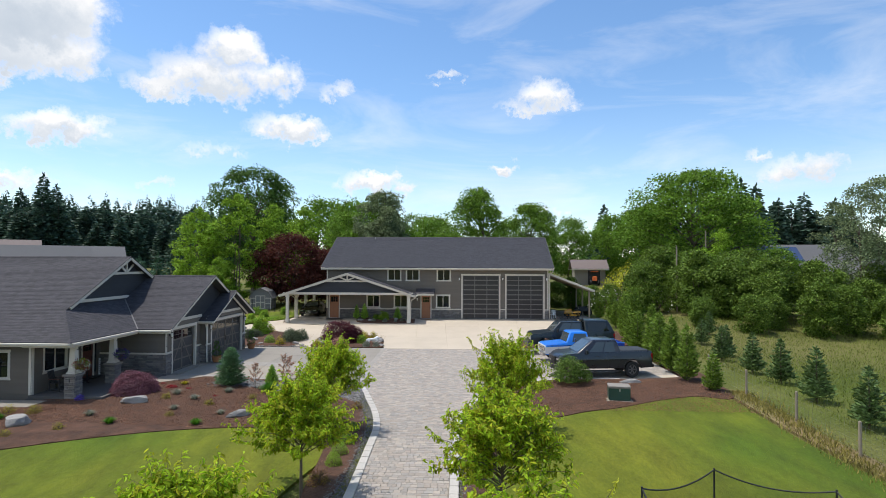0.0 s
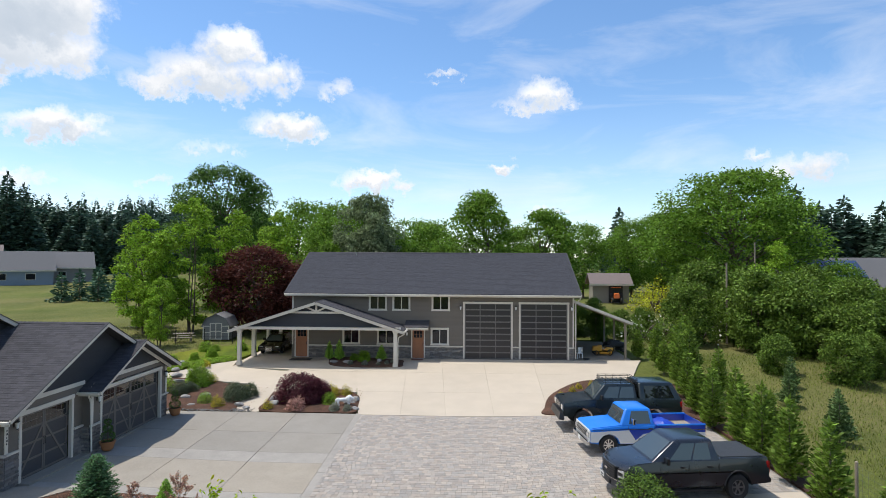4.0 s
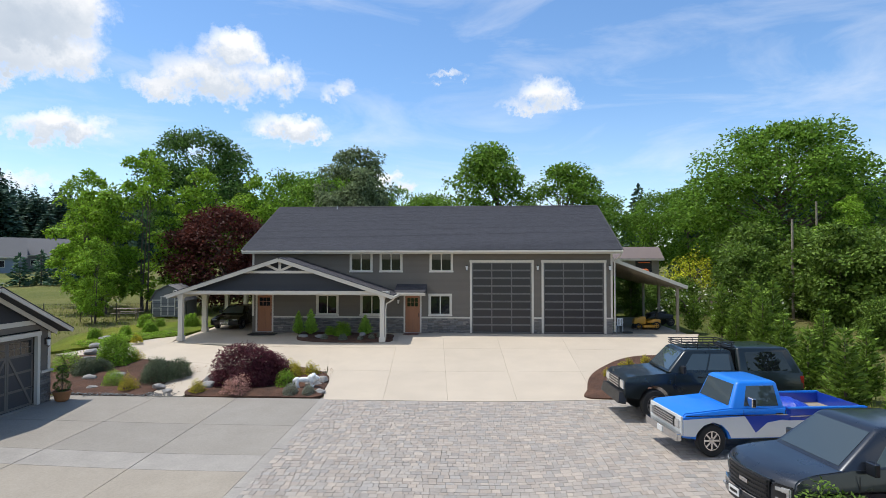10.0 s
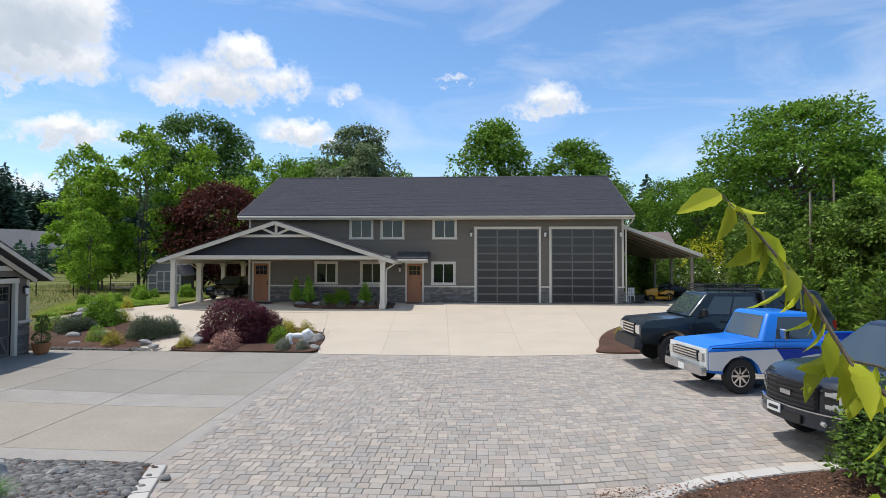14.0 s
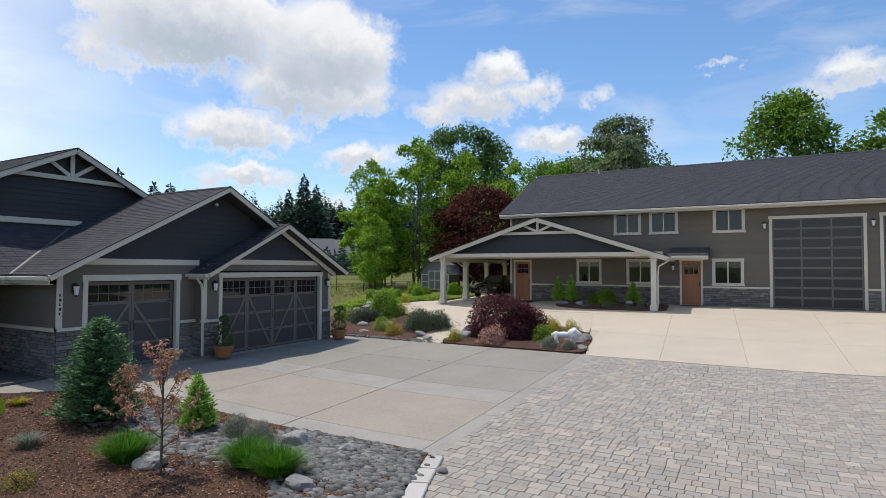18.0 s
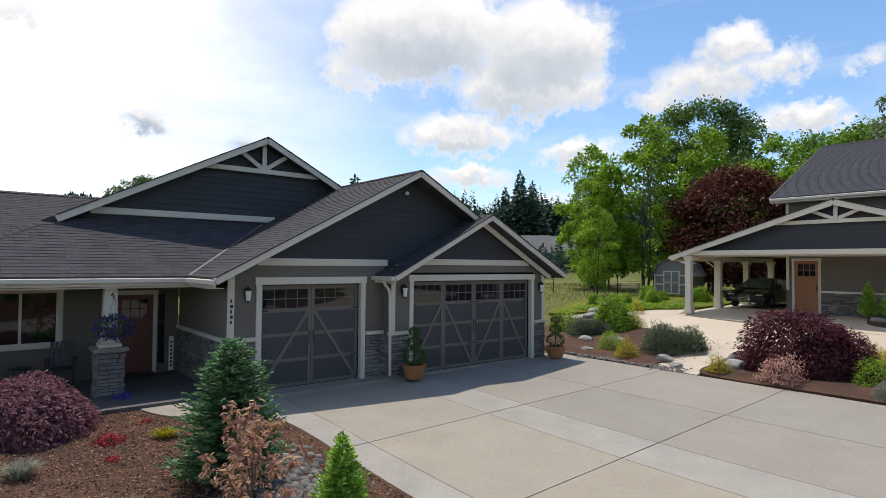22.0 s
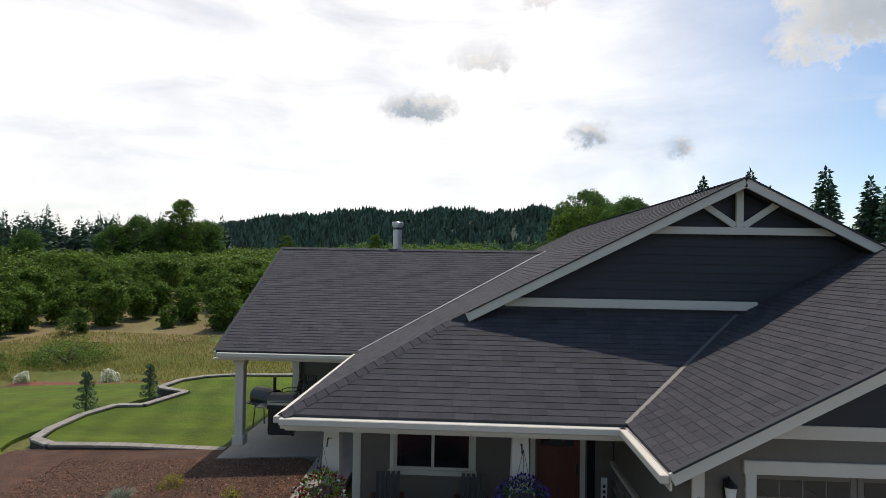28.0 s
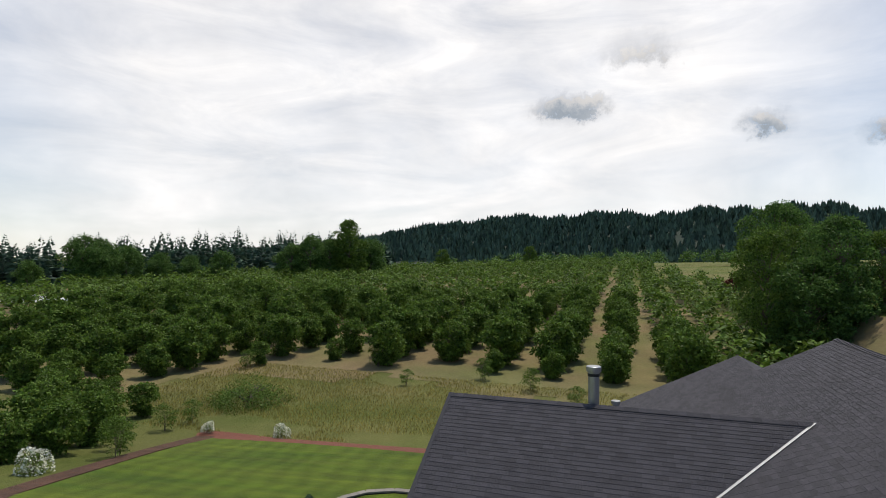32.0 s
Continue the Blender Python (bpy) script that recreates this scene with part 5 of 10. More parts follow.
for x, y in ((-16.5, 53.45), (-4.85, 53.45), (-16.6, 56.6), (-16.6, 59.8), (-16.6, 63.0)):
    porch_post(porch, x, y, land(x, y), 3.66 if y < 54 else 3.44)
downspout(porch, [(-4.2, PY + 0.1, 3.55), (-4.2, PY + 0.1, 3.4), (-4.62, PY + 0.12, 3.15), (-4.66, PY + 0.12, 2.8), (-4.66, PY + 0.12, 1.25)])
downspout(porch, [(-17.2, 56.6, 3.55), (-17.2, 56.6, 3.4), (-16.78, 56.6, 3.1), (-16.78, 56.6, 1.3)])
# little shed roof over the second door
awning = thing("awning", "small dark shingle awning with cream fascia over the shop door", "awning")
roof_slope(awning, [(-4.4, 55.05, 3.74), (-2.55, 55.05, 3.74), (-2.55, SY, 4.15), (-4.4, SY, 4.15)], (0, 1), 41)
gutter(awning, (-4.4, 55.05, 3.72), (-2.55, 55.05, 3.72), (0, -1, 0))
part("side_board", prism([(55.05, 3.58), (SY, 3.58), (SY, 4.12), (55.05, 3.72)], "x", -2.62, -2.57), M["siding_dark"], awning)
part("soffit", box(-4.4, -2.62, 55.08, SY - 0.02, 3.56, 3.59), M["trim"], awning)

# lean-to on the far side
lean = thing("lean_to", "open lean-to shed roof on slim posts beside the shop", "lean-to")
part("roof_sheet", prism([(8.68, 5.66), (13.25, 3.92), (13.25, 4.04), (8.68, 5.78)], "y", 56.9, 68.0), M["roof_deck"], lean)
part("fascia", bar((8.68, 56.88, 5.68), (13.3, 56.88, 3.94), 0.05, 0.20, bevel=0.006), M["trim"], lean)
part("fascia", bar((13.28, 56.9, 3.92), (13.28, 68.0, 3.92), 0.05, 0.16), M["trim"], lean)
for y in (57.3, 60.8, 64.3, 67.6):
    part("post", box(12.75, 12.9, y - 0.075, y + 0.075, land(12.8, y) - 0.1, 3.94), M["post_wood"], lean)
for k in range(9):
    y = 57.2 + k * 1.3
    part("rafter", bar((8.7, y, 5.56), (13.1, y, 3.87), 0.05, 0.14), M["post_wood"], lean)
part("floor", box(8.7, 13.1, 56.4, 68.0, 1.0, 1.17), M["concrete_old"], lean)
downspout(lean, [(9.0, 55.6, 6.0), (9.0, 55.75, 5.85), (8.76, SY - 0.08, 5.6), (8.76, SY - 0.08, 1.3)])

# ---- the house ----
house = thing("house", "single-storey taupe and charcoal house with cream trim and grey shingle roofs", "building")
MS, GS = 0.507, 0.53
RY, RZ = 35.2, 7.05          # main ridge


def zs(y):                    # main roof, south slope
    return RZ - MS * abs(RY - y)


WX = -30.05
near_roof = lambda p: -21.0 < p[0] < -18.4 and 26.8 < p[1] < 33.0
E_Z = zs(26.8)
# main south slope, with the part that runs down behind the porch hip
roof_slope(house, [(-20.72, RY, RZ), (-37.5, RY, RZ), (-37.5, 26.8, E_Z), (-35.4, 26.8, E_Z), (WX, 32.54, zs(32.54)), (-24.7, 26.8, E_Z), (-18.45, 26.8, E_Z), (-20.72, 29.42, zs(29.42))], (0, 1), 51)
roof_slope(house, [(-20.72, RY, RZ), (-20.72, 43.6, zs(43.6)), (-37.5, 43.6, zs(43.6)), (-37.5, RY, RZ)], (0, -1), 52)
# porch slope
PZ = 2.79
pslope = (zs(29.42) - E_Z) / (20.72 - 18.45)
roof_slope(house, [(-18.45, 26.8, E_Z), (-18.45, 32.33, E_Z), (-21.12, 35.28, E_Z + pslope * 2.67), (-21.12, 29.88, E_Z + pslope * 2.67), (-20.72, 29.42, E_Z + pslope * 2.27)], (-1, 0), 53, near=near_roof)
# garage gable roof
GX, GY, GZ = -16.45, 37.98, 5.80
roof_slope(house, [(GX, GY, GZ), (-24.0, GY, GZ), (-24.0, 35.9, GZ - GS * 2.08), (-21.12, 35.29, GZ - GS * 2.69), (-18.45, 32.35, GZ - GS * 5.65), (GX, 32.33, GZ - GS * 5.65)], (0, 1), 54)
roof_slope(house, [(GX, GY, GZ), (GX, 43.6, GZ - GS * 5.62), (-24.0, 43.6, GZ - GS * 5.62), (-24.0, GY, GZ)], (0, -1), 55)
caps(house, (GX, GY, GZ), (-22.5, GY, GZ), 2)
caps(house, (-20.72, RY, RZ), (-37.5, RY, RZ), 3)
caps(house, (-18.45, 26.8, E_Z), (-20.72, 29.42, zs(29.42)), 4, "hip_cap")
# small gable over the double garage
HX3, HY3, HZ3, HS3 = -16.02, 40.40, 4.66, 0.512
for sgn in (-1, 1):
    e = HY3 + sgn * 3.55
    roof_slope(house, [(HX3, HY3, HZ3), (HX3, e, HZ3 - HS3 * 3.55), (-17.6 if sgn > 0 else -17.08, e, HZ3 - HS3 * 3.55), (-17.9, HY3, HZ3)], (0, -sgn), 56 + sgn)
    rake(house, (HX3 + 0.02, e, HZ3 - HS3 * 3.55 + 0.01), (HX3 + 0.02, HY3, HZ3 + 0.02), h=0.15)
caps(house, (HX3, HY3, HZ3), (-17.6, HY3, HZ3), 6)
# wing with the covered patio
WZ, WS = zs(32.54), (zs(32.54) - 2.74) / (WX * -1 - 24.65)
roof_slope(house, [(WX, 22.85, WZ), (WX, 32.54, WZ), (-24.7, 26.8, E_Z), (-24.65, 22.85, 2.74)], (-1, 0), 58)
roof_slope(house, [(WX, 22.85, WZ), (-35.45, 22.85, 2.74), (-35.4, 26.8, E_Z), (WX, 32.54, WZ)], (1, 0), 59, tabs=False)
caps(house, (WX, 22.85, WZ), (WX, 32.5, WZ), 7)
# back wing
roof_slope(house, [(-42.7, 32.8, 5.52), (-42.7, 27.4, 2.8), (-37.4, 27.4, 2.8), (-36.0, 32.8, 5.52)], (0, 1), 60)
roof_slope(house, [(-42.7, 32.8, 5.52), (-36.0, 32.8, 5.52), (-37.4, 38.2, 2.8), (-42.7, 38.2, 2.8)], (0, -1), 61, tabs=False)
part("gable_wall", prism([(27.9, 2.7), (37.7, 2.7), (32.8, 5.3)], "x", -42.4, -42.25), M["siding"], house)
# valleys of bright flashing
for a, b, mt in (((-18.45, 32.33, E_Z + 0.02), (-21.05, 35.2, E_Z + pslope * 2.6 + 0.03), "alu"), ((-24.7, 26.8, E_Z + 0.03), (WX, 32.5, WZ + 0.02), "metal")):
    part("valley_flashing", bar(a, b, 0.07, 0.02), M[mt], house)
# rakes and gutters
for sgn in (-1, 1):
    yy_ = RY + sgn * 5.42
    rake(house, (-20.70, yy_, zs(yy_) + 0.01), (-20.70, RY, RZ + 0.02), h=0.18)
    y2 = GY + sgn * 5.65
    rake(house, (GX + 0.02, y2, GZ - GS * 5.65 + 0.01), (GX + 0.02, GY, GZ + 0.02), h=0.16)
rake(house, (-24.65, 22.83, 2.76), (WX, 22.83, WZ + 0.02), h=0.18)
rake(house, (-35.45, 22.83, 2.76), (WX, 22.83, WZ + 0.02), h=0.18)
gutter(house, (-18.45, 26.8, E_Z), (-18.45, 32.33, E_Z), (1, 0, 0))
gutter(house, (-24.7, 26.8, E_Z), (-18.45, 26.8, E_Z), (0, -1, 0))
gutter(house, (-18.45, 32.33, E_Z), (GX, 32.33, E_Z), (0, -1, 0))
gutter(house, (-24.68, 22.9, 2.74), (-24.68, 26.8, 2.74), (1, 0, 0))
gutter(house, (HX3, 36.85, HZ3 - HS3 * 3.55), (-17.05, 36.85, HZ3 - HS3 * 3.55), (0, -1, 0))
part("soffit", box(-21.0, -18.5, 26.85, 32.4, 2.52, 2.55), M["trim"], house)
part("soffit", box(-31.0, -24.75, 22.7, 27.0, 2.48, 2.51), M["trim"], house)
part("soffit", box(-18.4, -17.0, 32.36, 32.7, 2.53, 2.55), M["trim"], house)

# front gable, charcoal
BF = Face("y", -21.12, 1)
bl = lambda z: RY - (RZ - 0.17 - z) / MS
br = lambda z: RY + (RZ - 0.17 - z) / MS
part("gable_wall", prism([(bl(4.0), 4.0), (br(4.0), 4.0), (RY, RZ - 0.17)], "x", -21.28, -21.12), M["siding_dark"], house)
siding(house, BF, bl(4.1), br(4.1), 4.1, RZ - 0.2, [], M["siding_dark"], bl, br)
part("belly_band", BF.box(30.55, 35.6, 0.0, 0.09, 4.42, 4.60, 0.006), M["trim"], house)
truss(house, BF, RY, 6.02, RZ, 1.85, 0.12)

# wall under the porch
FW = Face("y", -21.0, 1)
PO = [(28.34, 29.90, 1.06, 2.40), (31.24, 32.10, 0.08, 2.26)]
PC = [(28.24, 30.0, 0.98, 2.48), (31.10, 32.42, 0.08, 2.36)]
wall_core("wall", FW, 27.5, 32.75, -0.4, 2.8, PO, M["siding"], house)
siding(house, FW, 27.5, 32.75, 0.12, 2.55, PC + [(27.4, 27.64, 0, 3)], M["siding"])
part("corner_board", FW.box(27.5, 27.64, 0.0, 0.035, 0.05, 2.55, 0.005), M["trim"], house)
window("window", "white-framed sliding window under the porch", FW, 28.24, 30.0, 0.98, 2.48)
panel_door("door", "dark red-brown wooden front door in the shaded porch", FW, 31.10, 32.20, 0.08, 2.36, M["door_red"])
part("sidelight", FW.box(32.24, 32.40, -0.04, 0.01, 0.3, 2.25), M["glass"], house)
SW = Face("x", 27.5, -1)
wall_core("wall", SW, -37.0, -21.0, -0.5, 2.75, [(-23.5, -22.2, 0.9, 2.2)], M["siding"], house)
siding(house, SW, -30.8, -21.0, 0.12, 2.5, [(-23.6, -22.1, 0.82, 2.3), (-21.14, -20.9, 0, 3)], M["siding"])
part("corner_board", SW.box(-21.13, -21.0, 0.0, 0.035, 0.05, 2.5, 0.005), M["trim"], house)
window("window", "white-framed window in taupe siding beside the porch", SW, -23.6, -22.1, 0.82, 2.3)
part("wall", box(-31.16, -31.0, 23.0, 27.5, -0.5, 5.4), M["siding"], house)
part("gable_wall", prism([(-35.0, 2.6), (-25.2, 2.6), (WX, WZ - 0.35)], "y", 23.2, 23.35), M["siding"], house)
part("wall", box(-42.4, -37.0, 27.9, 28.06, -3.0, 2.8), M["siding"], house)
part("wall", box(-37.0, -21.0, 43.2, 43.36, -0.5, 2.75), M["siding"], house)
part("wall", box(-42.4, -42.25, 28.06, 37.7, -3.0, 2.75), M["siding"], house)
part("wall", box(-35.2, -35.05, 23.0, 27.5, -3.0, 2.75), M["siding"], house)
part("floor", box(-37.0, -21.0, 27.7, 43.2, -0.3, 0.04), M["concrete_old"], house)
# floor colour darkened to carry the shade under the porch roof
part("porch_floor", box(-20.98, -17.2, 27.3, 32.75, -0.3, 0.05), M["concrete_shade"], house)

# garage side wall towards the porch, stone below
GW = Face("x", 32.80, -1)
wall_core("wall", GW, -21.0, -17.05, -0.4, 2.75, [], M["siding"], house)
siding(house, GW, -21.0, -17.05, 1.36, 2.58, [], M["siding"])
ledge_stones(house, GW, [(-21.0, -17.0)], 0.0, 1.27, 61, limit=90)
part("stone_cap", GW.box(-21.0, -16.95, 0.0, 0.10, 1.265, 1.355, 0.008), M["trim"], house)

# single garage front
G1 = Face("y", -17.05, 1)
wall_core("wall", G1, 32.80, 37.2, -0.3, 2.86, [(33.55, 36.47, 0.0, 2.68)], M["siding"], house)
siding(house, G1, 32.80, 37.15, 1.36, 3.1, [(33.48, 36.54, 0, 2.79), (32.7, 32.96, 0, 4)], M["siding"])
part("corner_board", G1.box(32.80, 32.96, 0.0, 0.04, 1.35, 2.95, 0.006), M["trim"], house)
ledge_stones(house, G1, [(32.80, 33.48), (36.54, 37.1)], 0.0, 1.27, 62, limit=70)
part("stone_cap", G1.box(32.72, 33.48, 0.0, 0.10, 1.265, 1.355, 0.008), M["trim"], house)
part("stone_cap", G1.box(36.54, 37.12, 0.0, 0.10, 1.195, 1.285, 0.008), M["trim"], house)
part("belly_band", G1.box(33.5, 37.25, 0.0, 0.05, 3.08, 3.26, 0.006), M["trim"], house)
gl = lambda z: GY - (GZ - 0.17 - z) / GS
gr = lambda z: GY + (GZ - 0.17 - z) / GS
part("gable_wall", prism([(gl(2.75), 2.75), (gr(2.75), 2.75), (GY, GZ - 0.17)], "x", -17.21, -17.055), M["siding_dark"], house)
siding(house, G1, gl(3.26), gr(3.26), 3.26, GZ - 0.2, [], M["siding_dark"], gl, gr)
# double garage front
G2 = Face("y", -16.62, 1)
wall_core("wall", G2, 37.1, 43.5, -0.3, 2.80, [(37.79, 42.89, 0.0, 2.72)], M["siding"], house)
siding(house, G2, 37.1, 43.5, 1.30, 3.13, [(37.72, 42.96, 0, 2.83), (37.0, 37.24, 0, 4), (43.36, 43.6, 0, 4)], M["siding"])
for u0, u1 in ((37.1, 37.24), (43.36, 43.5)):
    part("corner_board", G2.box(u0, u1, 0.0, 0.04, 1.27, 3.0, 0.006), M["trim"], house)
ledge_stones(house, G2, [(37.08, 37.72), (42.96, 43.52)], 0.0, 1.19, 63, limit=70)
for u0, u1 in ((37.0, 37.72), (42.96, 43.58)):
    part("stone_cap", G2.box(u0, u1, 0.0, 0.11, 1.185, 1.275, 0.008), M["trim"], house)
part("belly_band", G2.box(38.1, 42.7, 0.0, 0.05, 3.12, 3.30, 0.006), M["trim"], house)
RW = Face("x", 37.1, -1)
part("wall", box(-17.04, -16.64, 37.12, 37.26, 0.0, 2.7), M["siding"], house)
ledge_stones(house, RW, [(-17.03, -16.62)], 0.0, 1.19, 64, limit=30)
hl = lambda z: HY3 - (HZ3 - 0.15 - z) / HS3
hr = lambda z: HY3 + (HZ3 - 0.15 - z) / HS3
part("gable_wall", prism([(hl(3.0), 3.0), (hr(3.0), 3.0), (HY3, HZ3 - 0.15)], "x", -16.75, -16.625), M["siding_dark"], house)
siding(house, G2, hl(3.3), hr(3.3), 3.30, HZ3 - 0.2, [], M["siding_dark"], hl, hr)
part("wall", box(-37.0, -16.64, 43.4, 43.5, -0.3, 2.75), M["siding"], house)
downspout(house, [(-16.5, 36.78, 2.72), (-16.55, 36.85, 2.6), (-16.6, 37.02, 2.45), (-16.58, 37.05, 2.3), (-16.52, 37.04, 0.1)])
for f, u in ((G1, 33.24), (G2, 37.48), (G2, 43.22)):
    wall_lamp(f, u, 2.38)


def carriage_door(face, u0, u1, z1, leaves, label):
    """An overhead door dressed as swing-out carriage doors: dark panels, overlay boards, arched braces, lites, handles."""
    d = thing("garage_door", label, "garage door", kind="structure")
    c = 0.14
    part("casing", face.box(u0, u0 + c, -0.10, 0.05, 0.0, z1, 0.006), M["trim"], d)
    part("casing", face.box(u1 - c, u1, -0.10, 0.05, 0.0, z1, 0.006), M["trim"], d)
    part("casing", face.box(u0 - 0.03, u1 + 0.03, -0.10, 0.065, z1 - 0.16, z1 + 0.02, 0.006), M["trim"], d)
    a, b, h = u0 + c, u1 - c, z1 - 0.18
    o = -0.16
    for k in range(4):
        part("door_section", face.box(a, b, o - 0.04, o, 0.02 + k * h / 4, 0.015 + (k + 1) * h / 4, 0.004), M["garage_panel"], d)
    w = (b - a) / leaves
    lo, hi = o, o + 0.022
    for i in range(leaves):
        l0, l1 = a + i * w, a + (i + 1) * w
        s = 0.085
        part("stile", face.box(l0 + 0.004, l0 + s, lo, hi, 0.03, h, 0.003), M["garage_frame"], d)
        part("stile", face.box(l1 - s, l1 - 0.004, lo, hi, 0.03, h, 0.003), M["garage_frame"], d)
        for z in (0.03, h * 0.25, h * 0.50, h * 0.735, h - 0.10):
            part("rail", face.box(l0 + s, l1 - s, lo, hi - 0.002, z, z + 0.085, 0.003), M["garage_frame"], d)
        up = i % 2 == 0
        p = Vector(face.at(l0 + s if up else l1 - s, 0.10, hi - 0.006))
        q = Vector(face.at(l1 - s if up else l0 + s, h * 0.735, hi - 0.006))
        n = Vector(face.at(0, 0, 1)) - Vector(face.at(0, 0, 0))
        part("brace", bar(p, q, 0.016, 0.09, up=n.cross((q - p).normalized())), M["garage_frame"], d)
        g0, g1, z0, zt = l0 + s, l1 - s, h * 0.735 + 0.085, h - 0.10
        lite = part("window_frame", face.box(g0, g1, lo, lo + 0.012, z0, zt), M["garage_frame"], d)
        for cx in range(4):
            for cz in range(2):
                gw, gh = (g1 - g0) / 4, (zt - z0) / 2
                part("pane", face.box(g0 + cx * gw + 0.012, g0 + (cx + 1) * gw - 0.012, lo + 0.012, lo + 0.016, z0 + cz * gh + 0.012, z0 + (cz + 1) * gh - 0.012), M["glass"], lite)
        hu = l0 + 0.12 if up else l1 - 0.12
        part("strap_hinge", face.box(min(hu - 0.10, hu + 0.10), max(hu - 0.10, hu + 0.10), hi, hi + 0.01, h * 0.735 + 0.03, h * 0.735 + 0.06), M["black"], d)
        part("strap_hinge", face.box(hu - 0.10, hu + 0.10, hi, hi + 0.01, h * 0.25 + 0.03, h * 0.25 + 0.06), M["black"], d)
        if (leaves == 2 or i in (1, 2)):
            gu = l1 - 0.05 if up else l0 + 0.05
            if leaves == 4:
                gu = l1 - 0.05 if i == 1 else l0 + 0.05
            part("door_handle", tube([face.at(gu, h * 0.42, hi), face.at(gu, h * 0.43, hi + 0.05), face.at(gu, h * 0.53, hi + 0.05), face.at(gu, h * 0.54, hi)], 0.012), M["black"], d)
    part("bottom_seal", face.box(a, b, o - 0.04, o + 0.01, 0.0, 0.025), M["rubber"], d)


carriage_door(G1, 33.48, 36.54, 2.77, 2, "single carriage-style garage door, dark panels with taupe boards, closed")
carriage_door(G2, 37.72, 42.96, 2.82, 4, "double carriage-style garage door, dark panels with taupe boards, closed")
part("threshold_slab", box(-17.3, -16.6, 33.5, 43.0, -0.12, 0.012), M["concrete_old"], house)

# house number plate: plain dark bars on the corner board
for k in range(5):
    part("number_mark", G1.box(32.865, 32.905 + 0.02 * (k % 2), 0.04, 0.046, 1.70 + k * 0.125, 1.78 + k * 0.125), M["black"], house)
part("flood_light", turned([(0.05, 0), (0.07, 0.05), (0.03, 0.10)], 10, at=(-16.95, GY - 0.12, 5.15)), M["white"], house)
wall_sign = thing("sign", "narrow white welcome board leaning by the front door", "sign")
part("board", box(-20.9, -20.87, 32.50, 32.62, 0.1, 1.05), M["white"], wall_sign)
for k in range(7):
    part("letter_bar", box(-20.869, -20.864, 32.535, 32.585, 0.2 + k * 0.11, 0.26 + k * 0.11), M["black"], wall_sign)

# porch pillars: stone piers with tapered columns
for y in (27.57, 30.70):
    pil = thing("porch_pillar", "ledge-stone pier carrying a tapered cream column", "pillar", group="porch pillars")
    x0, x1, y0, y1 = -19.12, -18.58, y - 0.27, y + 0.27
    zb = land(-18.8, y) - 0.1
    part("core", box(x0 + 0.03, x1 - 0.03, y0 + 0.03, y1 - 0.03, zb, 1.06), M["mortar"], pil)
    for f, spans in ((Face("y", x1 - 0.03, 1), (y0, y1)), (Face("x", y0 + 0.03, -1), (x0, x1)), (Face("x", y1 - 0.03, 1), (x0, x1)), (Face("y", x0 + 0.03, -1), (y0, y1))):
        ledge_stones(pil, f, [spans], zb, 1.06, int(y * 10) + f.sign, limit=70)
    part("pier_cap", box(x0 - 0.09, x1 + 0.09, y0 - 0.09, y1 + 0.09, 1.06, 1.15, 0.012), M["cap"], pil)
    bm = bmesh.new()
    vs = []
    for z, w in ((1.30, 0.165), (2.52, 0.125)):
        vs.append([bm.verts.new((-18.85 + a * w, y + b * w, z)) for a, b in ((-1, -1), (1, -1), (1, 1), (-1, 1))])
    bm.faces.new(vs[1])
    bm.faces.new(vs[0][::-1])
    for i in range(4):
        bm.faces.new((vs[0][i], vs[0][(i + 1) % 4], vs[1][(i + 1) % 4], vs[1][i]))
    part("column", bm, M["trim"], pil)
    part("column_base", boxes([(-19.08, -18.62, y - 0.23, y + 0.23, 1.15, 1.24), (-19.04, -18.66, y - 0.19, y + 0.19, 1.24, 1.31)], 0.01), M["trim"], pil)
    part("plant_hook", tube([(-18.7, y, 2.35), (-18.5, y, 2.42), (-18.42, y, 2.3)], 0.012), M["black"], pil)
post = thing("patio_post", "square cream patio post with plinth", "post")
porch_post(post, -25.2, 23.35, 0.03, 2.52, 0.24)
post2 = thing("patio_post", "square cream patio post with plinth", "post")
porch_post(post2, -30.9, 23.2, -0.3, 2.6, 0.24)
# flue
flue = thing("chimney_flue", "galvanised round flue with dark cap on the roof", "chimney")
part("pipe", turned([(0.16, 0), (0.16, 1.35)], 18, at=(-30.45, 27.05, 5.25)), M["metal"], flue)
part("band", turned([(0.175, 1.20), (0.175, 1.28)], 18, at=(-30.45, 27.05, 5.25)), M["black"], flue)
part("cap", turned([(0.21, 1.33), (0.215, 1.36), (0.215, 1.47), (0.19, 1.49)], 18, at=(-30.45, 27.05, 5.25)), M["metal"], flue)
vent = thing("roof_vent", "short round roof vent", "vent")
part("pipe", turned([(0.10, 0), (0.10, 0.32), (0.13, 0.33), (0.13, 0.42), (0.02, 0.44)], 14, at=(-30.75, 27.66, 5.30)), M["metal"], vent)

# ---- plant kit ----
def quad_mesh(name, P, mat):
    """A mesh of loose quads from an (n, 4, 3) array."""
    n = len(P)
    me = bpy.data.meshes.new(name)
    me.vertices.add(4 * n)
    me.vertices.foreach_set("co", np.ascontiguousarray(P, dtype=np.float32).ravel())
    me.loops.add(4 * n)
    me.loops.foreach_set("vertex_index", np.arange(4 * n, dtype=np.int32))
    me.polygons.add(n)
    me.polygons.foreach_set("loop_start", np.arange(0, 4 * n, 4, dtype=np.int32))
    me.materials.append(mat)
    me.update(calc_edges=True)
    me.validate()
    return me


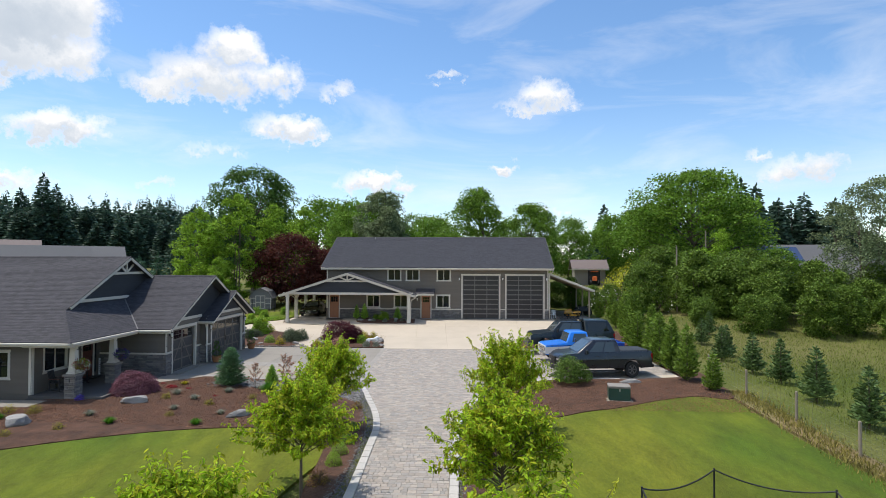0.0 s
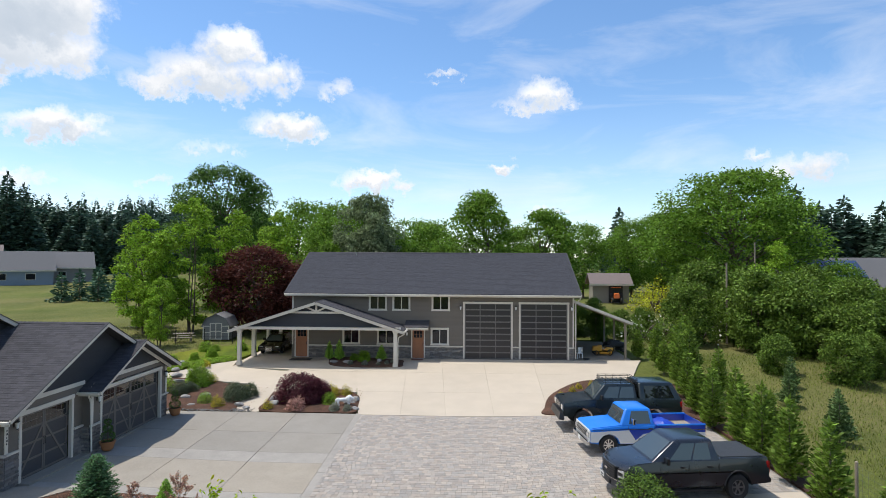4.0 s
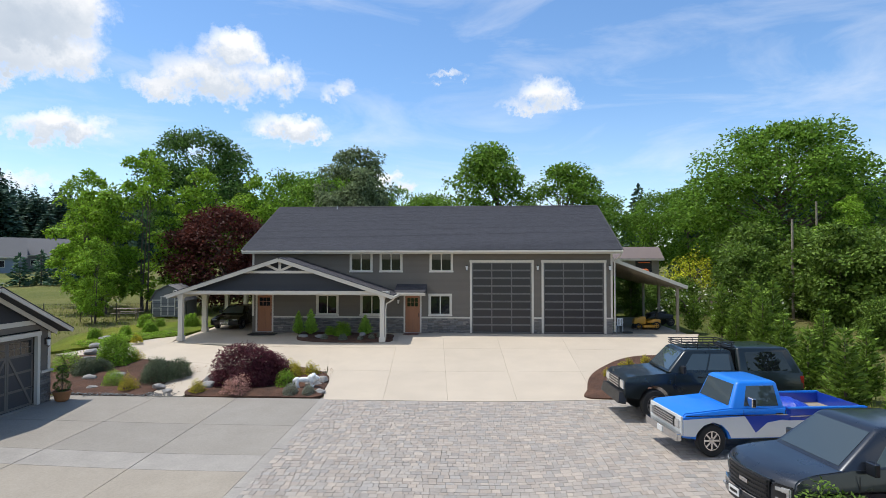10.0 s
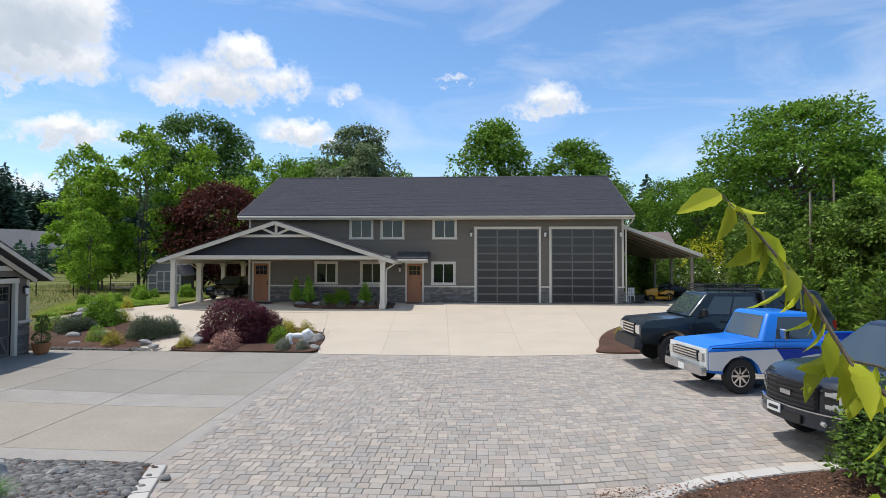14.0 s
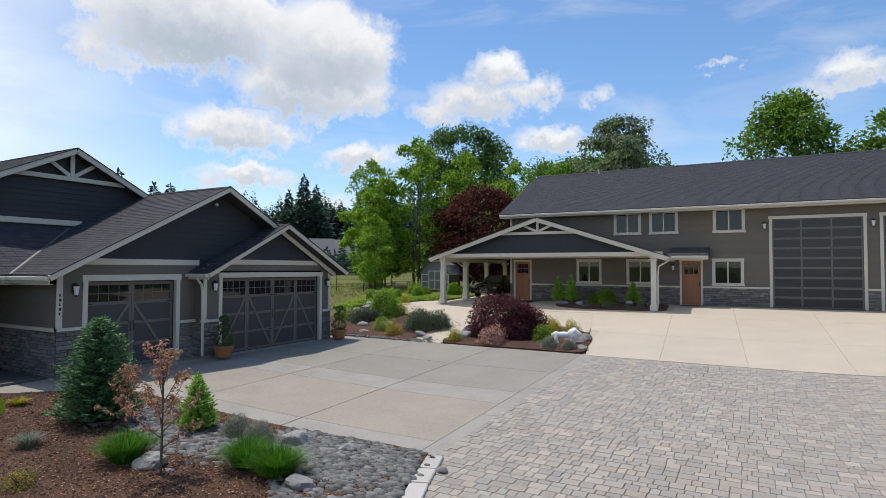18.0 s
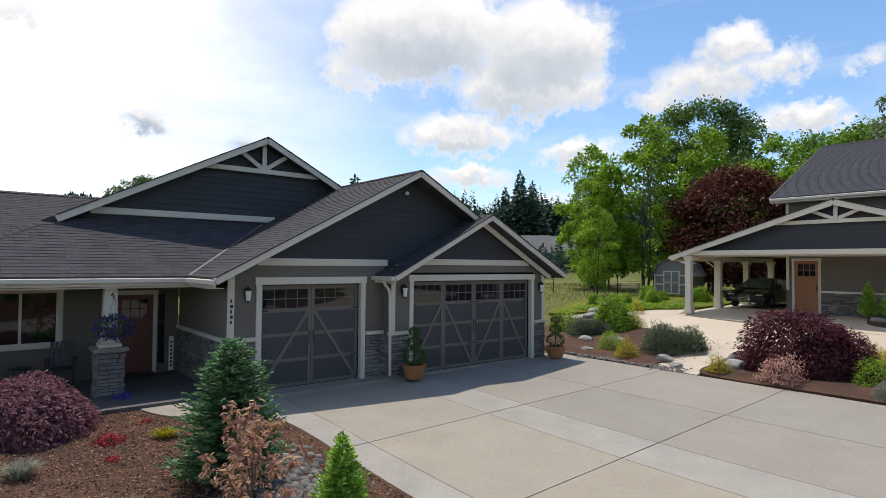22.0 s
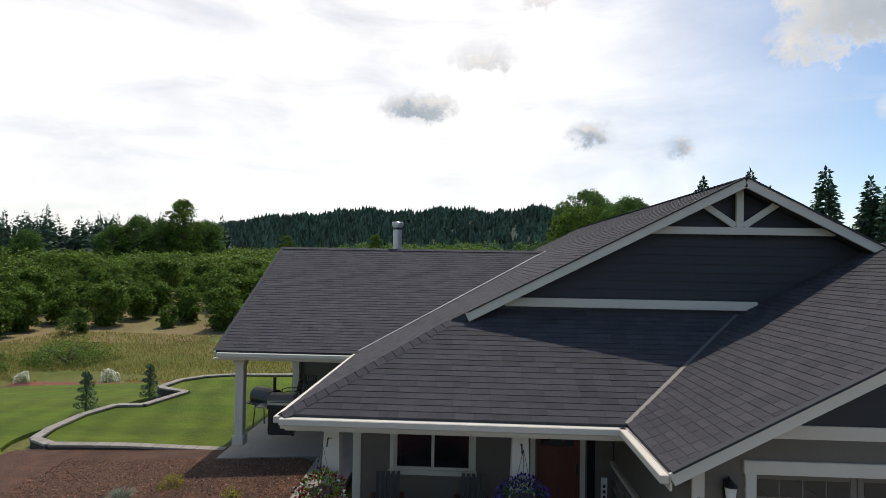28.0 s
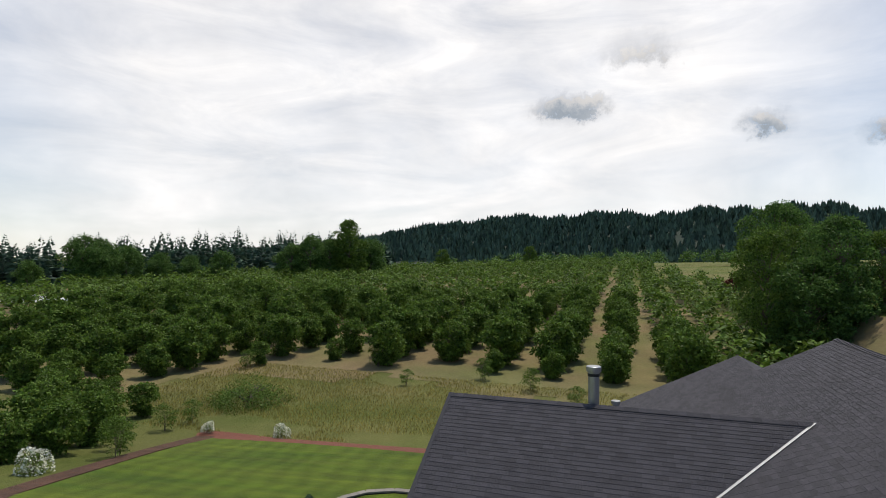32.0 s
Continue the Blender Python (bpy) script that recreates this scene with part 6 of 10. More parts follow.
def unit(v):
    return v / np.maximum(np.linalg.norm(v, axis=-1, keepdims=True), 1e-9)


def leaves(rs, C, D, length, ratio, curl=0.25, face=None):
    """Leaf-shaped quads at C, pointing along D. Returns (n, 4, 3)."""
    n = len(C)
    if face is None:
        face = rs.normal(size=(n, 3))
        D = unit(D)
    else:                       # leaves that turn their blades towards the light
        face = unit(face)
        D = unit(D - face * (0.85 * np.sum(D * face, -1, keepdims=True)))
    side = unit(np.cross(D, unit(face)))
    up = np.cross(side, D)
    L = (length * rs.uniform(0.7, 1.25, n))[:, None]
    W = L * ratio * 0.5
    mid = C + D * L * 0.45 + up * L * curl * 0.25
    return np.stack([C, mid + side * W, C + D * L - up * L * curl * 0.3, mid - side * W], 1)


def folded_leaves(rs, C, D, length, ratio, face):
    """Pointed leaves seen close to: two halves folded along the midrib, the tip bent down."""
    n = len(C)
    face = unit(face)
    D = unit(D - face * (0.8 * np.sum(D * face, -1, keepdims=True)))
    side = unit(np.cross(D, face))
    up = np.cross(side, D)
    L = (length * rs.uniform(0.7, 1.25, n))[:, None]
    W = L * ratio * 0.5
    a = lambda t, w, lift: C + D * L * t + side * W * w + up * (L * lift)
    base, tip = C, a(1.0, 0, -0.22)
    rows = []
    for s in (-1, 1):
        rows.append(np.stack([base, a(0.26, 0.85 * s, 0.10), a(0.62, 0.9 * s, 0.06), tip], 1))
    return np.concatenate(rows)


def broad_crown(rs, h, base, width, clumps, per, leaf, ratio=0.55, profile=0.0, gap=0.42, droop=0.25, lean=(0, 0), clump_size=0.17):
    """Leaf quads of a broadleaf crown made of uneven clumps, and the clump centres."""
    clumps, per, leaf, gap = int(clumps * 1.35), int(per * 1.35), leaf * 0.82, gap * 0.6
    rz_, rx = (h - base) / 2, width / 2
    cz = base + rz_
    t = rs.uniform(-1, 1, clumps)
    an = rs.uniform(0, 6.283, clumps)
    rad = rs.uniform(gap, 1.0, clumps) ** 0.55 * np.maximum(1 - np.abs(t) ** 2.4, 0.02) ** 0.5
    d = np.stack([np.cos(an), np.sin(an), t], 1)
    fat = 1.0 - profile * t
    lump = 1.0 + 0.22 * np.sin(3.0 * np.arctan2(d[:, 1], d[:, 0]) + rs.uniform(0, 6)) * rs.uniform(0.4, 1.0, len(d))
    cen = np.stack([d[:, 0] * rad * rx * fat * lump + lean[0] * t, d[:, 1] * rad * rx * fat * lump + lean[1] * t, cz + t * rz_], 1)[:clumps]
    size = width * clump_size * rs.uniform(0.6, 1.25, clumps)
    q = unit(rs.normal(size=(clumps, per, 3)))
    q[..., 2] = np.where(q[..., 2] < -0.55, -q[..., 2] * 0.6, q[..., 2])
    r = rs.uniform(0.25, 1.0, (clumps, per, 1)) ** 0.45
    pts = cen[:, None] + q * r * size[:, None, None] * np.array([1.08, 1.08, 0.86])
    out = q + np.array([0, 0, -droop]) + rs.normal(size=q.shape) * 0.55
    face = q * 0.7 + np.array([0, 0, 0.5]) + rs.normal(size=q.shape) * 0.8
    return leaves(rs, pts.reshape(-1, 3), out.reshape(-1, 3), np.full(clumps * per, leaf), ratio, 0.25, face.reshape(-1, 3)), cen


def broad_tree(name, label, leaf_mat, seed, h, base, width, clumps, per, leaf, trunk=0.2, category="tree", stems=1, group="", **kw):
    rs = np.random.RandomState(seed)
    quads, cen = broad_crown(rs, h, base, width, clumps, per, leaf, **kw)
    t = thing(name, label, category, group=group)
    bm = bmesh.new()
    for s in range(stems):
        ox, oy = (0, 0) if stems == 1 else (rs.uniform(-0.25, 0.25) * width * 0.2, rs.uniform(-0.25, 0.25) * width * 0.2)
        tip = Vector((rs.normal() * width * 0.05 + ox * 2, rs.normal() * width * 0.05 + oy * 2, h * 0.72))
        tr = trunk if stems == 1 else trunk * 0.6
        pts = [Vector((ox, oy, -0.25)), Vector((ox * 1.1, oy * 1.1, base * 0.5 + 0.1)), Vector((ox * 1.4, oy * 1.4, base + 0.3)), tip * 0.75 + Vector((ox, oy, 0)) * 0.25, tip]
        pts.sort(key=lambda p: p.z)
        tube(pts, [tr * 1.35, tr, tr * 0.8, tr * 0.45, tr * 0.15], 7, bm)
        for c in cen[rs.permutation(len(cen))[: max(6, len(cen) // (4 * stems))]]:
            zc = min(max(base * 0.8, c[2] - width * 0.25), h * 0.62)
            f = zc / tip.z
            a = Vector((ox, oy, 0)).lerp(tip, f)
            a.z = zc
            c = Vector(c)
            m = a.lerp(c, 0.55) + Vector((0, 0, 0.05 * width))
            tube([a, m, c], [tr * 0.42, tr * 0.22, tr * 0.06], 5, bm)
    part("trunk", bm, M["bark"], t, smooth=True)
    part("crown", quad_mesh("crown", quads, leaf_mat), None, t)
    return t


def conifer_quads(rs, h, width, base, whorls, arms, spray, per_m, droop=0.15, power=0.85, rise=0.0, ratio=0.5):
    P, Dd = [], []
    branches = []
    for k in range(whorls):
        f = (k + 0.5 * rs.rand()) / whorls
        z = base + (h - base) * f
        R = width / 2 * max(1 - f, 0.02) ** power * rs.uniform(0.82, 1.1)
        n = max(3, int(arms * (1 - 0.45 * f)))
        off = rs.uniform(0, 6.28)
        for a in range(n):
            an = off + a * 6.283 / n + rs.normal() * 0.18
            L = R * rs.uniform(0.72, 1.12)
            d = np.array([math.cos(an), math.sin(an), rise - droop])
            tipz = -droop * L
            m = max(2, int(L * per_m))
            s = (np.arange(m) + rs.uniform(0.2, 0.9, m)) / m
            s = s ** 0.8
            p = np.stack([math.cos(an) * s * L, math.sin(an) * s * L, z + rise * s * L - droop * L * s * s], 1)
            p += rs.normal(size=p.shape) * spray * 0.14
            sd = np.array([-math.sin(an), math.cos(an), 0]) * rs.choice([-1, 1], m)[:, None] * rs.uniform(0.2, 1.1, (m, 1))
            P.append(p)
            Dd.append(d * 0.75 + sd + rs.normal(size=p.shape) * 0.16 + np.array([0, 0, 0.10]))
            branches.append(((0, 0, z), (math.cos(an) * L * 0.8, math.sin(an) * L * 0.8, z + rise * L * 0.8 - droop * L * 0.64)))
    P.append(np.stack([rs.normal(size=6) * 0.01 * width, rs.normal(size=6) * 0.01 * width, np.linspace(h * 0.94, h, 6)], 1))
    Dd.append(np.stack([rs.normal(size=6) * 0.2, rs.normal(size=6) * 0.2, np.ones(6)], 1))
    P, Dd = np.concatenate(P), np.concatenate(Dd)
    return leaves(rs, P, Dd, np.full(len(P), spray), ratio, 0.1), branches


def conifer(name, label, mat, seed, h, width, base=0.1, whorls=16, arms=9, spray=0.25, per_m=8, trunk=0.06, group="", twigs=False, **kw):
    rs = np.random.RandomState(seed)
    quads, br = conifer_quads(rs, h, width, base, whorls, arms, spray, per_m, **kw)
    t = thing(name, label, "tree", group=group)
    bm = tube([(0, 0, -0.2), (0, 0, h * 0.5), (0, 0, h * 0.97)], [trunk, trunk * 0.6, trunk * 0.1], 7)
    if twigs:
        for a, b in br:
            tube([a, b], [trunk * 0.22, trunk * 0.06], 4, bm)
    part("trunk", bm, M["bark"], t, smooth=True)
    part("foliage", quad_mesh("foliage", quads, mat), None, t)
    return t


def dome_shrub(name, label, mat, seed, width, height, n, leaf, ratio=0.5, group="", droop=0.0, flat=0.0, rough=0.12, inner=0.3, category="shrub", mat2=None, n2=0, up=0.25):
    """A mounded shrub: leaves over an uneven dome, with some inside and a few stems."""
    rs = np.random.RandomState(seed)

    def shell(k, lo):
        d = unit(rs.normal(size=(k, 3)))
        d[:, 2] = np.abs(d[:, 2]) * 1.15 - 0.12
        lump = 1 + rough * (np.sin(5 * d[:, 0] + seed) + np.sin(5.5 * d[:, 1] + 2 * seed) + np.sin(9 * (d[:, 0] - d[:, 1])) * 0.7)
        r = rs.uniform(lo, 1.0, (k, 1)) ** 0.5 * lump[:, None]
        return d, d * r * np.array([width / 2, width / 2, height])

    d, p = shell(n, inner)
    p[:, 2] = np.maximum(p[:, 2], 0.02)
    out = d + rs.normal(size=d.shape) * 0.5 + np.array([0, 0, up - droop])
    t = thing(name, label, category, group=group)
    bm = bmesh.new()
    for k in range(5):
        a = rs.uniform(0, 6.28)
        tube([(0, 0, -0.08), (math.cos(a) * width * 0.12, math.sin(a) * width * 0.12, height * 0.45), (math.cos(a) * width * 0.3, math.sin(a) * width * 0.3, height * 0.8)], [0.022 * width, 0.014 * width, 0.005], 5, bm)
    part("stem", bm, M["bark"], t)
    part("foliage", quad_mesh("foliage", leaves(rs, p, out, np.full(n, leaf), ratio, 0.25, d * 0.7 + np.array([0, 0, 0.5]) + rs.normal(size=d.shape) * 0.45), mat), None, t)
    if mat2 is not None:
        d, p = shell(n2, 0.9)
        p *= 1.03
        part("blossom", quad_mesh("blossom", leaves(rs, p, d + rs.normal(size=d.shape) * 0.6, np.full(n2, leaf * 1.1), 0.8), mat2), None, t)
    return t


def grass_tuft(name, label, mat, seed, width, height, n, group="", blade=0.012):
    rs = np.random.RandomState(seed)
    a = rs.uniform(0, 6.283, n)
    lean = rs.uniform(0.05, 1.0, n) ** 0.8
    r0 = rs.uniform(0, 0.35, n) * width / 2
    d = np.stack([np.cos(a), np.sin(a)], 1)
    L = height * rs.uniform(0.7, 1.15, n)
    side = np.stack([-np.sin(a), np.cos(a), np.zeros(n)], 1) * blade / 2

    def at(s):
        out = r0 + lean * (width / 2) * s ** 1.5
        z = L * (s - 0.45 * lean * s * s)
        return np.stack([d[:, 0] * out, d[:, 1] * out, z], 1)

    p0, p1, p2 = at(0.0), at(0.55), at(1.0)
    Q = np.concatenate([np.stack([p0 - side, p0 + side, p1 + side * 0.8, p1 - side * 0.8], 1), np.stack([p1 - side * 0.8, p1 + side * 0.8, p2 + side * 0.15, p2 - side * 0.15], 1)])
    t = thing(name, label, "grass", group=group)
    part("blades", quad_mesh("blades", Q, mat), None, t)
    return t


def branchy_tree(name, label, mat, seed, h, spread, limbs, twigs, per_twig, leaf, ratio=0.38, clear=0.8, trunk=0.045, group="", droop=0.9, rise=1.0, mat2=None, category="tree"):
    """A young tree of long shoots, with leaves hung along every twig."""
    rs = np.random.RandomState(seed)
    bm = bmesh.new()
    tube([(0, 0, -0.2), (0.01, 0, clear), (0, 0.02, h * 0.6), (0.03, 0, h * 0.9)], [trunk * 1.25, trunk, trunk * 0.6, trunk * 0.15], 8, bm)
    P, D = [], []
    for k in range(limbs):
        f = (k + 0.5) / limbs
        z0 = clear + (h * 0.72 - clear) * f
        an = k * 2.399 + rs.normal() * 0.25
        reach = spread / 2 * (1.06 - 0.80 * f) * rs.uniform(0.8, 1.12)
        zt = min(h, z0 + reach * (0.36 + 0.75 * f) * rise + rs.uniform(0.1, 0.4) + 0.9 * max(0.0, f - 0.7))
        a = np.array([0.0, 0.0, z0])
        b = np.array([math.cos(an) * reach, math.sin(an) * reach, zt])
        m = (a + b) / 2 + np.array([0, 0, 0.10 * reach]) + rs.normal(size=3) * 0.05
        tube([tuple(a), tuple(m), tuple(b)], [trunk * 0.45, trunk * 0.26, trunk * 0.07], 5, bm)
        curve = lambda s: (1 - s) ** 2 * a + 2 * s * (1 - s) * m + s * s * b
        for j in range(twigs + 1):
            if j == twigs:
                ss = np.linspace(0.3, 1.0, per_twig * 2)
                pts = np.array([curve(s) for s in ss])
            else:
                s = rs.uniform(0.25, 0.95)
                p = curve(s)
                dr = (b - a) / np.linalg.norm(b - a) * 0.7 + unit(rs.normal(size=(1, 3)))[0] * 0.75 + np.array([0, 0, 0.25])
                L = rs.uniform(0.25, 0.6) * spread * 0.22
                q = p + dr * L
                tube([tuple(p), tuple(q)], [trunk * 0.12, trunk * 0.04], 4, bm)
                pts = p + np.outer(np.linspace(0.15, 1.0, per_twig), q - p)
            P.append(pts + rs.normal(size=pts.shape) * 0.015)
            dd = rs.normal(size=pts.shape) * 0.75
            dd[:, 2] -= droop * rs.uniform(0.5, 1.3, len(pts))
            D.append(dd)
    P, D = np.concatenate(P), np.concatenate(D)
    t = thing(name, label, category, group=group)
    part("trunk", bm, M["bark"], t, smooth=True)
    n = len(P)
    Q = folded_leaves(rs, P, D, np.full(n, leaf), ratio, np.array([0, 0, 0.55]) + unit(P - np.array([0, 0, h * 0.3])) * 0.6 + rs.normal(size=P.shape) * 0.55)
    pick = np.tile(rs.rand(n) < 0.35, 2)
    part("foliage", quad_mesh("foliage", Q[~pick] if mat2 is not None else Q, mat), None, t)
    if mat2 is not None:
        part("young_leaves", quad_mesh("young_leaves", Q[pick], mat2), None, t, "fresh yellow-green shoots")
    return t


def boulder(seed, sx, sy, sz, at, rz=0.0, mat=None, label="weathered grey landscape boulder on mulch"):
    rs = random.Random(seed)
    bm = bmesh.new()
    bmesh.ops.create_icosphere(bm, subdivisions=3, radius=1.0)
    cuts = [(Vector((rs.gauss(0, 1), rs.gauss(0, 1), rs.gauss(0, 0.8))).normalized(), rs.uniform(0.55, 0.85)) for _ in range(9)]
    for v in bm.verts:
        for n_, d_ in cuts:
            k = v.co.dot(n_) - d_
            if k > 0:
                v.co -= n_ * k * 0.92
        v.co *= 1 + 0.10 * noise.noise(v.co * 2.3 + Vector((seed, 0, 0)))
        v.co = Vector((v.co.x * sx / 2, v.co.y * sy / 2, v.co.z * sz / 2 + sz * 0.22))
    ob = part("boulder", bm, mat or M["rock"])
    ob.matrix_world = pose(at[0], at[1], land(at[0], at[1]) + (at[2] if len(at) > 2 else 0.02), 0, 0, rz)
    return tagged(ob, label, "rock", "landscape boulders")


def put(proto, x, y, rz=0.0, s=1.0, dz=0.0, sz=None, first=set()):
    """Sets the model down once itself, then as copies, each turned and scaled a little."""
    m = pose(x, y, land(x, y) + dz, 0, 0, rz) @ Matrix.Diagonal((s, s, sz or s, 1))
    if proto.name not in first:
        first.add(proto.name)
        proto.matrix_basis = m
        return proto
    made = copy_thing(proto, m)
    made.matrix_basis = m
    return made

# ---- trees round the place and the far country ----
prng = random.Random(17)
maple_a = broad_tree("tree", "tall broad deciduous tree with dense dark green crown", L["deep"], 101, 20, 4, 14, 95, 150, 0.5, 0.35, clump_size=0.13)
put(maple_a, -35.9, 94.6, 20)
oak = broad_tree("tree", "big spreading deciduous tree with bright green crown", L["maple"], 102, 18.5, 1.5, 18, 150, 140, 0.52, 0.4, profile=0.1, clump_size=0.115)
put(oak, 33.0, 83.0, 40, 1.0, sz=0.87)
ash = broad_tree("tree", "open airy deciduous tree with light green leaves and several stems", L["bright"], 104, 14.0, 1.0, 6.4, 50, 105, 0.40, 0.16, stems=3, clump_size=0.13, gap=0.3, droop=0.5, profile=0.3)
for x, y, r, s in ((-32.6, 68.5, 0, 0.84), (-28.3, 69.5, 130, 0.97), (-24.8, 73.0, 250, 0.9), (-36.0, 73.0, 60, 0.74), (-30.4, 67.4, 300, 0.7)):
    put(ash, x, y, r, s)
put(ash, -24.0, 84.0, 200, 0.95)
birch = broad_tree("tree", "slender grey-green birch with hanging twigs", L["grey"], 105, 14.3, 4, 7.0, 80, 170, 0.34, 0.16, droop=0.9, clump_size=0.14)
put(birch, -10.5, 74.0, 0)
round_tree = broad_tree("tree", "dense rounded bright green tree", L["maple"], 106, 14.5, 3, 8.0, 90, 95, 0.42, 0.2, profile=0.25, clump_size=0.15)
put(round_tree, 1.9, 74.7, 0)
put(round_tree, 8.6, 73.5, 120, 0.92, sz=0.86)
put(round_tree, -2.6, 80.5, 280, 0.62)
copper = broad_tree("tree", "wide dark copper-red tree", L["copper"], 107, 8.2, 0.8, 9.6, 90, 110, 0.36, 0.2, clump_size=0.15)
put(copper, -21.4, 70.3, 0)
put(copper, -17.4, 72.3, 90, 0.8)
grove = broad_tree("tree", "green deciduous tree in the woods behind the shop", L["maple"], 108, 14.0, 2, 11, 64, 120, 0.5, 0.22, clump_size=0.15)
for x, y, s, r in ((-26, 100, 1.1, 0), (-19, 96, 1.0, 70), (-13, 90, 0.95, 140), (-5, 96, 0.9, 210), (18, 100, 0.72, 280), (27, 106, 0.8, 20), (-16, 80, 0.82, 110), (40, 74, 0.5, 180), (36, 70, 0.45, 250), (-8, 110, 1.0, 320), (8, 108, 0.85, 30), (34, 112, 1.0, 100), (-38, 112, 1.05, 170)):
    put(grove, x, y, r, s, sz=s * prng.uniform(0.9, 1.1))
gold_bush = dome_shrub("shrub", "rounded yellow-green bush by the far shed", L["lime"], 120, 6.0, 3.2, 1600, 0.3)
put(gold_bush, 23.0, 82.0, 0)
thicket = broad_tree("shrub", "tall tangled green thicket bush", L["thicket"], 109, 6.4, 0.15, 5.2, 46, 115, 0.38, 0.08, stems=4, category="shrub", clump_size=0.21, profile=0.15, group="thicket bushes")
thicket3 = broad_tree("shrub", "dense dark green thicket bush", L["thicket"], 112, 5.4, 0.1, 4.6, 44, 110, 0.38, 0.08, stems=4, category="shrub", clump_size=0.22, group="thicket bushes")
thicket2 = broad_tree("shrub", "tall leafy green thicket bush with dark shade inside", L["thicket"], 110, 6.8, 0.1, 4.2, 42, 112, 0.38, 0.08, stems=4, category="shrub", clump_size=0.2, profile=0.35, group="thicket bushes")
for k, (x, y) in enumerate(((21, 65), (24.5, 62.5), (28, 60), (31.5, 58.5), (35, 58), (38.5, 57.5), (42, 57), (46, 56), (50, 55), (55, 53), (60, 50), (26, 67), (30, 65), (34.5, 64), (39, 63), (43.5, 62), (48, 61), (53, 60), (58, 58), (65, 54), (29, 71), (35, 70), (41, 69), (47, 68), (54, 67), (62, 64), (70, 58), (25, 72.5), (66, 46), (72, 50), (78, 52))):
    put((thicket, thicket2, thicket3)[k % 3], x + prng.uniform(-0.8, 0.8), y + prng.uniform(-0.8, 0.8), prng.uniform(0, 360), prng.uniform(0.72, 1.12) * (1.0 if k > 10 else 0.9) * (0.72 if x > 37 else 1.0))
bramble = dome_shrub("shrub", "low bramble hedge with pale blossom", L["hazel"], 121, 5.0, 2.0, 1700, 0.2, mat2=L["blossom"], n2=90, group="bramble hedge", rough=0.2)
for x, y in ((17.5, 68), (20, 69.5), (23, 68), (26, 70)):
    put(bramble, x, y, prng.uniform(0, 360), prng.uniform(0.85, 1.1))
wisp = broad_tree("tree", "thin grey-green young tree with open crown", L["grey"], 111, 11, 2.5, 4.5, 45, 60, 0.26, 0.09, clump_size=0.16)
put(ash, 31.0, 69.5, 40, 0.66)
put(ash, 27.0, 64.5, 160, 0.5)
for x, y, r, s in ((47.5, 50.0, 0, 1.0), (41.5, 61.0, 40, 1.2), (45.0, 60.0, 100, 1.32), (49.0, 58.5, 160, 1.25), (47.5, 67.0, 220, 1.35), (52.0, 62.0, 280, 1.2), (43.5, 68.0, 330, 1.1)):
    put(wisp, x, y, r, s)
put(wisp, 39.5, 33.0, 90, 0.9)

cedar = conifer("conifer_tree", "young feathery yellow-green cedar in a row behind the trucks", L["cedar"], 130, 3.0, 1.5, 0.1, 26, 12, 0.25, 14, 0.05, "cedar row", droop=0.0, rise=0.55, power=0.7, ratio=0.42)
for x, y, s in ((13.9, 57.6, 0.75), (14.6, 55.2, 0.95), (14.3, 52.8, 0.85), (14.4, 50.2, 1.0), (13.9, 47.4, 0.95), (13.5, 44.9, 0.95), (13.2, 42.2, 1.0), (13.5, 39.6, 1.05), (13.1, 37.0, 1.0), (13.1, 34.9, 0.95), (13.1, 32.4, 0.92), (13.6, 30.2, 0.72), (15.6, 51.6, 1.15), (16.2, 48.4, 0.9), (15.4, 44.4, 0.85), (16.4, 55.5, 1.2), (18.0, 58.6, 1.1), (15.2, 40.4, 0.8)):
    put(cedar, x, y, prng.uniform(0, 360), s, sz=s * prng.uniform(0.88, 1.12))
sapling = conifer("conifer_tree", "small conifer planted in rough grass", L["spruce_field"], 131, 2.1, 1.3, 0.05, 22, 11, 0.2, 17, 0.05, "field conifers", droop=-0.15, rise=0.25)
for x, y, s in ((18.2, 35.6, 1.1), (18.5, 33.0, 1.1), (18.1, 29.0, 1.2), (19.6, 42.3, 1.0), (19.6, 46.8, 0.95), (18.4, 40.3, 1.05), (21.7, 50.4, 0.9), (22.1, 54.0, 0.85), (17.9, 25.0, 1.15), (24.5, 31.5, 0.8)):
    put(sapling, x, y, prng.uniform(0, 360), s)

# dark conifers: groups near enough to tell apart
fir = conifer("conifer_tree", "tall dark fir on the skyline", L["fir"], 132, 20, 8.6, 0.6, 38, 12, 1.15, 4.2, 0.25, "skyline firs", droop=0.30, ratio=0.5, power=0.75)
pine = conifer("conifer_tree", "tall dark fir with ragged crown", L["fir"], 133, 23, 9.4, 1.5, 36, 12, 1.2, 4.0, 0.3, "skyline firs", droop=0.3, ratio=0.52, power=0.7)
for k, (a, d, s) in enumerate(((-33, 95, 0.8), (-34.5, 99, 0.85), (-36.2, 96, 0.9), (-30.5, 104, 0.85), (-32, 108, 0.8), (-29, 110, 0.75), (-37.5, 104, 0.8), (58.5, 150, 1.0), (55.6, 155, 1.05), (54.2, 150, 0.9), (50.5, 165, 0.95), (42.0, 170, 1.0), (43.5, 180, 0.95), (40.8, 178, 0.9), (-8.5, 115, 0.62), (-19.5, 104, 0.72), (-18.3, 108, 0.6), (30, 140, 0.7))):
    x, y = -5 - d * math.sin(radians(a)), 26 + d * math.cos(radians(a))
    put((fir, pine)[k % 2], x, y, prng.uniform(0, 360), s * 0.95)
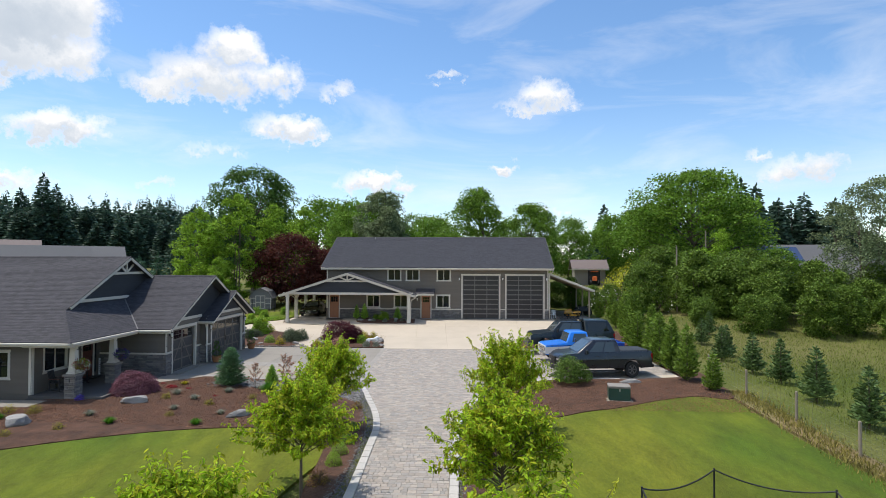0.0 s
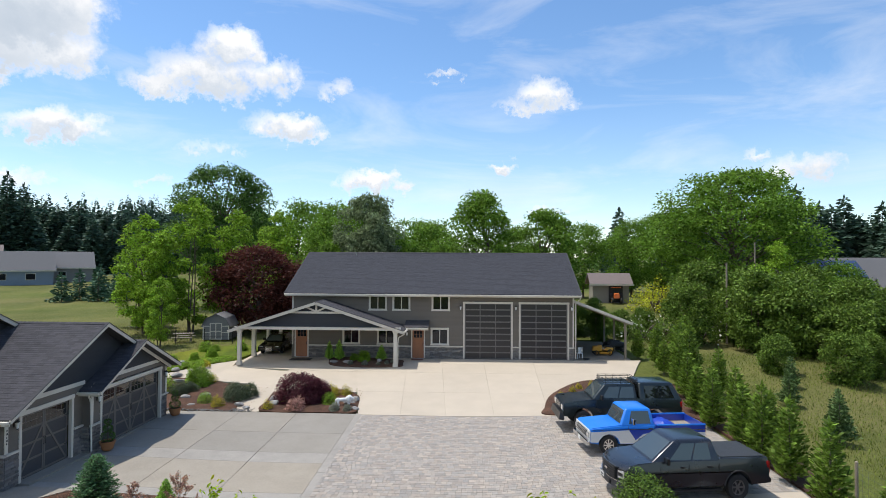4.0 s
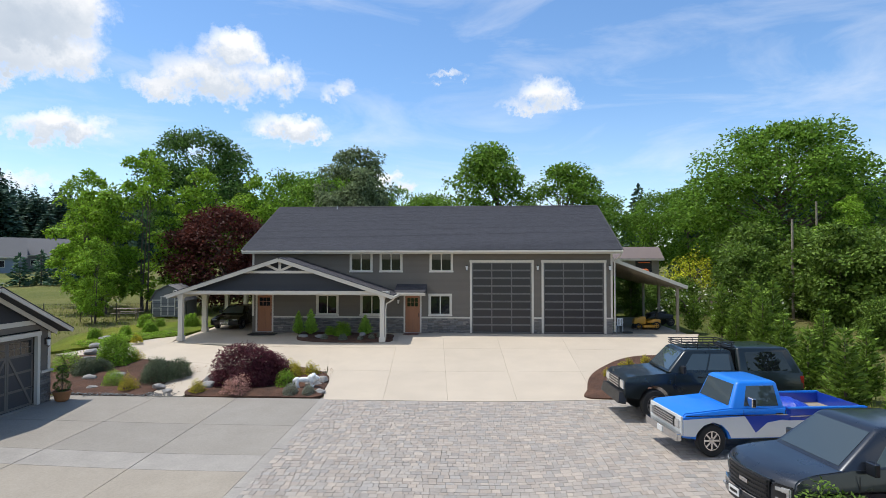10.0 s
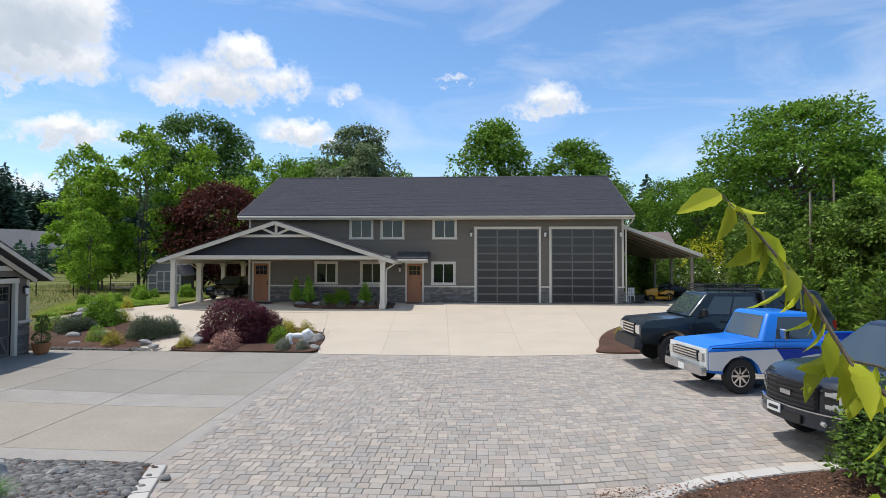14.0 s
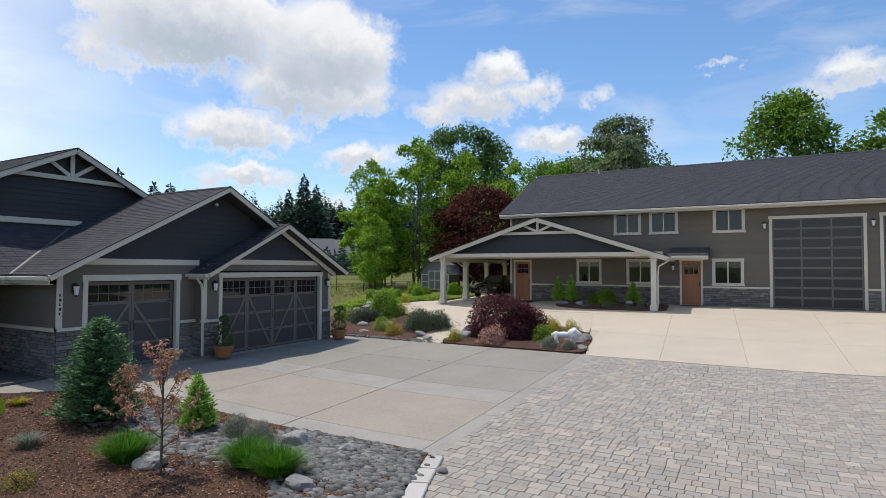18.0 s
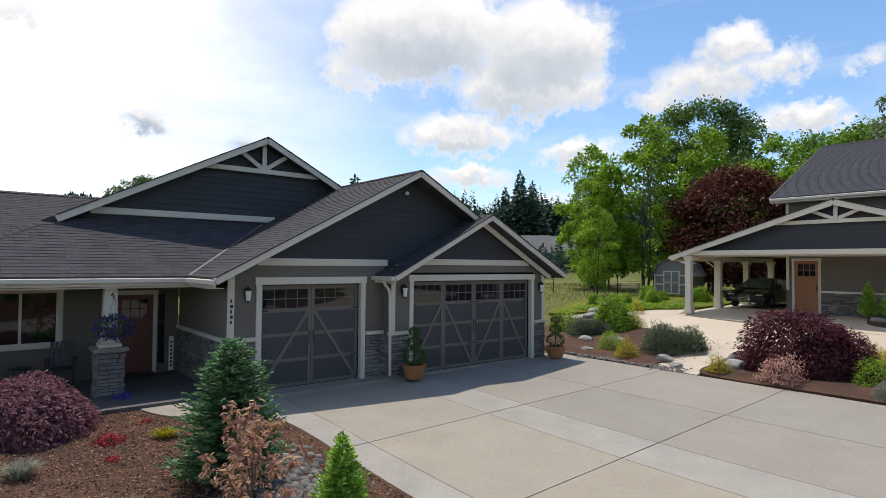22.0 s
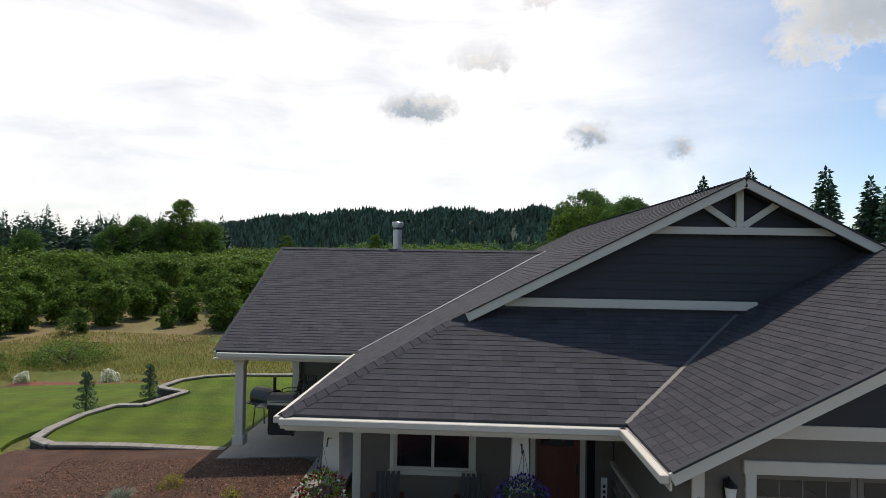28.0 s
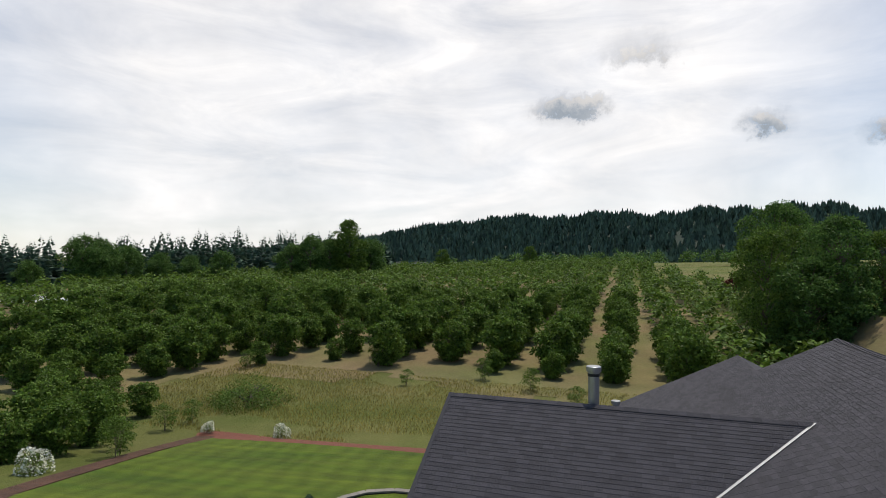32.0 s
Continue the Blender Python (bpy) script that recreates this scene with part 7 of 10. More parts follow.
for k in range(56):
    a, d = lerp(20, 46, k / 55) + prng.uniform(-0.5, 0.5), prng.uniform(168, 205)
    x, y = -5 - d * math.sin(radians(a)), 26 + d * math.cos(radians(a))
    put((fir, pine)[k % 3 == 0], x, y, prng.uniform(0, 360), prng.uniform(0.95, 1.15), sz=prng.uniform(0.66, 0.92) * ramp(a, (20, 0.78), (34, 0.88), (41, 0.74), (47, 0.56)))
for k in range(26):
    a, d = lerp(-43, -24, k / 25) + prng.uniform(-0.5, 0.5), prng.uniform(105, 125)
    x, y = -5 - d * math.sin(radians(a)), 26 + d * math.cos(radians(a))
    put((fir, pine)[k % 3 == 0], x, y, prng.uniform(0, 360), prng.uniform(0.85, 1.0), sz=prng.uniform(0.55, 0.8))


def tree_stuff(name, label, spots, mat, kind_, seed, category="trees"):
    """Far trees, joined: each a jagged spire of sprays or a rounded heap of leaf clumps."""
    rs = np.random.RandomState(seed)
    Q = []
    for x, y, z, h, w in spots:
        if kind_ == "spire":
            n = 180
            f = rs.uniform(0, 1, n) ** 1.3
            a = rs.uniform(0, 6.283, n)
            R = w / 2 * (1 - f) ** 0.9 + 0.1
            c = np.stack([x + np.cos(a) * R * 0.25, y + np.sin(a) * R * 0.25, z + h * (0.04 + 0.94 * f)], 1)
            d = np.stack([np.cos(a), np.sin(a), np.full(n, -0.35) + 0.8 * f], 1)
            Q.append(leaves(rs, c, d, R * 1.05 + 0.25, 0.62, 0.1))
        else:
            n = kind_
            d = unit(rs.normal(size=(n, 3)))
            d[:, 2] = np.abs(d[:, 2]) * 1.2 - 0.25
            r = rs.uniform(0.45, 1.0, (n, 1)) ** 0.5
            hub = unit(rs.normal(size=(13, 3)))
            hub[:, 2] = np.abs(hub[:, 2]) * 1.15 - 0.3
            hub = hub * rs.uniform(0.45, 0.95, (13, 1))
            c = np.array([x, y, z + h * 0.42]) + (hub[rs.randint(0, 13, n)] + d * r * 0.30) * np.array([w / 2, w / 2, h * 0.55])
            Q.append(leaves(rs, c, d + rs.normal(size=d.shape) * 0.7, np.full(n, w * 0.125), 0.6, 0.2, d * 0.6 + np.array([0, 0, 0.7]) + rs.normal(size=d.shape) * 0.4))
    ob = part(name, quad_mesh(name, np.concatenate(Q), mat), None)
    return tagged(ob, label, category, kind="stuff")


def polar(a, d, cx=-5.0, cy=26.0):
    return cx - d * math.sin(radians(a)), cy + d * math.cos(radians(a))


# wooded rise to the north-west, and woods along the north and east
spots = []
for k in range(420):
    a, d = prng.uniform(19, 56), prng.uniform(215, 330)
    x, y = polar(a, d)
    spots.append((x, y, land(x, y) + 3.5 * (d - 215) / 115, prng.uniform(15, 24), prng.uniform(6, 9)))
for k in range(150):
    a, d = prng.uniform(-60, -22), prng.uniform(160, 260)
    x, y = polar(a, d)
    spots.append((x, y, land(x, y), prng.uniform(12, 20), prng.uniform(5, 8)))
tree_stuff("far_firs", "dark fir wood on the skyline", spots, L["fir"], "spire", 5)
spots = []
for k in range(110):
    a, d = prng.uniform(-75, 30), prng.uniform(125, 230)
    x, y = polar(a, d)
    spots.append((x, y, land(x, y), prng.uniform(9, 13), prng.uniform(9, 14)))
tree_stuff("far_woods", "far deciduous woods", spots, L["deep"], 150, 6)

spots = []
for k in range(90):
    a, d = prng.uniform(60, 108), prng.uniform(350, 430)
    x, y = polar(a, d)
    spots.append((x, y, land(x, y), prng.uniform(8, 12), prng.uniform(9, 14)))
tree_stuff("hill_foot_woods", "deciduous woods at the foot of the hill", spots, L["deep"], 150, 16)

# the wooded hill to the west
def hill_height(a, d):
    t = ramp(a, (44, 0), (54, 20), (62, 56), (70.5, 66), (76.6, 78), (85.7, 72), (96, 70), (104.5, 63), (109, 52), (113.7, 39), (119, 23), (125, 10), (132, 0))
    return t * smoothstep(560, 960, d) * (1 - 0.55 * smoothstep(960, 1500, d)) * (1 + 0.05 * math.sin(a * 0.7) + 0.03 * math.sin(a * 1.9))


na, nd = 60, 16
hv, hf = [], []
for i in range(na + 1):
    for j in range(nd + 1):
        a, d = lerp(40, 136, i / na), lerp(520, 1500, j / nd)
        x, y = polar(a, d)
        hv.append((x, y, 6 + hill_height(a, d) - (8 if j in (0, nd) else 0)))
for i in range(na):
    for j in range(nd):
        n = i * (nd + 1) + j
        hf.append((n, n + 1, n + nd + 2, n + nd + 1))
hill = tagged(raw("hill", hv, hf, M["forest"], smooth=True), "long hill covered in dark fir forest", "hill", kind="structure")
spots = []
for k in range(7500):
    a = prng.uniform(48, 131)
    d = lerp(560, 1010, prng.random() ** 0.75)
    hh = hill_height(a, d)
    if hh > 2:
        x, y = polar(a, d)
        spots.append((x, y, 5 + hh, prng.uniform(11, 19), prng.uniform(8, 12)))


def spire_far(spots, seed):
    rs = np.random.RandomState(seed)
    S = np.array(spots)
    n = len(S)
    Q = []
    for lev, (f0, f1, wd) in enumerate(((0.0, 0.55, 1.0), (0.3, 0.8, 0.72), (0.58, 1.02, 0.46))):
        for arm in range(3):
            a = rs.uniform(0, 6.283, n)
            r = S[:, 4] / 2 * wd * rs.uniform(0.8, 1.15, n)
            tip = S[:, :3] + np.stack([np.zeros(n), np.zeros(n), S[:, 3] * f1], 1)
            b0 = S[:, :3] + np.stack([np.cos(a) * r, np.sin(a) * r, S[:, 3] * f0], 1)
            b1 = S[:, :3] + np.stack([np.cos(a + 2.2) * r, np.sin(a + 2.2) * r, S[:, 3] * (f0 + 0.05)], 1)
            m = (b0 + b1) / 2 - np.stack([np.zeros(n), np.zeros(n), S[:, 3] * 0.04], 1)
            Q.append(np.stack([tip, b0, m, b1], 1))
    return np.concatenate(Q)


# the hill's haze sits in this paler needle colour
hf_ob = part("hill_firs", quad_mesh("hill_firs", spire_far(spots, 8), L["hazy_fir"]), None)
tagged(hf_ob, "fir forest covering the hill, its green paled for haze", "trees", kind="stuff")

# tree line beyond the orchard, to the south-west
spots = []
for k in range(300):
    a, d = prng.uniform(113, 150), prng.uniform(265, 330)
    x, y = polar(a, d)
    if prng.random() < 0.8:
        spots.append((x, y, land(x, y) - 1, prng.uniform(17, 26) * ramp(a, (113, 0.9), (124, 1.05), (131, 0.95), (150, 0.85)), prng.uniform(7, 10)))
tree_stuff("orchard_firs", "dark conifer belt beyond the orchard", spots, L["fir"], "spire", 9)
belt = broad_tree("tree", "large rounded tree beyond the orchard", L["deep"], 140, 21, 1, 15, 110, 70, 0.9, 0.4, clump_size=0.15, group="trees beyond the orchard")
for a, d, s in ((118.2, 238, 0.8), (120, 240, 0.86), (121.8, 240, 0.72), (114.3, 245, 0.8), (138.6, 225, 0.86), (137.4, 228, 0.8), (135.6, 236, 0.72), (142.5, 230, 0.5), (128, 240, 0.62), (130.5, 236, 0.55), (133, 238, 0.6)):
    x, y = polar(a, d)
    put(belt, x, y, prng.uniform(0, 360), s, dz=-0.5)
side = broad_tree("tree", "massive dark tree beside the orchard", L["deep"], 141, 17, 0.3, 15, 120, 95, 0.6, 0.4, clump_size=0.12, gap=0.3, group="trees beside the orchard")
for x, y, s, w in ((-115, 58.5, 0.98, 0.78), (-111, 54.0, 0.82, 0.85), (-150, 58, 1.25, 1.0)):
    put(side, x, y, prng.uniform(0, 360), w, sz=s)
side_light = broad_tree("tree", "light olive-green tree at the orchard's corner", L["hazel"], 144, 17, 0.5, 11, 90, 95, 0.5, 0.3, clump_size=0.13, gap=0.3, group="trees beside the orchard")
for x, y, s, w in ((-114, 48.2, 1.15, 0.95), (-121, 53, 1.15, 0.8), (-117, 65, 0.66, 0.62), (-160, 68, 0.8, 0.8)):
    put(side_light, x, y, prng.uniform(0, 360), w, sz=s)
for x, y, s in ((-190, 93, 0.85), (-196, 96.5, 1.0), (-188, 99.5, 1.05), (-193, 103, 1.2), (-186, 106.5, 1.1), (-195, 110, 1.28), (-188, 113, 1.15), (-192, 117, 1.32), (-186, 120, 1.2), (-198, 122, 1.3), (-205, 88, 0.8), (-210, 82, 0.8), (-203, 100, 1.1), (-204, 107, 1.15), (-203, 114, 1.2)):
    put((fir, pine)[int(y) % 2], x, y, prng.uniform(0, 360), s * 0.85, sz=s)
garden = [dome_shrub("shrub", "shrub on the neighbours' lawn", L[m], 240 + k, 3.2, 2.0, 900, 0.26, group="neighbours' shrubs") for k, m in enumerate(("copper", "hazel"))]
for x, y, s, k in ((-156, 84.5, 1.5, 0), (-166, 82, 2.0, 1), (-150, 92, 0.6, 1), (-140, 82, 0.5, 1), (-146, 86, 0.5, 1)):
    put(garden[k], x, y, prng.uniform(0, 360), s)
redleaf = broad_tree("tree", "small red-leaved tree at the orchard's edge", L["copper"], 142, 6, 0.5, 5, 40, 60, 0.4, 0.1)
put(redleaf, *polar(81, 178), 0)
poplar = broad_tree("tree", "tall light green tree in the belt beyond the orchard", L["hazel"], 143, 24, 2, 13, 80, 90, 0.9, 0.3, clump_size=0.15)
put(poplar, *polar(116.3, 236), 0)
put(poplar, *polar(99.0, 330), 50, 0.55)
put(poplar, *polar(107.5, 300), 90, 0.5)

# hazel orchard in rows
hazel = [broad_tree("hazel_tree", "bushy hazelnut tree in an orchard row", L["hazel"], 150 + k, 5.8, 0.3, 5.2, 40, 62, 0.56, 0.07, stems=4, group="orchard trees", clump_size=0.17, profile=-0.25, gap=0.3) for k in range(3)]
near_rows, far_rows = [], []
for r in range(-20, 12):
    y = 26.4 + r * 8.2
    for c in range(60):
        x = -66.0 - c * 5.9 + prng.uniform(-0.5, 0.5)
        u = (x + 13) * WEST.x + (y - 28) * WEST.y
        v = (x + 13) * NORTH.x + (y - 28) * NORTH.y
        edge = ramp(y, (-60, -58), (-34, -64), (-24, -80), (-6, -87), (4, -90), (12, -84), (40, -86))
        if x > edge - prng.uniform(0, 4) or not (u < 345) or prng.random() < 0.08 or v > 85 or y > 54:
            continue
        s = prng.uniform(0.8, 1.22) * (0.62 if x > edge - 8 and prng.random() < 0.5 else 1.0)
        (near_rows if u < 140 and -75 < v < 36 else far_rows).append((x, y + prng.uniform(-0.7, 0.7), s))
near_rows.sort(key=lambda q: -q[0])
far_rows += near_rows[240:]
for x, y, s in near_rows[:240]:
    put(hazel[prng.randrange(3)], x, y, prng.uniform(0, 360), s)
tree_stuff("orchard", "far rows of hazelnut trees", [(x, y, land(x, y) - 0.2, 6.4 * s, 7.0 * s) for x, y, s in far_rows], L["hazel"], 190, 10, "orchard")
young = broad_tree("hazel_tree", "young sparse hazelnut bush in the meadow", L["hazel"], 160, 2.6, 0.2, 2.2, 26, 40, 0.17, 0.04, stems=3, group="young hazels", clump_size=0.2)
for x, y, s in ((-57.1, -11.3, 0.75), (-53.9, -11.3, 0.85), (-85.6, 9.9, 1.0), (-81.8, 16.8, 1.0), (-80.6, -23.1, 0.9), (-88.2, -6.4, 1.1), (-79.5, 1.5, 0.7), (-76.5, 22.5, 0.8), (-60.5, -25, 1.1), (-43.2, -4.9, 0.95), (-45.5, -7.5, 0.9)):
    put(young, x, y, prng.uniform(0, 360), s)
for x, y, s in ((-42.5, -9.4, 0.55), (-39.0, -9.8, 0.5), (-57.6, -17.7, 0.5), (-46.5, -11.5, 0.62), (-50.5, -14.5, 0.6), (-45, -15, 0.7), (-40.5, -14.5, 0.6), (-54.5, -21, 0.6), (-49.5, -20, 0.72), (-66.3, -31.7, 0.6), (-65.5, -38.6, 0.6), (-72.4, -30.5, 0.5), (-59.5, -31, 0.7), (-55, -27, 0.7), (-62, -40, 0.7)):
    put(hazel[prng.randrange(3)], x, y, prng.uniform(0, 360), s)
mound = dome_shrub("shrub", "broad low bramble mound in the meadow", L["hazel"], 161, 9.0, 2.2, 7000, 0.2, rough=0.15)
put(mound, -66.0, -11.8, 20)
white_bush = dome_shrub("shrub", "flowering bush covered in cream-white blossom", L["hazel"], 162, 2.0, 1.7, 900, 0.14, mat2=L["blossom"], n2=800, group="white-flowering bushes")
put(white_bush, -55.3, -0.2, 0, 0.62)
put(white_bush, -37.4, -4.8, 90, 0.8)
put(white_bush, -54.6, -7.2, 200, 0.5)

# thicket that closes in on the rough field beyond the fence
for x, y, s in ((22.5, 53.5, 0.45), (25.8, 51.6, 0.55), (28.6, 53.2, 0.5), (31.2, 50.6, 0.65), (34.2, 51.8, 0.6), (37.0, 49.2, 0.7), (40.5, 50.5, 0.75), (29.8, 56.5, 0.8), (35.5, 56.0, 0.85), (44.0, 47.5, 0.95), (13.2, 67.5, 0.42), (15.6, 69.0, 0.45), (11.4, 70.5, 0.45), (18.0, 70.5, 0.45), (13.6, 72.0, 0.5)):
    put((thicket, thicket3, thicket2)[int(x * 7 + y) % 3], x, y, (x * 53) % 360, s, -0.1)

# ---- plants near the drives ----
cherry = [branchy_tree("tree", "young street tree with drooping bright green leaves along long shoots", L["lime_deep"], 200 + k, 4.35, 4.5, 58, 13, 13, 0.155, 0.42, 1.25, 0.05, "driveway trees", droop=0.6, rise=0.85, mat2=L["lime"]) for k in range(2)]
put(cherry[0], 2.55, 23.6, 40, 0.84, sz=0.92)
def blades(rs, C, D, length, ratio):
    """Long serrated leaves seen close to, each a curved blade with a fold along the midrib."""
    V, F = [], []
    for c, d, ln in zip(C, D, length):
        d = Vector(d).normalized()
        side = d.cross(Vector(rs.normal(size=3)) + Vector((0.3, -1.0, 0.2))).normalized()
        up = side.cross(d)
        n = len(V)
        for k in range(9):
            t = k / 8
            w = ln * ratio * 0.5 * max(0.04, math.sin(math.pi * t ** 0.8) ** 0.8) * (1.0 + (0.10 if k % 2 else -0.06))
            mid = Vector(c) + d * (ln * t) + up * (ln * (0.12 * t - 0.34 * t * t))
            V += [tuple(mid - side * w + up * (w * 0.35)), tuple(mid), tuple(mid + side * w + up * (w * 0.35))]
            if k:
                a = n + 3 * k
                F += [(a - 3, a - 2, a + 1, a), (a - 2, a - 1, a + 2, a + 1)]
    return V, F


back = cherry[0].matrix_basis.inverted()
for seed_, count, line in ((31, 28, ((1.6, 24.1, 2.75), (1.13, 24.41, 3.15), (1.08, 24.5, 3.32), (1.0, 24.56, 3.46), (0.93, 24.61, 3.57))), (34, 20, ((1.9, 24.0, 2.6), (1.55, 24.2, 2.95), (1.38, 24.42, 3.08), (1.25, 24.52, 3.15), (1.15, 24.58, 3.17)))):
    pts = [back @ Vector(p) for p in line]
    part("long_shoot", tube(pts, [0.008, 0.007, 0.006, 0.004, 0.002], 5), M["bark"], cherry[0], smooth=True)
    rs_ = np.random.RandomState(seed_)
    tt = np.linspace(0.5, 3.97, count)
    C_ = np.array([tuple(pts[int(q)].lerp(pts[int(q) + 1], q - int(q))) for q in tt])
    D_ = rs_.normal(size=C_.shape) * 0.45 + np.array([-0.25, 0, -0.8])
    raw("hanging_leaves", *blades(rs_, C_, D_, rs_.uniform(0.09, 0.16, count), 0.36), L["lime"], cherry[0], smooth=True)
put(cherry[1], -4.95, 24.2, 100, 0.82, sz=0.88)
put(cherry[1], 1.9, 15.6, 200, 0.9, sz=0.88)
put(cherry[0], -4.3, 17.8, 160, 0.88, sz=0.84)
put(cherry[0], 1.9, 9.3, 280, 0.88, sz=0.84)
put(cherry[1], -4.0, 9.8, 330, 0.9, sz=0.86)
ornamental = dome_shrub("shrub", "broad rounded green bush on a short stem beside the truck", L["hazel"], 210, 2.3, 1.5, 4600, 0.11, rough=0.08)
put(ornamental, 6.5, 31.5, 0, 0.98, 0.30, sz=0.78)

rose_maple = dome_shrub("shrub", "weeping dome of feathery rose-pink maple leaves", L["rose"], 211, 3.1, 1.42, 10500, 0.14, 0.30, droop=0.7, rough=0.05, inner=0.55)
put(rose_maple, -16.6, 29.05, 0, 0.78, sz=0.74)
purple_maple = dome_shrub("shrub", "large weeping dome of dark purple lace-leaf maple", L["purple"], 212, 3.5, 1.85, 9000, 0.17, 0.34, droop=0.9, rough=0.075, inner=0.6)
put(purple_maple, -9.75, 46.4, 0, 0.82, 0.10, sz=0.86)
put(purple_maple, -8.85, 46.5, 140, 0.6, 0.10, sz=0.62)
pink_shrub = dome_shrub("shrub", "low mounded shrub with pale pink variegated leaves", L["blush"], 213, 1.3, 0.62, 1300, 0.08, 0.5)
put(pink_shrub, -9.5, 44.75, 0, 0.86, 0.1, sz=1.1)
gold_shrub = dome_shrub("shrub", "small golden-yellow mounded shrub", L["gold"], 214, 0.85, 0.58, 2000, 0.05, 0.5, group="golden shrubs")
for x, y, s in ((-14.3, 44.95, 0.95), (-11.2, 44.75, 0.8), (-8.15, 47.6, 0.95), (-7.8, 47.1, 0.9), (-7.15, 47.35, 0.9), (-16.6, 49.3, 0.85), (7.1, 48.3, 0.55), (7.6, 48.9, 0.55), (8.5, 49.4, 0.6), (9.3, 49.5, 0.6), (6.2, 47.2, 0.55), (-18.6, 52.6, 0.8)):
    put(gold_shrub, x, y, prng.uniform(0, 360), s, 0.10)
green_ball = dome_shrub("shrub", "tight rounded dark green box ball", L["bright"], 215, 0.95, 0.62, 2600, 0.045, 0.5, rough=0.03, group="box balls")
for x, y, s in ((-15.35, 45.6, 1.02), (-7.85, 45.9, 1.1), (-18.9, 47.6, 1.5), (-3.9, 22.5, 0.7), (-3.9, 21.3, 0.75), (-3.85, 20.2, 0.7), (-4, 24.2, 0.6), (1.7, 20.4, 0.7), (1.75, 18.5, 0.7), (1.75, 13.4, 0.75), (-3.9, 14.2, 0.7), (-3.95, 13, 0.75)):
    put(green_ball, x, y, prng.uniform(0, 360), s, 0.04)
gold_low = dome_shrub("shrub", "low spreading bronze and gold shrub by the drive", L["bronze"], 216, 0.8, 0.42, 700, 0.06, 0.45, group="bronze shrubs")
for x, y, s in ((-4.0, 18.6, 1.0), (-3.95, 15.6, 1.0), (-4.3, 23.3, 0.9), (1.7, 22.2, 0.9), (1.7, 15.2, 1.0), (-4.5, 27.6, 0.8), (1.6, 11.6, 1.0), (-4.2, 11.5, 1.0)):
    put(gold_low, x, y, prng.uniform(0, 360), s, 0.04)
lavender = dome_shrub("shrub", "grey-green feathery lavender mound", L["sage"], 217, 1.5, 0.8, 4600, 0.13, 0.16, rough=0.12, up=0.9, group="lavender")
for x, y, s in ((-13.75, 46.3, 1.05), (-13.2, 46.9, 0.9), (-14.1, 47, 0.85), (-17.6, 47, 0.85), (-17.2, 47.5, 0.7)):
    put(lavender, x, y, prng.uniform(0, 360), s, 0.05)
lime_bush = dome_shrub("shrub", "upright fresh green bush in the bed", L["bright"], 218, 1.75, 1.4, 7500, 0.10, 0.5, rough=0.10, group="lime bushes")
for x, y, s in ((-17.3, 48.7, 0.98), (-21.2, 57.9, 0.6), (-20.4, 58.1, 0.4), (-19.6, 55.6, 0.55), (-18.4, 58.4, 0.6), (-20.4, 54.4, 0.42), (-21.6, 53.4, 0.45)):
    put(lime_bush, x, y, prng.uniform(0, 360), s, 0.05)
groundcover = dome_shrub("shrub", "flat spreading green groundcover along the drive edge", L["bright"], 219, 2.6, 0.28, 1500, 0.10, 0.5, rough=0.1, group="groundcover")
for x, y in ((-18.3, 54.9), (-19.2, 54.2), (-20.1, 53.4), (-21.0, 52.5)):
    put(groundcover, x, y, prng.uniform(0, 360), 0.8, 0.03)
puff = dome_shrub("shrub", "pale silver-grey tufted mound", L["blue_tuft"], 220, 0.66, 0.44, 4200, 0.10, 0.07, rough=0.025, up=0.35, group="silver mounds")
for x, y, s in ((-7.25, 44.75, 0.92), (-6.5, 44.75, 0.8), (-9.45, 32.3, 0.9), (-8.75, 32.2, 0.9), (-8.25, 53.8, 0.68), (-7.15, 53.7, 0.76), (-6.15, 53.7, 0.55), (-5.55, 53.9, 0.64), (-5.1, 54.3, 0.72)):
    put(puff, x, y, prng.uniform(0, 360), s, 0.04)
blue_tuft = grass_tuft("ornamental_grass", "small tuft of blue-grey fescue", L["blue_tuft"], 221, 0.62, 0.34, 380, "fescue tufts")
for x, y, s in ((-14.2, 28.85, 1.0), (-11.9, 29.8, 1.0), (-12.9, 28.1, 0.9), (-22.2, 21.8, 1.1), (-16.2, 25.0, 0.9), (-10.6, 26.0, 0.8), (-20.2, 23.6, 0.8), (-13.0, 26.3, 0.8)):
    put(blue_tuft, x, y, prng.uniform(0, 360), s, 0.03)
sedge = grass_tuft("ornamental_grass", "lush bright green grass clump", L["tuft"], 222, 1.15, 0.62, 1300, "grass clumps")
for x, y, s in ((-9.9, 30.35, 0.95), (-7.95, 31.2, 0.92), (-7.2, 31.15, 0.92), (-18.6, 24.0, 0.5), (-11.0, 24.4, 0.5), (-14.7, 24.1, 0.5), (-19.9, 24.3, 0.45)):
    put(sedge, x, y, prng.uniform(0, 360), s, 0.02)
gold_grass = grass_tuft("ornamental_grass", "low clump of golden grass", L["gold"], 223, 0.75, 0.3, 600, "gold grass")
put(gold_grass, -14.9, 31.0, 0, 0.7, 0.04)
put(gold_grass, -10.6, 45.6, 0, 0.5, 0.1)
red_mat = dome_shrub("shrub", "small mat of crimson flowers", L["red"], 224, 0.62, 0.16, 520, 0.05, 0.6, group="crimson mats")
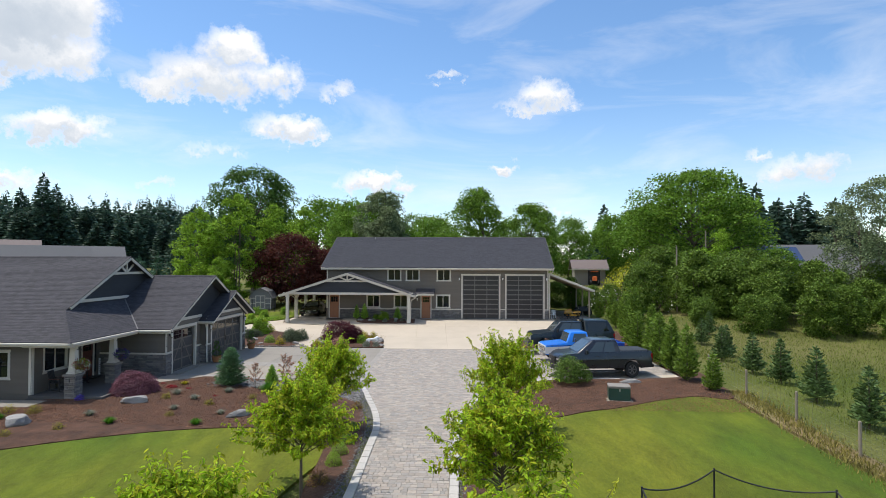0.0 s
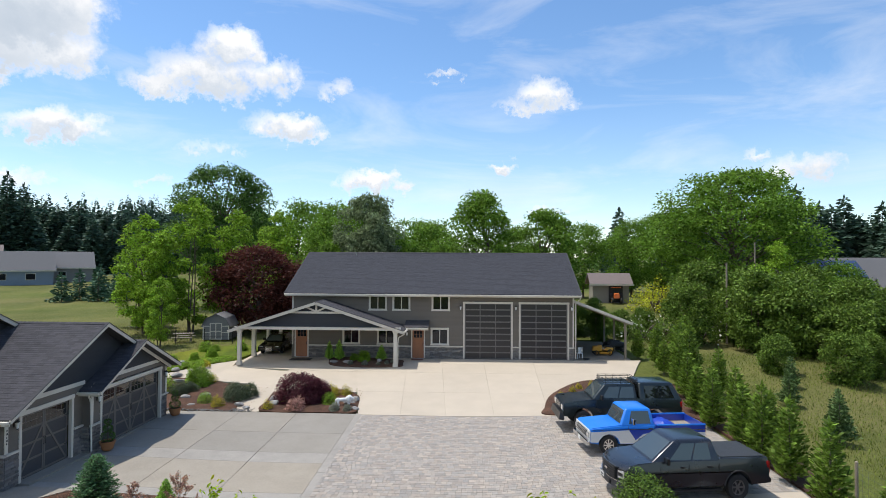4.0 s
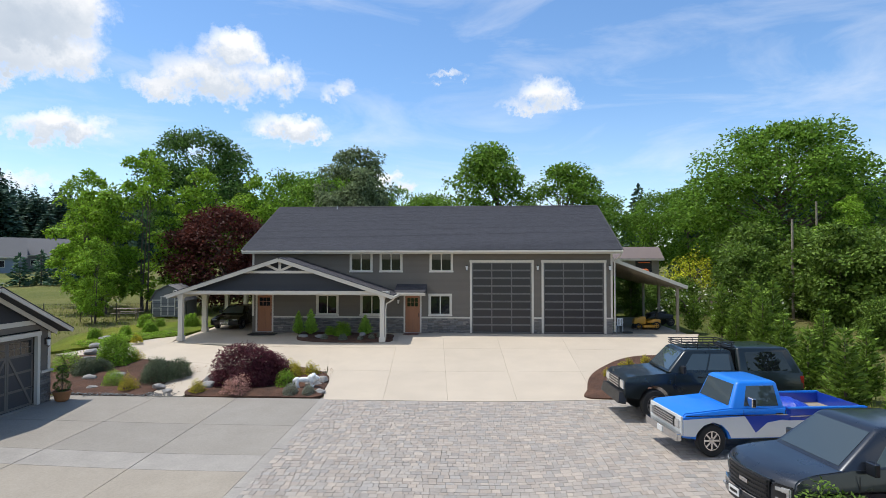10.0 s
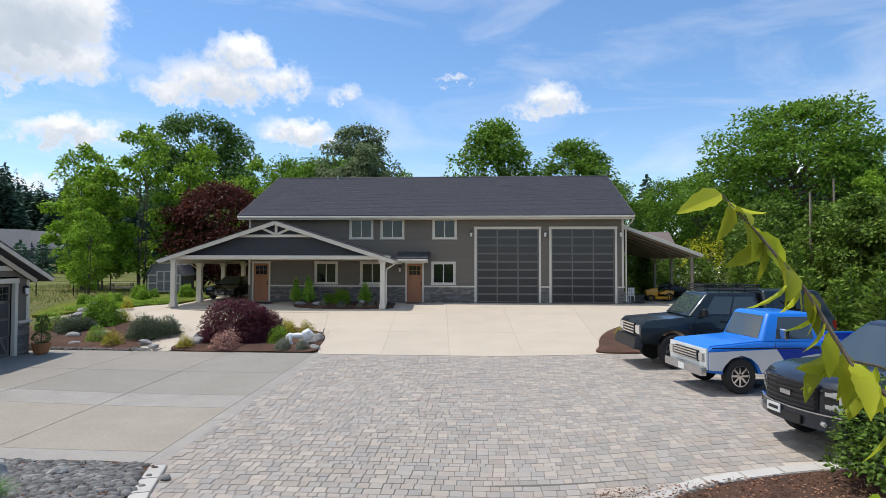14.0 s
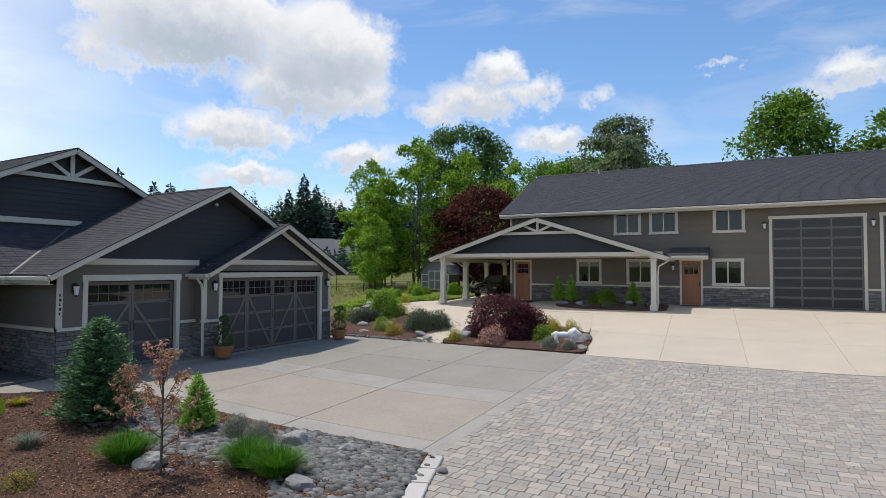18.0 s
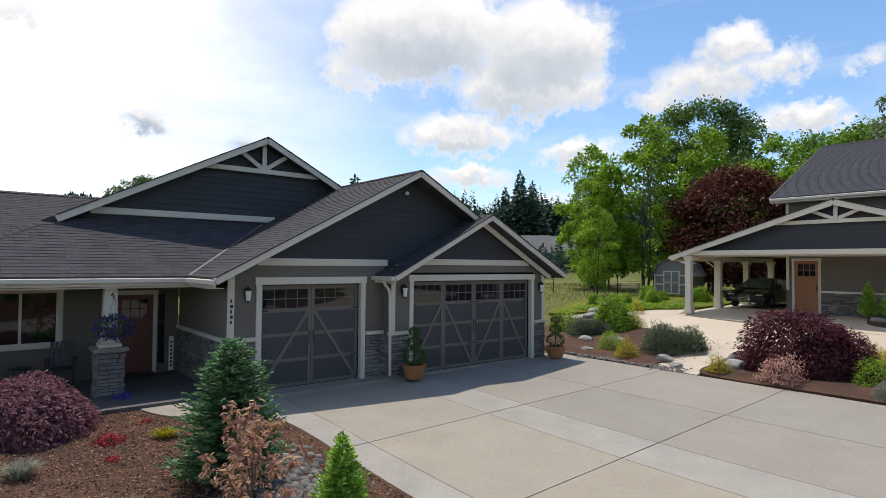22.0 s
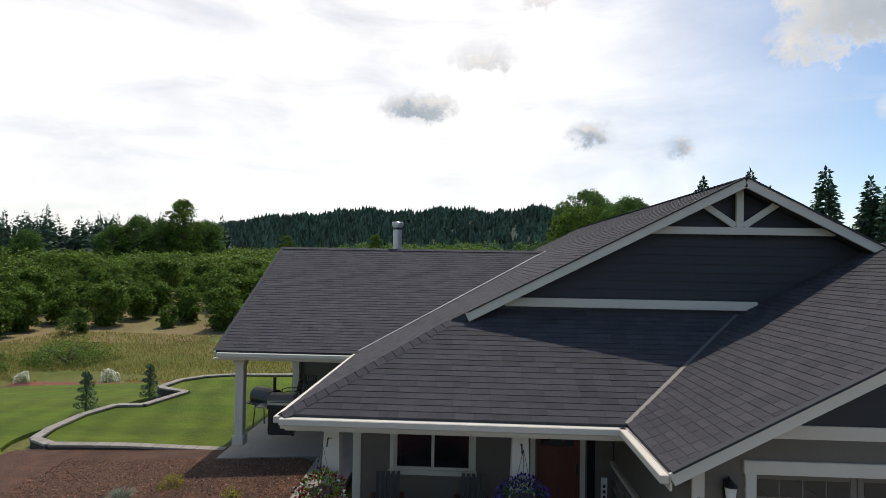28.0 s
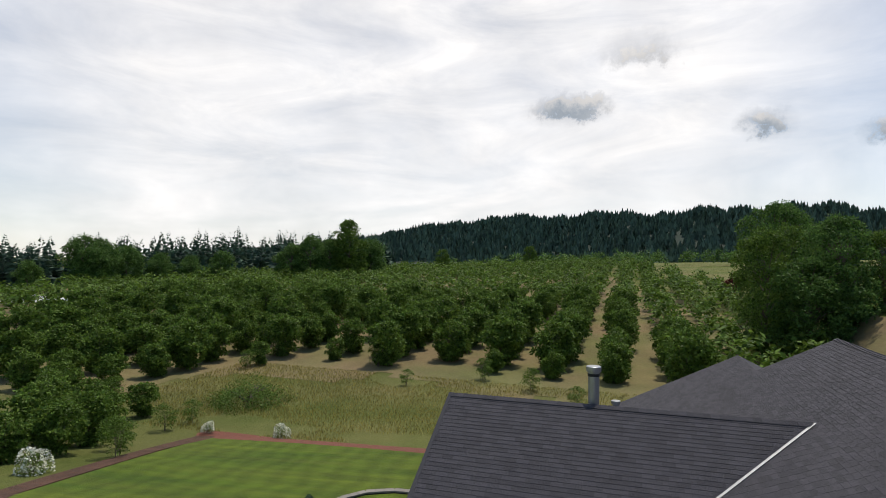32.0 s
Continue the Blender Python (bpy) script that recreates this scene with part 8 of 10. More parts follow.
for x, y, s in ((-15.2, 30.15, 0.95), (-16.1, 30.95, 0.5), (-14.2, 30.05, 0.5), (-12.2, 28.9, 0.5), (-19.8, 22.8, 0.6)):
    put(red_mat, x, y, 0, s, 0.03)
spirea = dome_shrub("shrub", "small yellow-green mound in the bark mulch", L["chartreuse"], 225, 0.6, 0.36, 520, 0.05, 0.5, group="small mounds", up=0.5)
for x, y, s in ((-19.0, 25.25, 1.1), (-20.2, 25.2, 1.0), (-20.9, 24.1, 0.95), (-22.2, 24.4, 0.8), (-21.0, 22.2, 1.2), (-14.3, 28.0, 0.8), (-11.8, 27.4, 0.8), (-18.0, 22.4, 0.8), (-16.4, 23.3, 0.8), (-12.7, 25.4, 0.7), (-10.2, 28.9, 0.8), (-23.0, 22.6, 1.0)):
    put(spirea, x, y, prng.uniform(0, 360), s, 0.03)
blue_spruce = conifer("conifer_tree", "dense blue-green young spruce beside the driveway", L["spruce_fresh"], 226, 2.15, 1.62, 0.03, 36, 20, 0.085, 66, 0.045, twigs=True, droop=-0.05, rise=0.25, power=0.55, ratio=0.32)
put(blue_spruce, -12.45, 31.35, 0, 1.15, sz=1.0)
mini_spruce = conifer("conifer_tree", "small fresh green dwarf spruce", L["fresh"], 227, 1.15, 0.85, 0.03, 30, 15, 0.075, 62, 0.03, "dwarf spruces", droop=-0.05, rise=0.4, power=0.8, ratio=0.4)
put(mini_spruce, -10.35, 32.1, 0, 1.0)
put(mini_spruce, -10.15, 55.1, 40, 0.92, 0.05, sz=1.2)
put(mini_spruce, -9.35, 54.9, 80, 1.05, 0.05, sz=1.3)
put(mini_spruce, -6.1, 54.9, 20, 1.1, 0.05, sz=1.0)
for x, y, s in ((-7.4, 54.7, 0.55), (-8.2, 54.9, 0.36)):
    put(lime_bush, x, y, 0, s, 0.05)
coral_maple = branchy_tree("tree", "slim young maple with coral and bronze leaves", L["coral"], 228, 2.6, 1.5, 15, 4, 12, 0.085, 0.42, 0.45, 0.022, droop=0.35, mat2=L["blush"])
put(coral_maple, -8.9, 30.3, 0, 0.9)
put(coral_maple, -10.9, 31.0, 120, 0.62)
put(ash, -26.6, 60.6, 180, 0.42)
far_spruce = conifer("conifer_tree", "rounded spruce by the neighbours' field", L["spruce"], 230, 6.0, 4.5, 0.1, 16, 9, 0.9, 3, 0.15, "neighbours' spruces", droop=0.05)
for a, d, s in ((33.0, 92, 0.8), (34.5, 90, 0.75), (36, 93, 0.8), (31.5, 96, 0.7), (37.5, 96, 0.75), (39, 94, 0.7), (33.8, 104, 0.9), (35.6, 106, 0.8)):
    x, y = polar(a, d)
    put(far_spruce, x, y, prng.uniform(0, 360), s)

# boulders
for k, (x, y, sx, sy, sz, rz) in enumerate(((-15.3, 27.0, 1.3, 0.7, 0.5, 20), (-9.7, 25.8, 1.15, 0.6, 0.45, 30), (-18.5, 23.7, 1.2, 0.8, 0.75, 40), (-8.05, 32.5, 0.75, 0.5, 0.4, 0), (-9.35, 30.45, 0.6, 0.5, 0.35, 60), (-6.6, 31.0, 0.5, 0.4, 0.3, 10), (9.75, 31.75, 1.25, 0.6, 0.32, -10), (-11.0, 45.4, 0.75, 0.55, 0.45, 0), (-11.35, 46.2, 0.7, 0.6, 0.45, 50), (-6.7, 45.9, 0.9, 0.6, 0.5, 20), (-6.35, 46.4, 0.6, 0.5, 0.4, 80), (-6.1, 45.0, 0.5, 0.4, 0.25, 0), (-13.1, 45.2, 0.6, 0.4, 0.3, 0), (-15.8, 46.6, 0.7, 0.5, 0.35, 30), (-16.9, 46.3, 0.8, 0.4, 0.3, 0), (-18.9, 49.2, 0.9, 0.5, 0.35, 20), (-19.6, 50.4, 0.9, 0.5, 0.4, 60), (-20.4, 51.8, 0.8, 0.5, 0.35, 70), (-21.0, 53.4, 0.9, 0.6, 0.35, 80), (-9.6, 54.2, 0.6, 0.4, 0.35, 0), (-8.55, 54.1, 0.8, 0.45, 0.3, 10), (-6.2, 54.5, 0.45, 0.4, 0.35, 0), (-7.0, 32.6, 0.4, 0.3, 0.25, 0), (-15.9, 45.0, 0.5, 0.4, 0.25, 0), (-12.5, 44.8, 0.45, 0.3, 0.2, 0))):
    boulder(k + 3, sx, sy, sz, (x, y, 0.03), rz)


def scatter_stones(name, label, spots, lo, hi, seed, mat):
    """River stones, joined: low rounded lumps."""
    r = random.Random(seed)
    V, F = [], []
    for x, y in spots:
        s = r.uniform(lo, hi)
        a = r.uniform(0, 6.28)
        z = land(x, y) + 0.03
        n = len(V)
        for k in range(6):
            an = a + k * 1.0472
            V.append((x + math.cos(an) * s * r.uniform(0.8, 1.1), y + math.sin(an) * s * 0.7 * r.uniform(0.8, 1.1), z))
        for k in range(6):
            an = a + k * 1.0472
            V.append((x + math.cos(an) * s * 0.78, y + math.sin(an) * s * 0.55, z + s * 0.5))
        V.append((x, y, z + s * 0.68))
        for k in range(6):
            j = (k + 1) % 6
            F += [(n + k, n + j, n + 6 + j, n + 6 + k), (n + 6 + k, n + 6 + j, n + 12)]
    return tagged(raw(name, V, F, mat, smooth=True), label, "gravel", kind="stuff")


gr = random.Random(31)
S1 = []
for k in range(3200):
    t = gr.random()
    x, y = lerp(-13.2, -5.9, t) + gr.gauss(0, 0.3), lerp(31.6, 32.3, t) + 0.3 * math.sin(t * 9) + gr.gauss(0, 0.42)
    if y < 33.2 and not (-10.8 < x < -9.8 and y < 30.9):
        S1.append((x, y))
for k in range(4200):
    x, y = gr.uniform(-8.9, -4.7), gr.uniform(28.2, 33.2)
    a, b = drive_edges(y)
    if x < a - 0.05 and y > 32.3 - (x + 8.6) * 0.95:
        S1.append((x, y))
scatter_stones("river_stones", "dry creek bed of grey and tan river stones", S1, 0.035, 0.115, 6, M["gravel"])
S2 = []
for k in range(6500):
    y = gr.uniform(12, 32.4)
    a, b = drive_edges(y)
    S2.append((a - gr.uniform(0.02, 0.65), y) if gr.random() < 0.6 else (b + gr.uniform(0.02, 0.42), y))
scatter_stones("edge_gravel", "grey gravel strip along the drive kerbs", S2, 0.018, 0.04, 7, M["gravel"])
S3 = [(gr.uniform(-17.2, -12.0), 44.42 + gr.gauss(0, 0.12)) for _ in range(500)] + [(gr.uniform(-18.6, -16.4), gr.uniform(44.2, 46.5)) for _ in range(350)]
scatter_stones("bed_stones", "small stones at the edge of the bed", S3, 0.02, 0.05, 8, M["gravel"])

# bark chips lying loose on the near mulch
cr = np.random.RandomState(12)
chips = []
for (x0, x1, y0, y1, n) in ((-20, -5.5, 24.0, 33.15, 56000), (-25, -18.5, 18.5, 26.5, 18000), (-10.4, -6.2, 44.6, 48.2, 1500), (-16.4, -12.4, 44.7, 48.4, 1300), (2, 14, 26.2, 32.3, 26000), (-5.0, -3.6, 17, 26, 900)):
    xs, ys = cr.uniform(x0, x1, n), cr.uniform(y0, y1, n)
    keep = [i for i in range(n) if not (xs[i] > -18.8 and ys[i] > 31.0 + max(0.0, xs[i] + 16.6) * 1.1 and xs[i] < -14.6) and not (xs[i] < -19.2 and ys[i] > 25.8 + 0.0) and (x0 != -20 or ys[i] > 24.2 + max(0, (-9.5 - xs[i])) * -0.4)]
    z = np.array([land(xs[i], ys[i]) for i in keep]) + 0.07
    chips.append(np.stack([xs[keep], ys[keep], z], 1))
chips = np.concatenate(chips)
cd = cr.normal(size=chips.shape)
cd[:, 2] *= 0.25
part("bark_chips", quad_mesh("bark_chips", leaves(cr, chips, cd, np.full(len(chips), 0.046), 0.5, 0.2), L["mulch_chip"]), None, kind="stuff")
tagged(bpy.data.objects["bark_chips"], "loose reddish bark chips over the beds", "mulch")

# tall dry grass in the meadow and along the fence
def grass_field(name, label, spots, mat, height, seed, category="grass"):
    rs = np.random.RandomState(seed)
    C = np.array([(x, y, land(x, y) - 0.05) for x, y in spots])
    D = np.stack([rs.normal(size=len(C)) * 0.35, rs.normal(size=len(C)) * 0.35, np.ones(len(C))], 1)
    ob = part(name, quad_mesh(name, leaves(rs, C, D, np.full(len(C), height), 0.16, 0.3), mat), None, kind="stuff")
    return tagged(ob, label, category)


fr = random.Random(9)
sp = []
for _ in range(42000):
    x, y = fr.uniform(-84, -54.6), fr.uniform(-26, 34)
    if noise.noise(Vector((x * 0.08, y * 0.08, 4))) > -0.25:
        sp.append((x, y))
grass_field("meadow_grass", "tall seeding meadow grass, green turning straw", sp, L["straw"], 0.34, 14)
grass_field("fence_grass", "dry grass along the wire fence", [(14.75 + 0.13 * max(0, 21 - y_) + fr.gauss(0, 0.4), y_) for y_ in [fr.uniform(9, 30.2) for _ in range(6500)]], L["straw"], 0.22, 15)
grass_field("rough_grass", "rough green grass beyond the fence", [(fr.uniform(17, 40), fr.uniform(22, 60)) for _ in range(30000)] + [(fr.uniform(14.5, 19), fr.uniform(40, 66)) for _ in range(3500)] + [(fr.uniform(-40, -20), fr.uniform(50, 75)) for _ in range(7000)], L["meadow_blade"], 0.2, 16)
LAWN_SPOTS = []
while len(LAWN_SPOTS) < 52000:
    if fr.random() < 0.5:
        x, y = fr.uniform(-24, -5.2), fr.uniform(9, 23.6)
        ok = y < 16.0 + (x + 24) * 0.40
    else:
        x, y = fr.uniform(2.4, 15.5), fr.uniform(9, 28)
        ok = y < 23.0 + min(x - 2.4, 5) * 0.9 and x < 17.6 - 0.27 * (y - 15)
    if ok:
        LAWN_SPOTS.append((x, y))
grass_field("lawn_blades", "short mown grass blades of the lawns", LAWN_SPOTS, L["lawn_blade"], 0.075, 17)

# ---- vehicles ----
def paint(name, col, metal=0.3, rough=0.3):
    return material(name, col, rough, metal, vary=0.05, scale=2, bump=0, coat=0.6)


PAINT = {"black": paint("paint_black_green", (0.010, 0.016, 0.017)), "blue": paint("paint_sky_blue", (0.005, 0.17, 0.66), 0.0, 0.42), "navy": paint("paint_deep_blue", (0.010, 0.045, 0.36), 0.0, 0.35),
         "white": paint("paint_white", (0.66, 0.67, 0.66), 0.0, 0.35), "grey": paint("paint_graphite", (0.020, 0.024, 0.032), 0.35, 0.30), "sedan": paint("paint_black", (0.008, 0.008, 0.010), 0.2, 0.25)}
LAMP = material("headlamp_lens", (0.55, 0.56, 0.56), 0.1, 0.6, vary=0.05, bump=0, coat=1.0)
TAIL = material("tail_lens", (0.30, 0.012, 0.012), 0.2, vary=0.05, bump=0, coat=0.8)
VINYL = material("tonneau_vinyl", (0.03, 0.032, 0.035), 0.6, vary=0.15, scale=2, bump=0.2, bump_scale=90)
TARP = material("blue_tarp", (0.012, 0.05, 0.42), 0.4, vary=0.25, scale=3, bump=0.6, bump_scale=9, dist=0.05)


def wheel(parent, x, y, r, w, side, rim_mat, spokes=6):
    """A wheel with tyre, rim and spokes; side: -1 or 1, the way its face looks along y."""
    rot = Matrix.Translation((x, y, r)) @ Matrix.Rotation(radians(-90 * side), 4, "X")
    t = turned([(r * 0.60, -w / 2), (r * 0.9, -w / 2), (r, -w * 0.36), (r, w * 0.36), (r * 0.93, w / 2), (r * 0.62, w / 2 * 0.96), (r * 0.60, w * 0.2)], 28)
    bmesh.ops.transform(t, matrix=rot, verts=t.verts[:])
    tyre = part("tyre", t, M["rubber"], parent, smooth=False)
    q = turned([(r * 0.61, w * 0.06), (r * 0.61, w * 0.40), (r * 0.55, w * 0.40), (r * 0.53, w * 0.16), (r * 0.16, w * 0.20), (r * 0.15, w * 0.34), (r * 0.03, w * 0.36)], 24)
    for k in range(spokes):
        a = 2 * math.pi * k / spokes
        add_box(q, r * 0.12, r * 0.56, -r * 0.06, r * 0.06, w * 0.2, w * 0.33, Matrix.Rotation(a, 4, "Z"))
    bmesh.ops.transform(q, matrix=rot, verts=q.verts[:])
    part("rim", q, rim_mat, tyre)


def arch_outline(L, zb, wheels, ra, front, rear):
    """The underside of a body from nose to tail, with wheel arches."""
    pts = [(front, zb + 0.05)]
    for wx, wz in wheels:
        k = math.sqrt(max(ra * ra - (zb - wz) ** 2, 0.01))
        pts.append((wx - k, zb))
        for i in range(1, 8):
            a = math.pi - i * math.pi / 8
            pts.append((wx + ra * math.cos(a), max(wz + ra * math.sin(a), zb)))
        pts.append((wx + k, zb))
    pts.append((rear, zb + 0.05))
    return pts


def shell(poly, w0, w1, zmid, bevel=0.05):
    """A side outline swept across the car, drawn in above zmid from half width w0 to w1."""
    bm = prism(poly, "y", -w0, w0)
    top = max(q[1] for q in poly)
    bmesh.ops.bisect_plane(bm, geom=bm.verts[:] + bm.edges[:] + bm.faces[:], plane_co=(0, 0, zmid), plane_no=(0, 0, 1))
    for v in bm.verts:
        if v.co.z > zmid:
            k = (v.co.z - zmid) / (top - zmid)
            v.co.y *= lerp(1.0, w1 / w0, k)
    sharp = [e for e in bm.edges if abs(e.verts[0].co.y - e.verts[1].co.y) < 0.08]
    bmesh.ops.bevel(bm, geom=sharp, offset=bevel, segments=3, affect="EDGES", clamp_overlap=True)
    return bm


def bow(bm, pull=0.3, reach=0.9, w=0.99):
    """Rounds a nose in plan: the corners lie further back than the middle."""
    for c in (-0.75, -0.5, -0.25, 0.0, 0.25, 0.5, 0.75):
        bmesh.ops.bisect_plane(bm, geom=bm.verts[:] + bm.edges[:] + bm.faces[:], plane_co=(0, c * w, 0), plane_no=(0, 1, 0))
    for v in bm.verts:
        if v.co.x < reach:
            v.co.x += pull * (abs(v.co.y) / w) ** 2.4 * (1 - max(v.co.x, 0.0) / reach)
    return bm


def cabin(parent, lo, hi, z0, z1, w0, w1, mat, splits, name="cab", glass="car_glass"):
    """The glasshouse: a tapered shell with windscreen, rear and side panes. lo, hi: front and rear x at belt and roof."""
    bm = bmesh.new()
    rings = []
    for t, inset in ((0.0, 0.0), (0.90, 0.0), (0.95, 0.02), (0.985, 0.06), (1.0, 0.13), (1.015, 0.3)):
        k = min(t, 1.0)
        x0, x1, w = lerp(*lo, k) + inset, lerp(*hi, k) - inset, lerp(w0, w1, k) - inset
        r = 0.10
        ring = []
        for cx, cy, a0 in ((x1 - r, w - r, 0), (x0 + r, w - r, 90), (x0 + r, -w + r, 180), (x1 - r, -w + r, 270)):
            for q in range(5):
                a = radians(a0 + 22.5 * q)
                ring.append(bm.verts.new((cx + r * math.cos(a), cy + r * math.sin(a), lerp(z0, z1, t))))
        rings.append(ring)
    for lower, upper in zip(rings, rings[1:]):
        for i in range(20):
            bm.faces.new((lower[i], lower[(i + 1) % 20], upper[(i + 1) % 20], upper[i]))
    bm.faces.new(rings[-1])
    bmesh.ops.recalc_face_normals(bm, faces=bm.faces[:])
    c = part(name, bm, mat, parent, smooth=True)

    def pane(quad, u0, u1, v0, v1, label, flip):
        a, b, cc, d = (Vector(q) for q in quad)
        n = (b - a).cross(d - a).normalized() * (-1 if flip else 1)
        P = lambda u, v: a.lerp(b, u).lerp(d.lerp(cc, u), v) + n * 0.008
        pb = bmesh.new()
        vs = [pb.verts.new(P(u, v)) for u, v in ((u0, v0), (u1, v0), (u1, v1), (u0, v1))]
        bk = [pb.verts.new(v.co - n * 0.03) for v in vs]
        pb.faces.new(vs)
        for i in range(4):
            pb.faces.new((vs[i], bk[i], bk[(i + 1) % 4], vs[(i + 1) % 4]))
        bmesh.ops.recalc_face_normals(pb, faces=pb.faces[:])
        part(label, pb, M[glass], c)

    f = lambda v: v.to_tuple() if hasattr(v, "to_tuple") else v
    b0, b1, b2, b3 = (lo[0], -w0, z0), (hi[0], -w0, z0), (hi[0], w0, z0), (lo[0], w0, z0)
    t0, t1, t2, t3 = (lo[1], -w1, z1), (hi[1], -w1, z1), (hi[1], w1, z1), (lo[1], w1, z1)
    pane((b3, b0, t0, t3), 0.07, 0.93, 0.08, 0.86, "windscreen", False)
    pane((b1, b2, t2, t1), 0.10, 0.90, 0.15, 0.82, "rear_window", False)
    for u0, u1 in splits:
        pane((b0, b1, t1, t0), u0, u1, 0.08, 0.83, "side_window", False)
        pane((b3, b2, t2, t3), u0, u1, 0.08, 0.83, "side_window", True)
    return c


def lamp_pod(parent, x, y, z, w, h, mat, name="headlight", d=0.06):
    part(name, box(x - d, x + d, y - w / 2, y + w / 2, z - h / 2, z + h / 2, 0.02), mat, parent)


def mirror(parent, x, w, z, mat):
    for s in (-1, 1):
        part("mirror", boxes([(x - 0.06, x + 0.06, min(s * w, s * (w + 0.22)), max(s * w, s * (w + 0.22)), z, z + 0.22)], 0.02), mat, parent)


def seams(parent, xs, w, z0, z1, handles=()):
    for x in xs:
        for s in (-1, 1):
            part("door_seam", box(x - 0.006, x + 0.006, s * w - 0.004, s * w + 0.004, z0, z1), M["black"], parent)
    for x in handles:
        for s in (-1, 1):
            part("door_handle", box(x - 0.09, x + 0.09, s * w - 0.015, s * w + 0.025, z1 - 0.12, z1 - 0.08, 0.008), M["black"], parent)


def grille(parent, x, w, z0, z1, bars, mat, back=M["black"], pull=0.0):
    g = part("grille", bow(box(x - 0.01, x + 0.05, -w, w, z0, z1, 0.015), pull), back, parent)
    for k in range(bars):
        z = lerp(z0, z1, (k + 0.5) / bars)
        part("grille_bar", bow(box(x - 0.035, x + 0.0, -w + 0.02, w - 0.02, z - 0.018, z + 0.018, 0.006), pull), mat, g)


def set_down(t, x, y, rz, sx, sz):
    """Parks a vehicle by its nose, long and high as it is."""
    t.matrix_basis = pose(x, y, land(x + 2.5, y) + 0.01, 0, 0, rz) @ Matrix.Diagonal((sx, 1.05, sz, 1))


# graphite crew-cab pickup with tonneau cover
g = thing("pickup_truck", "graphite grey crew-cab pickup with black tonneau cover, parked", "truck")
set_down(g, 5.72, 33.45, 8, 0.96, 1.10)
WL = ((1.0, 0.42), (4.65, 0.42))
top = [(5.88, 0.55), (5.90, 1.22), (5.86, 1.36), (4.0, 1.36), (3.9, 1.32), (1.55, 1.32), (1.35, 1.29), (0.75, 1.25), (0.28, 1.19), (0.10, 1.12), (0.02, 1.02), (0.0, 0.62)]
part("body", bow(shell(arch_outline(5.9, 0.50, WL, 0.52, 0.02, 5.86) + top, 0.99, 0.90, 0.95, 0.06), 0.30), PAINT["grey"], g, smooth=True)
cabin(g, (1.30, 2.30), (4.02, 3.75), 1.28, 1.95, 0.90, 0.73, PAINT["grey"], ((0.24, 0.55), (0.58, 0.86)))
part("tonneau_cover", box(4.05, 5.80, -0.82, 0.82, 1.345, 1.385, 0.015), VINYL, g)
grille(g, -0.02, 0.58, 0.68, 1.07, 5, M["black"], pull=0.30)
part("grille_surround", bow(box(-0.03, 0.03, -0.62, 0.62, 1.05, 1.10, 0.012), 0.30), PAINT["grey"], g)
part("badge", box(-0.065, -0.05, -0.13, 0.13, 0.84, 0.92, 0.02), M["chrome"], g)
part("number_plate", box(-0.125, -0.106, 0.06, 0.38, 0.53, 0.67), PAINT["white"], g, "pale plate with dark bars")
part("plate_bars", box(-0.129, -0.125, 0.10, 0.34, 0.575, 0.625), M["black"], g)
part("chrome_strip", bow(box(-0.085, -0.06, -0.94, 0.94, 0.668, 0.688), 0.30), M["chrome"], g)
part("bumper", bow(shell([(-0.10, 0.45), (0.12, 0.42), (0.16, 0.68), (-0.08, 0.68)], 0.98, 0.94, 0.5, 0.03), 0.30), PAINT["grey"], g)
part("air_intake", box(-0.105, -0.06, -0.40, 0.40, 0.47, 0.60, 0.01), M["black"], g)
part("rear_bumper", box(5.86, 6.02, -0.92, 0.92, 0.52, 0.70, 0.03), M["black"], g)
for s in (-1, 1):
    part("lamp_housing", bow(box(-0.012, 0.10, min(s * 0.64, s * 0.95), max(s * 0.64, s * 0.95), 0.74, 1.06, 0.02), 0.30), M["black"], g)
    for z in (0.80, 0.98):
        part("headlight", bow(box(-0.026, 0.05, min(s * 0.68, s * 0.90), max(s * 0.68, s * 0.90), z - 0.045, z + 0.045, 0.015), 0.30), LAMP, g)
    part("lamp_bracket", bow(box(-0.030, 0.05, min(s * 0.87, s * 0.93), max(s * 0.87, s * 0.93), 0.77, 1.03, 0.01), 0.30), LAMP, g)
    lamp_pod(g, 5.86, s * 0.90, 1.05, 0.14, 0.40, TAIL, "tail_light")
    lamp_pod(g, 0.04, s * 0.74, 0.55, 0.12, 0.07, LAMP, "fog_light", 0.03)
    for wx, wz in WL:
        wheel(g, wx, s * 0.86, 0.42, 0.28, s, M["alu"], 6)
    part("running_board", box(1.6, 4.0, min(s * 0.88, s * 1.04), max(s * 0.88, s * 1.04), 0.36, 0.42, 0.01), M["black"], g)
    part("arch_trim", tube([(4.65 + 0.55 * math.cos(a), s * 0.985, 0.42 + 0.55 * math.sin(a)) for a in np.linspace(0.15, 2.99, 10)], 0.03, 5), M["black"], g)
mirror(g, 1.85, 0.92, 1.25, PAINT["grey"])
seams(g, (1.62, 2.72, 3.9), 0.985, 0.55, 1.22, (2.5, 3.55))

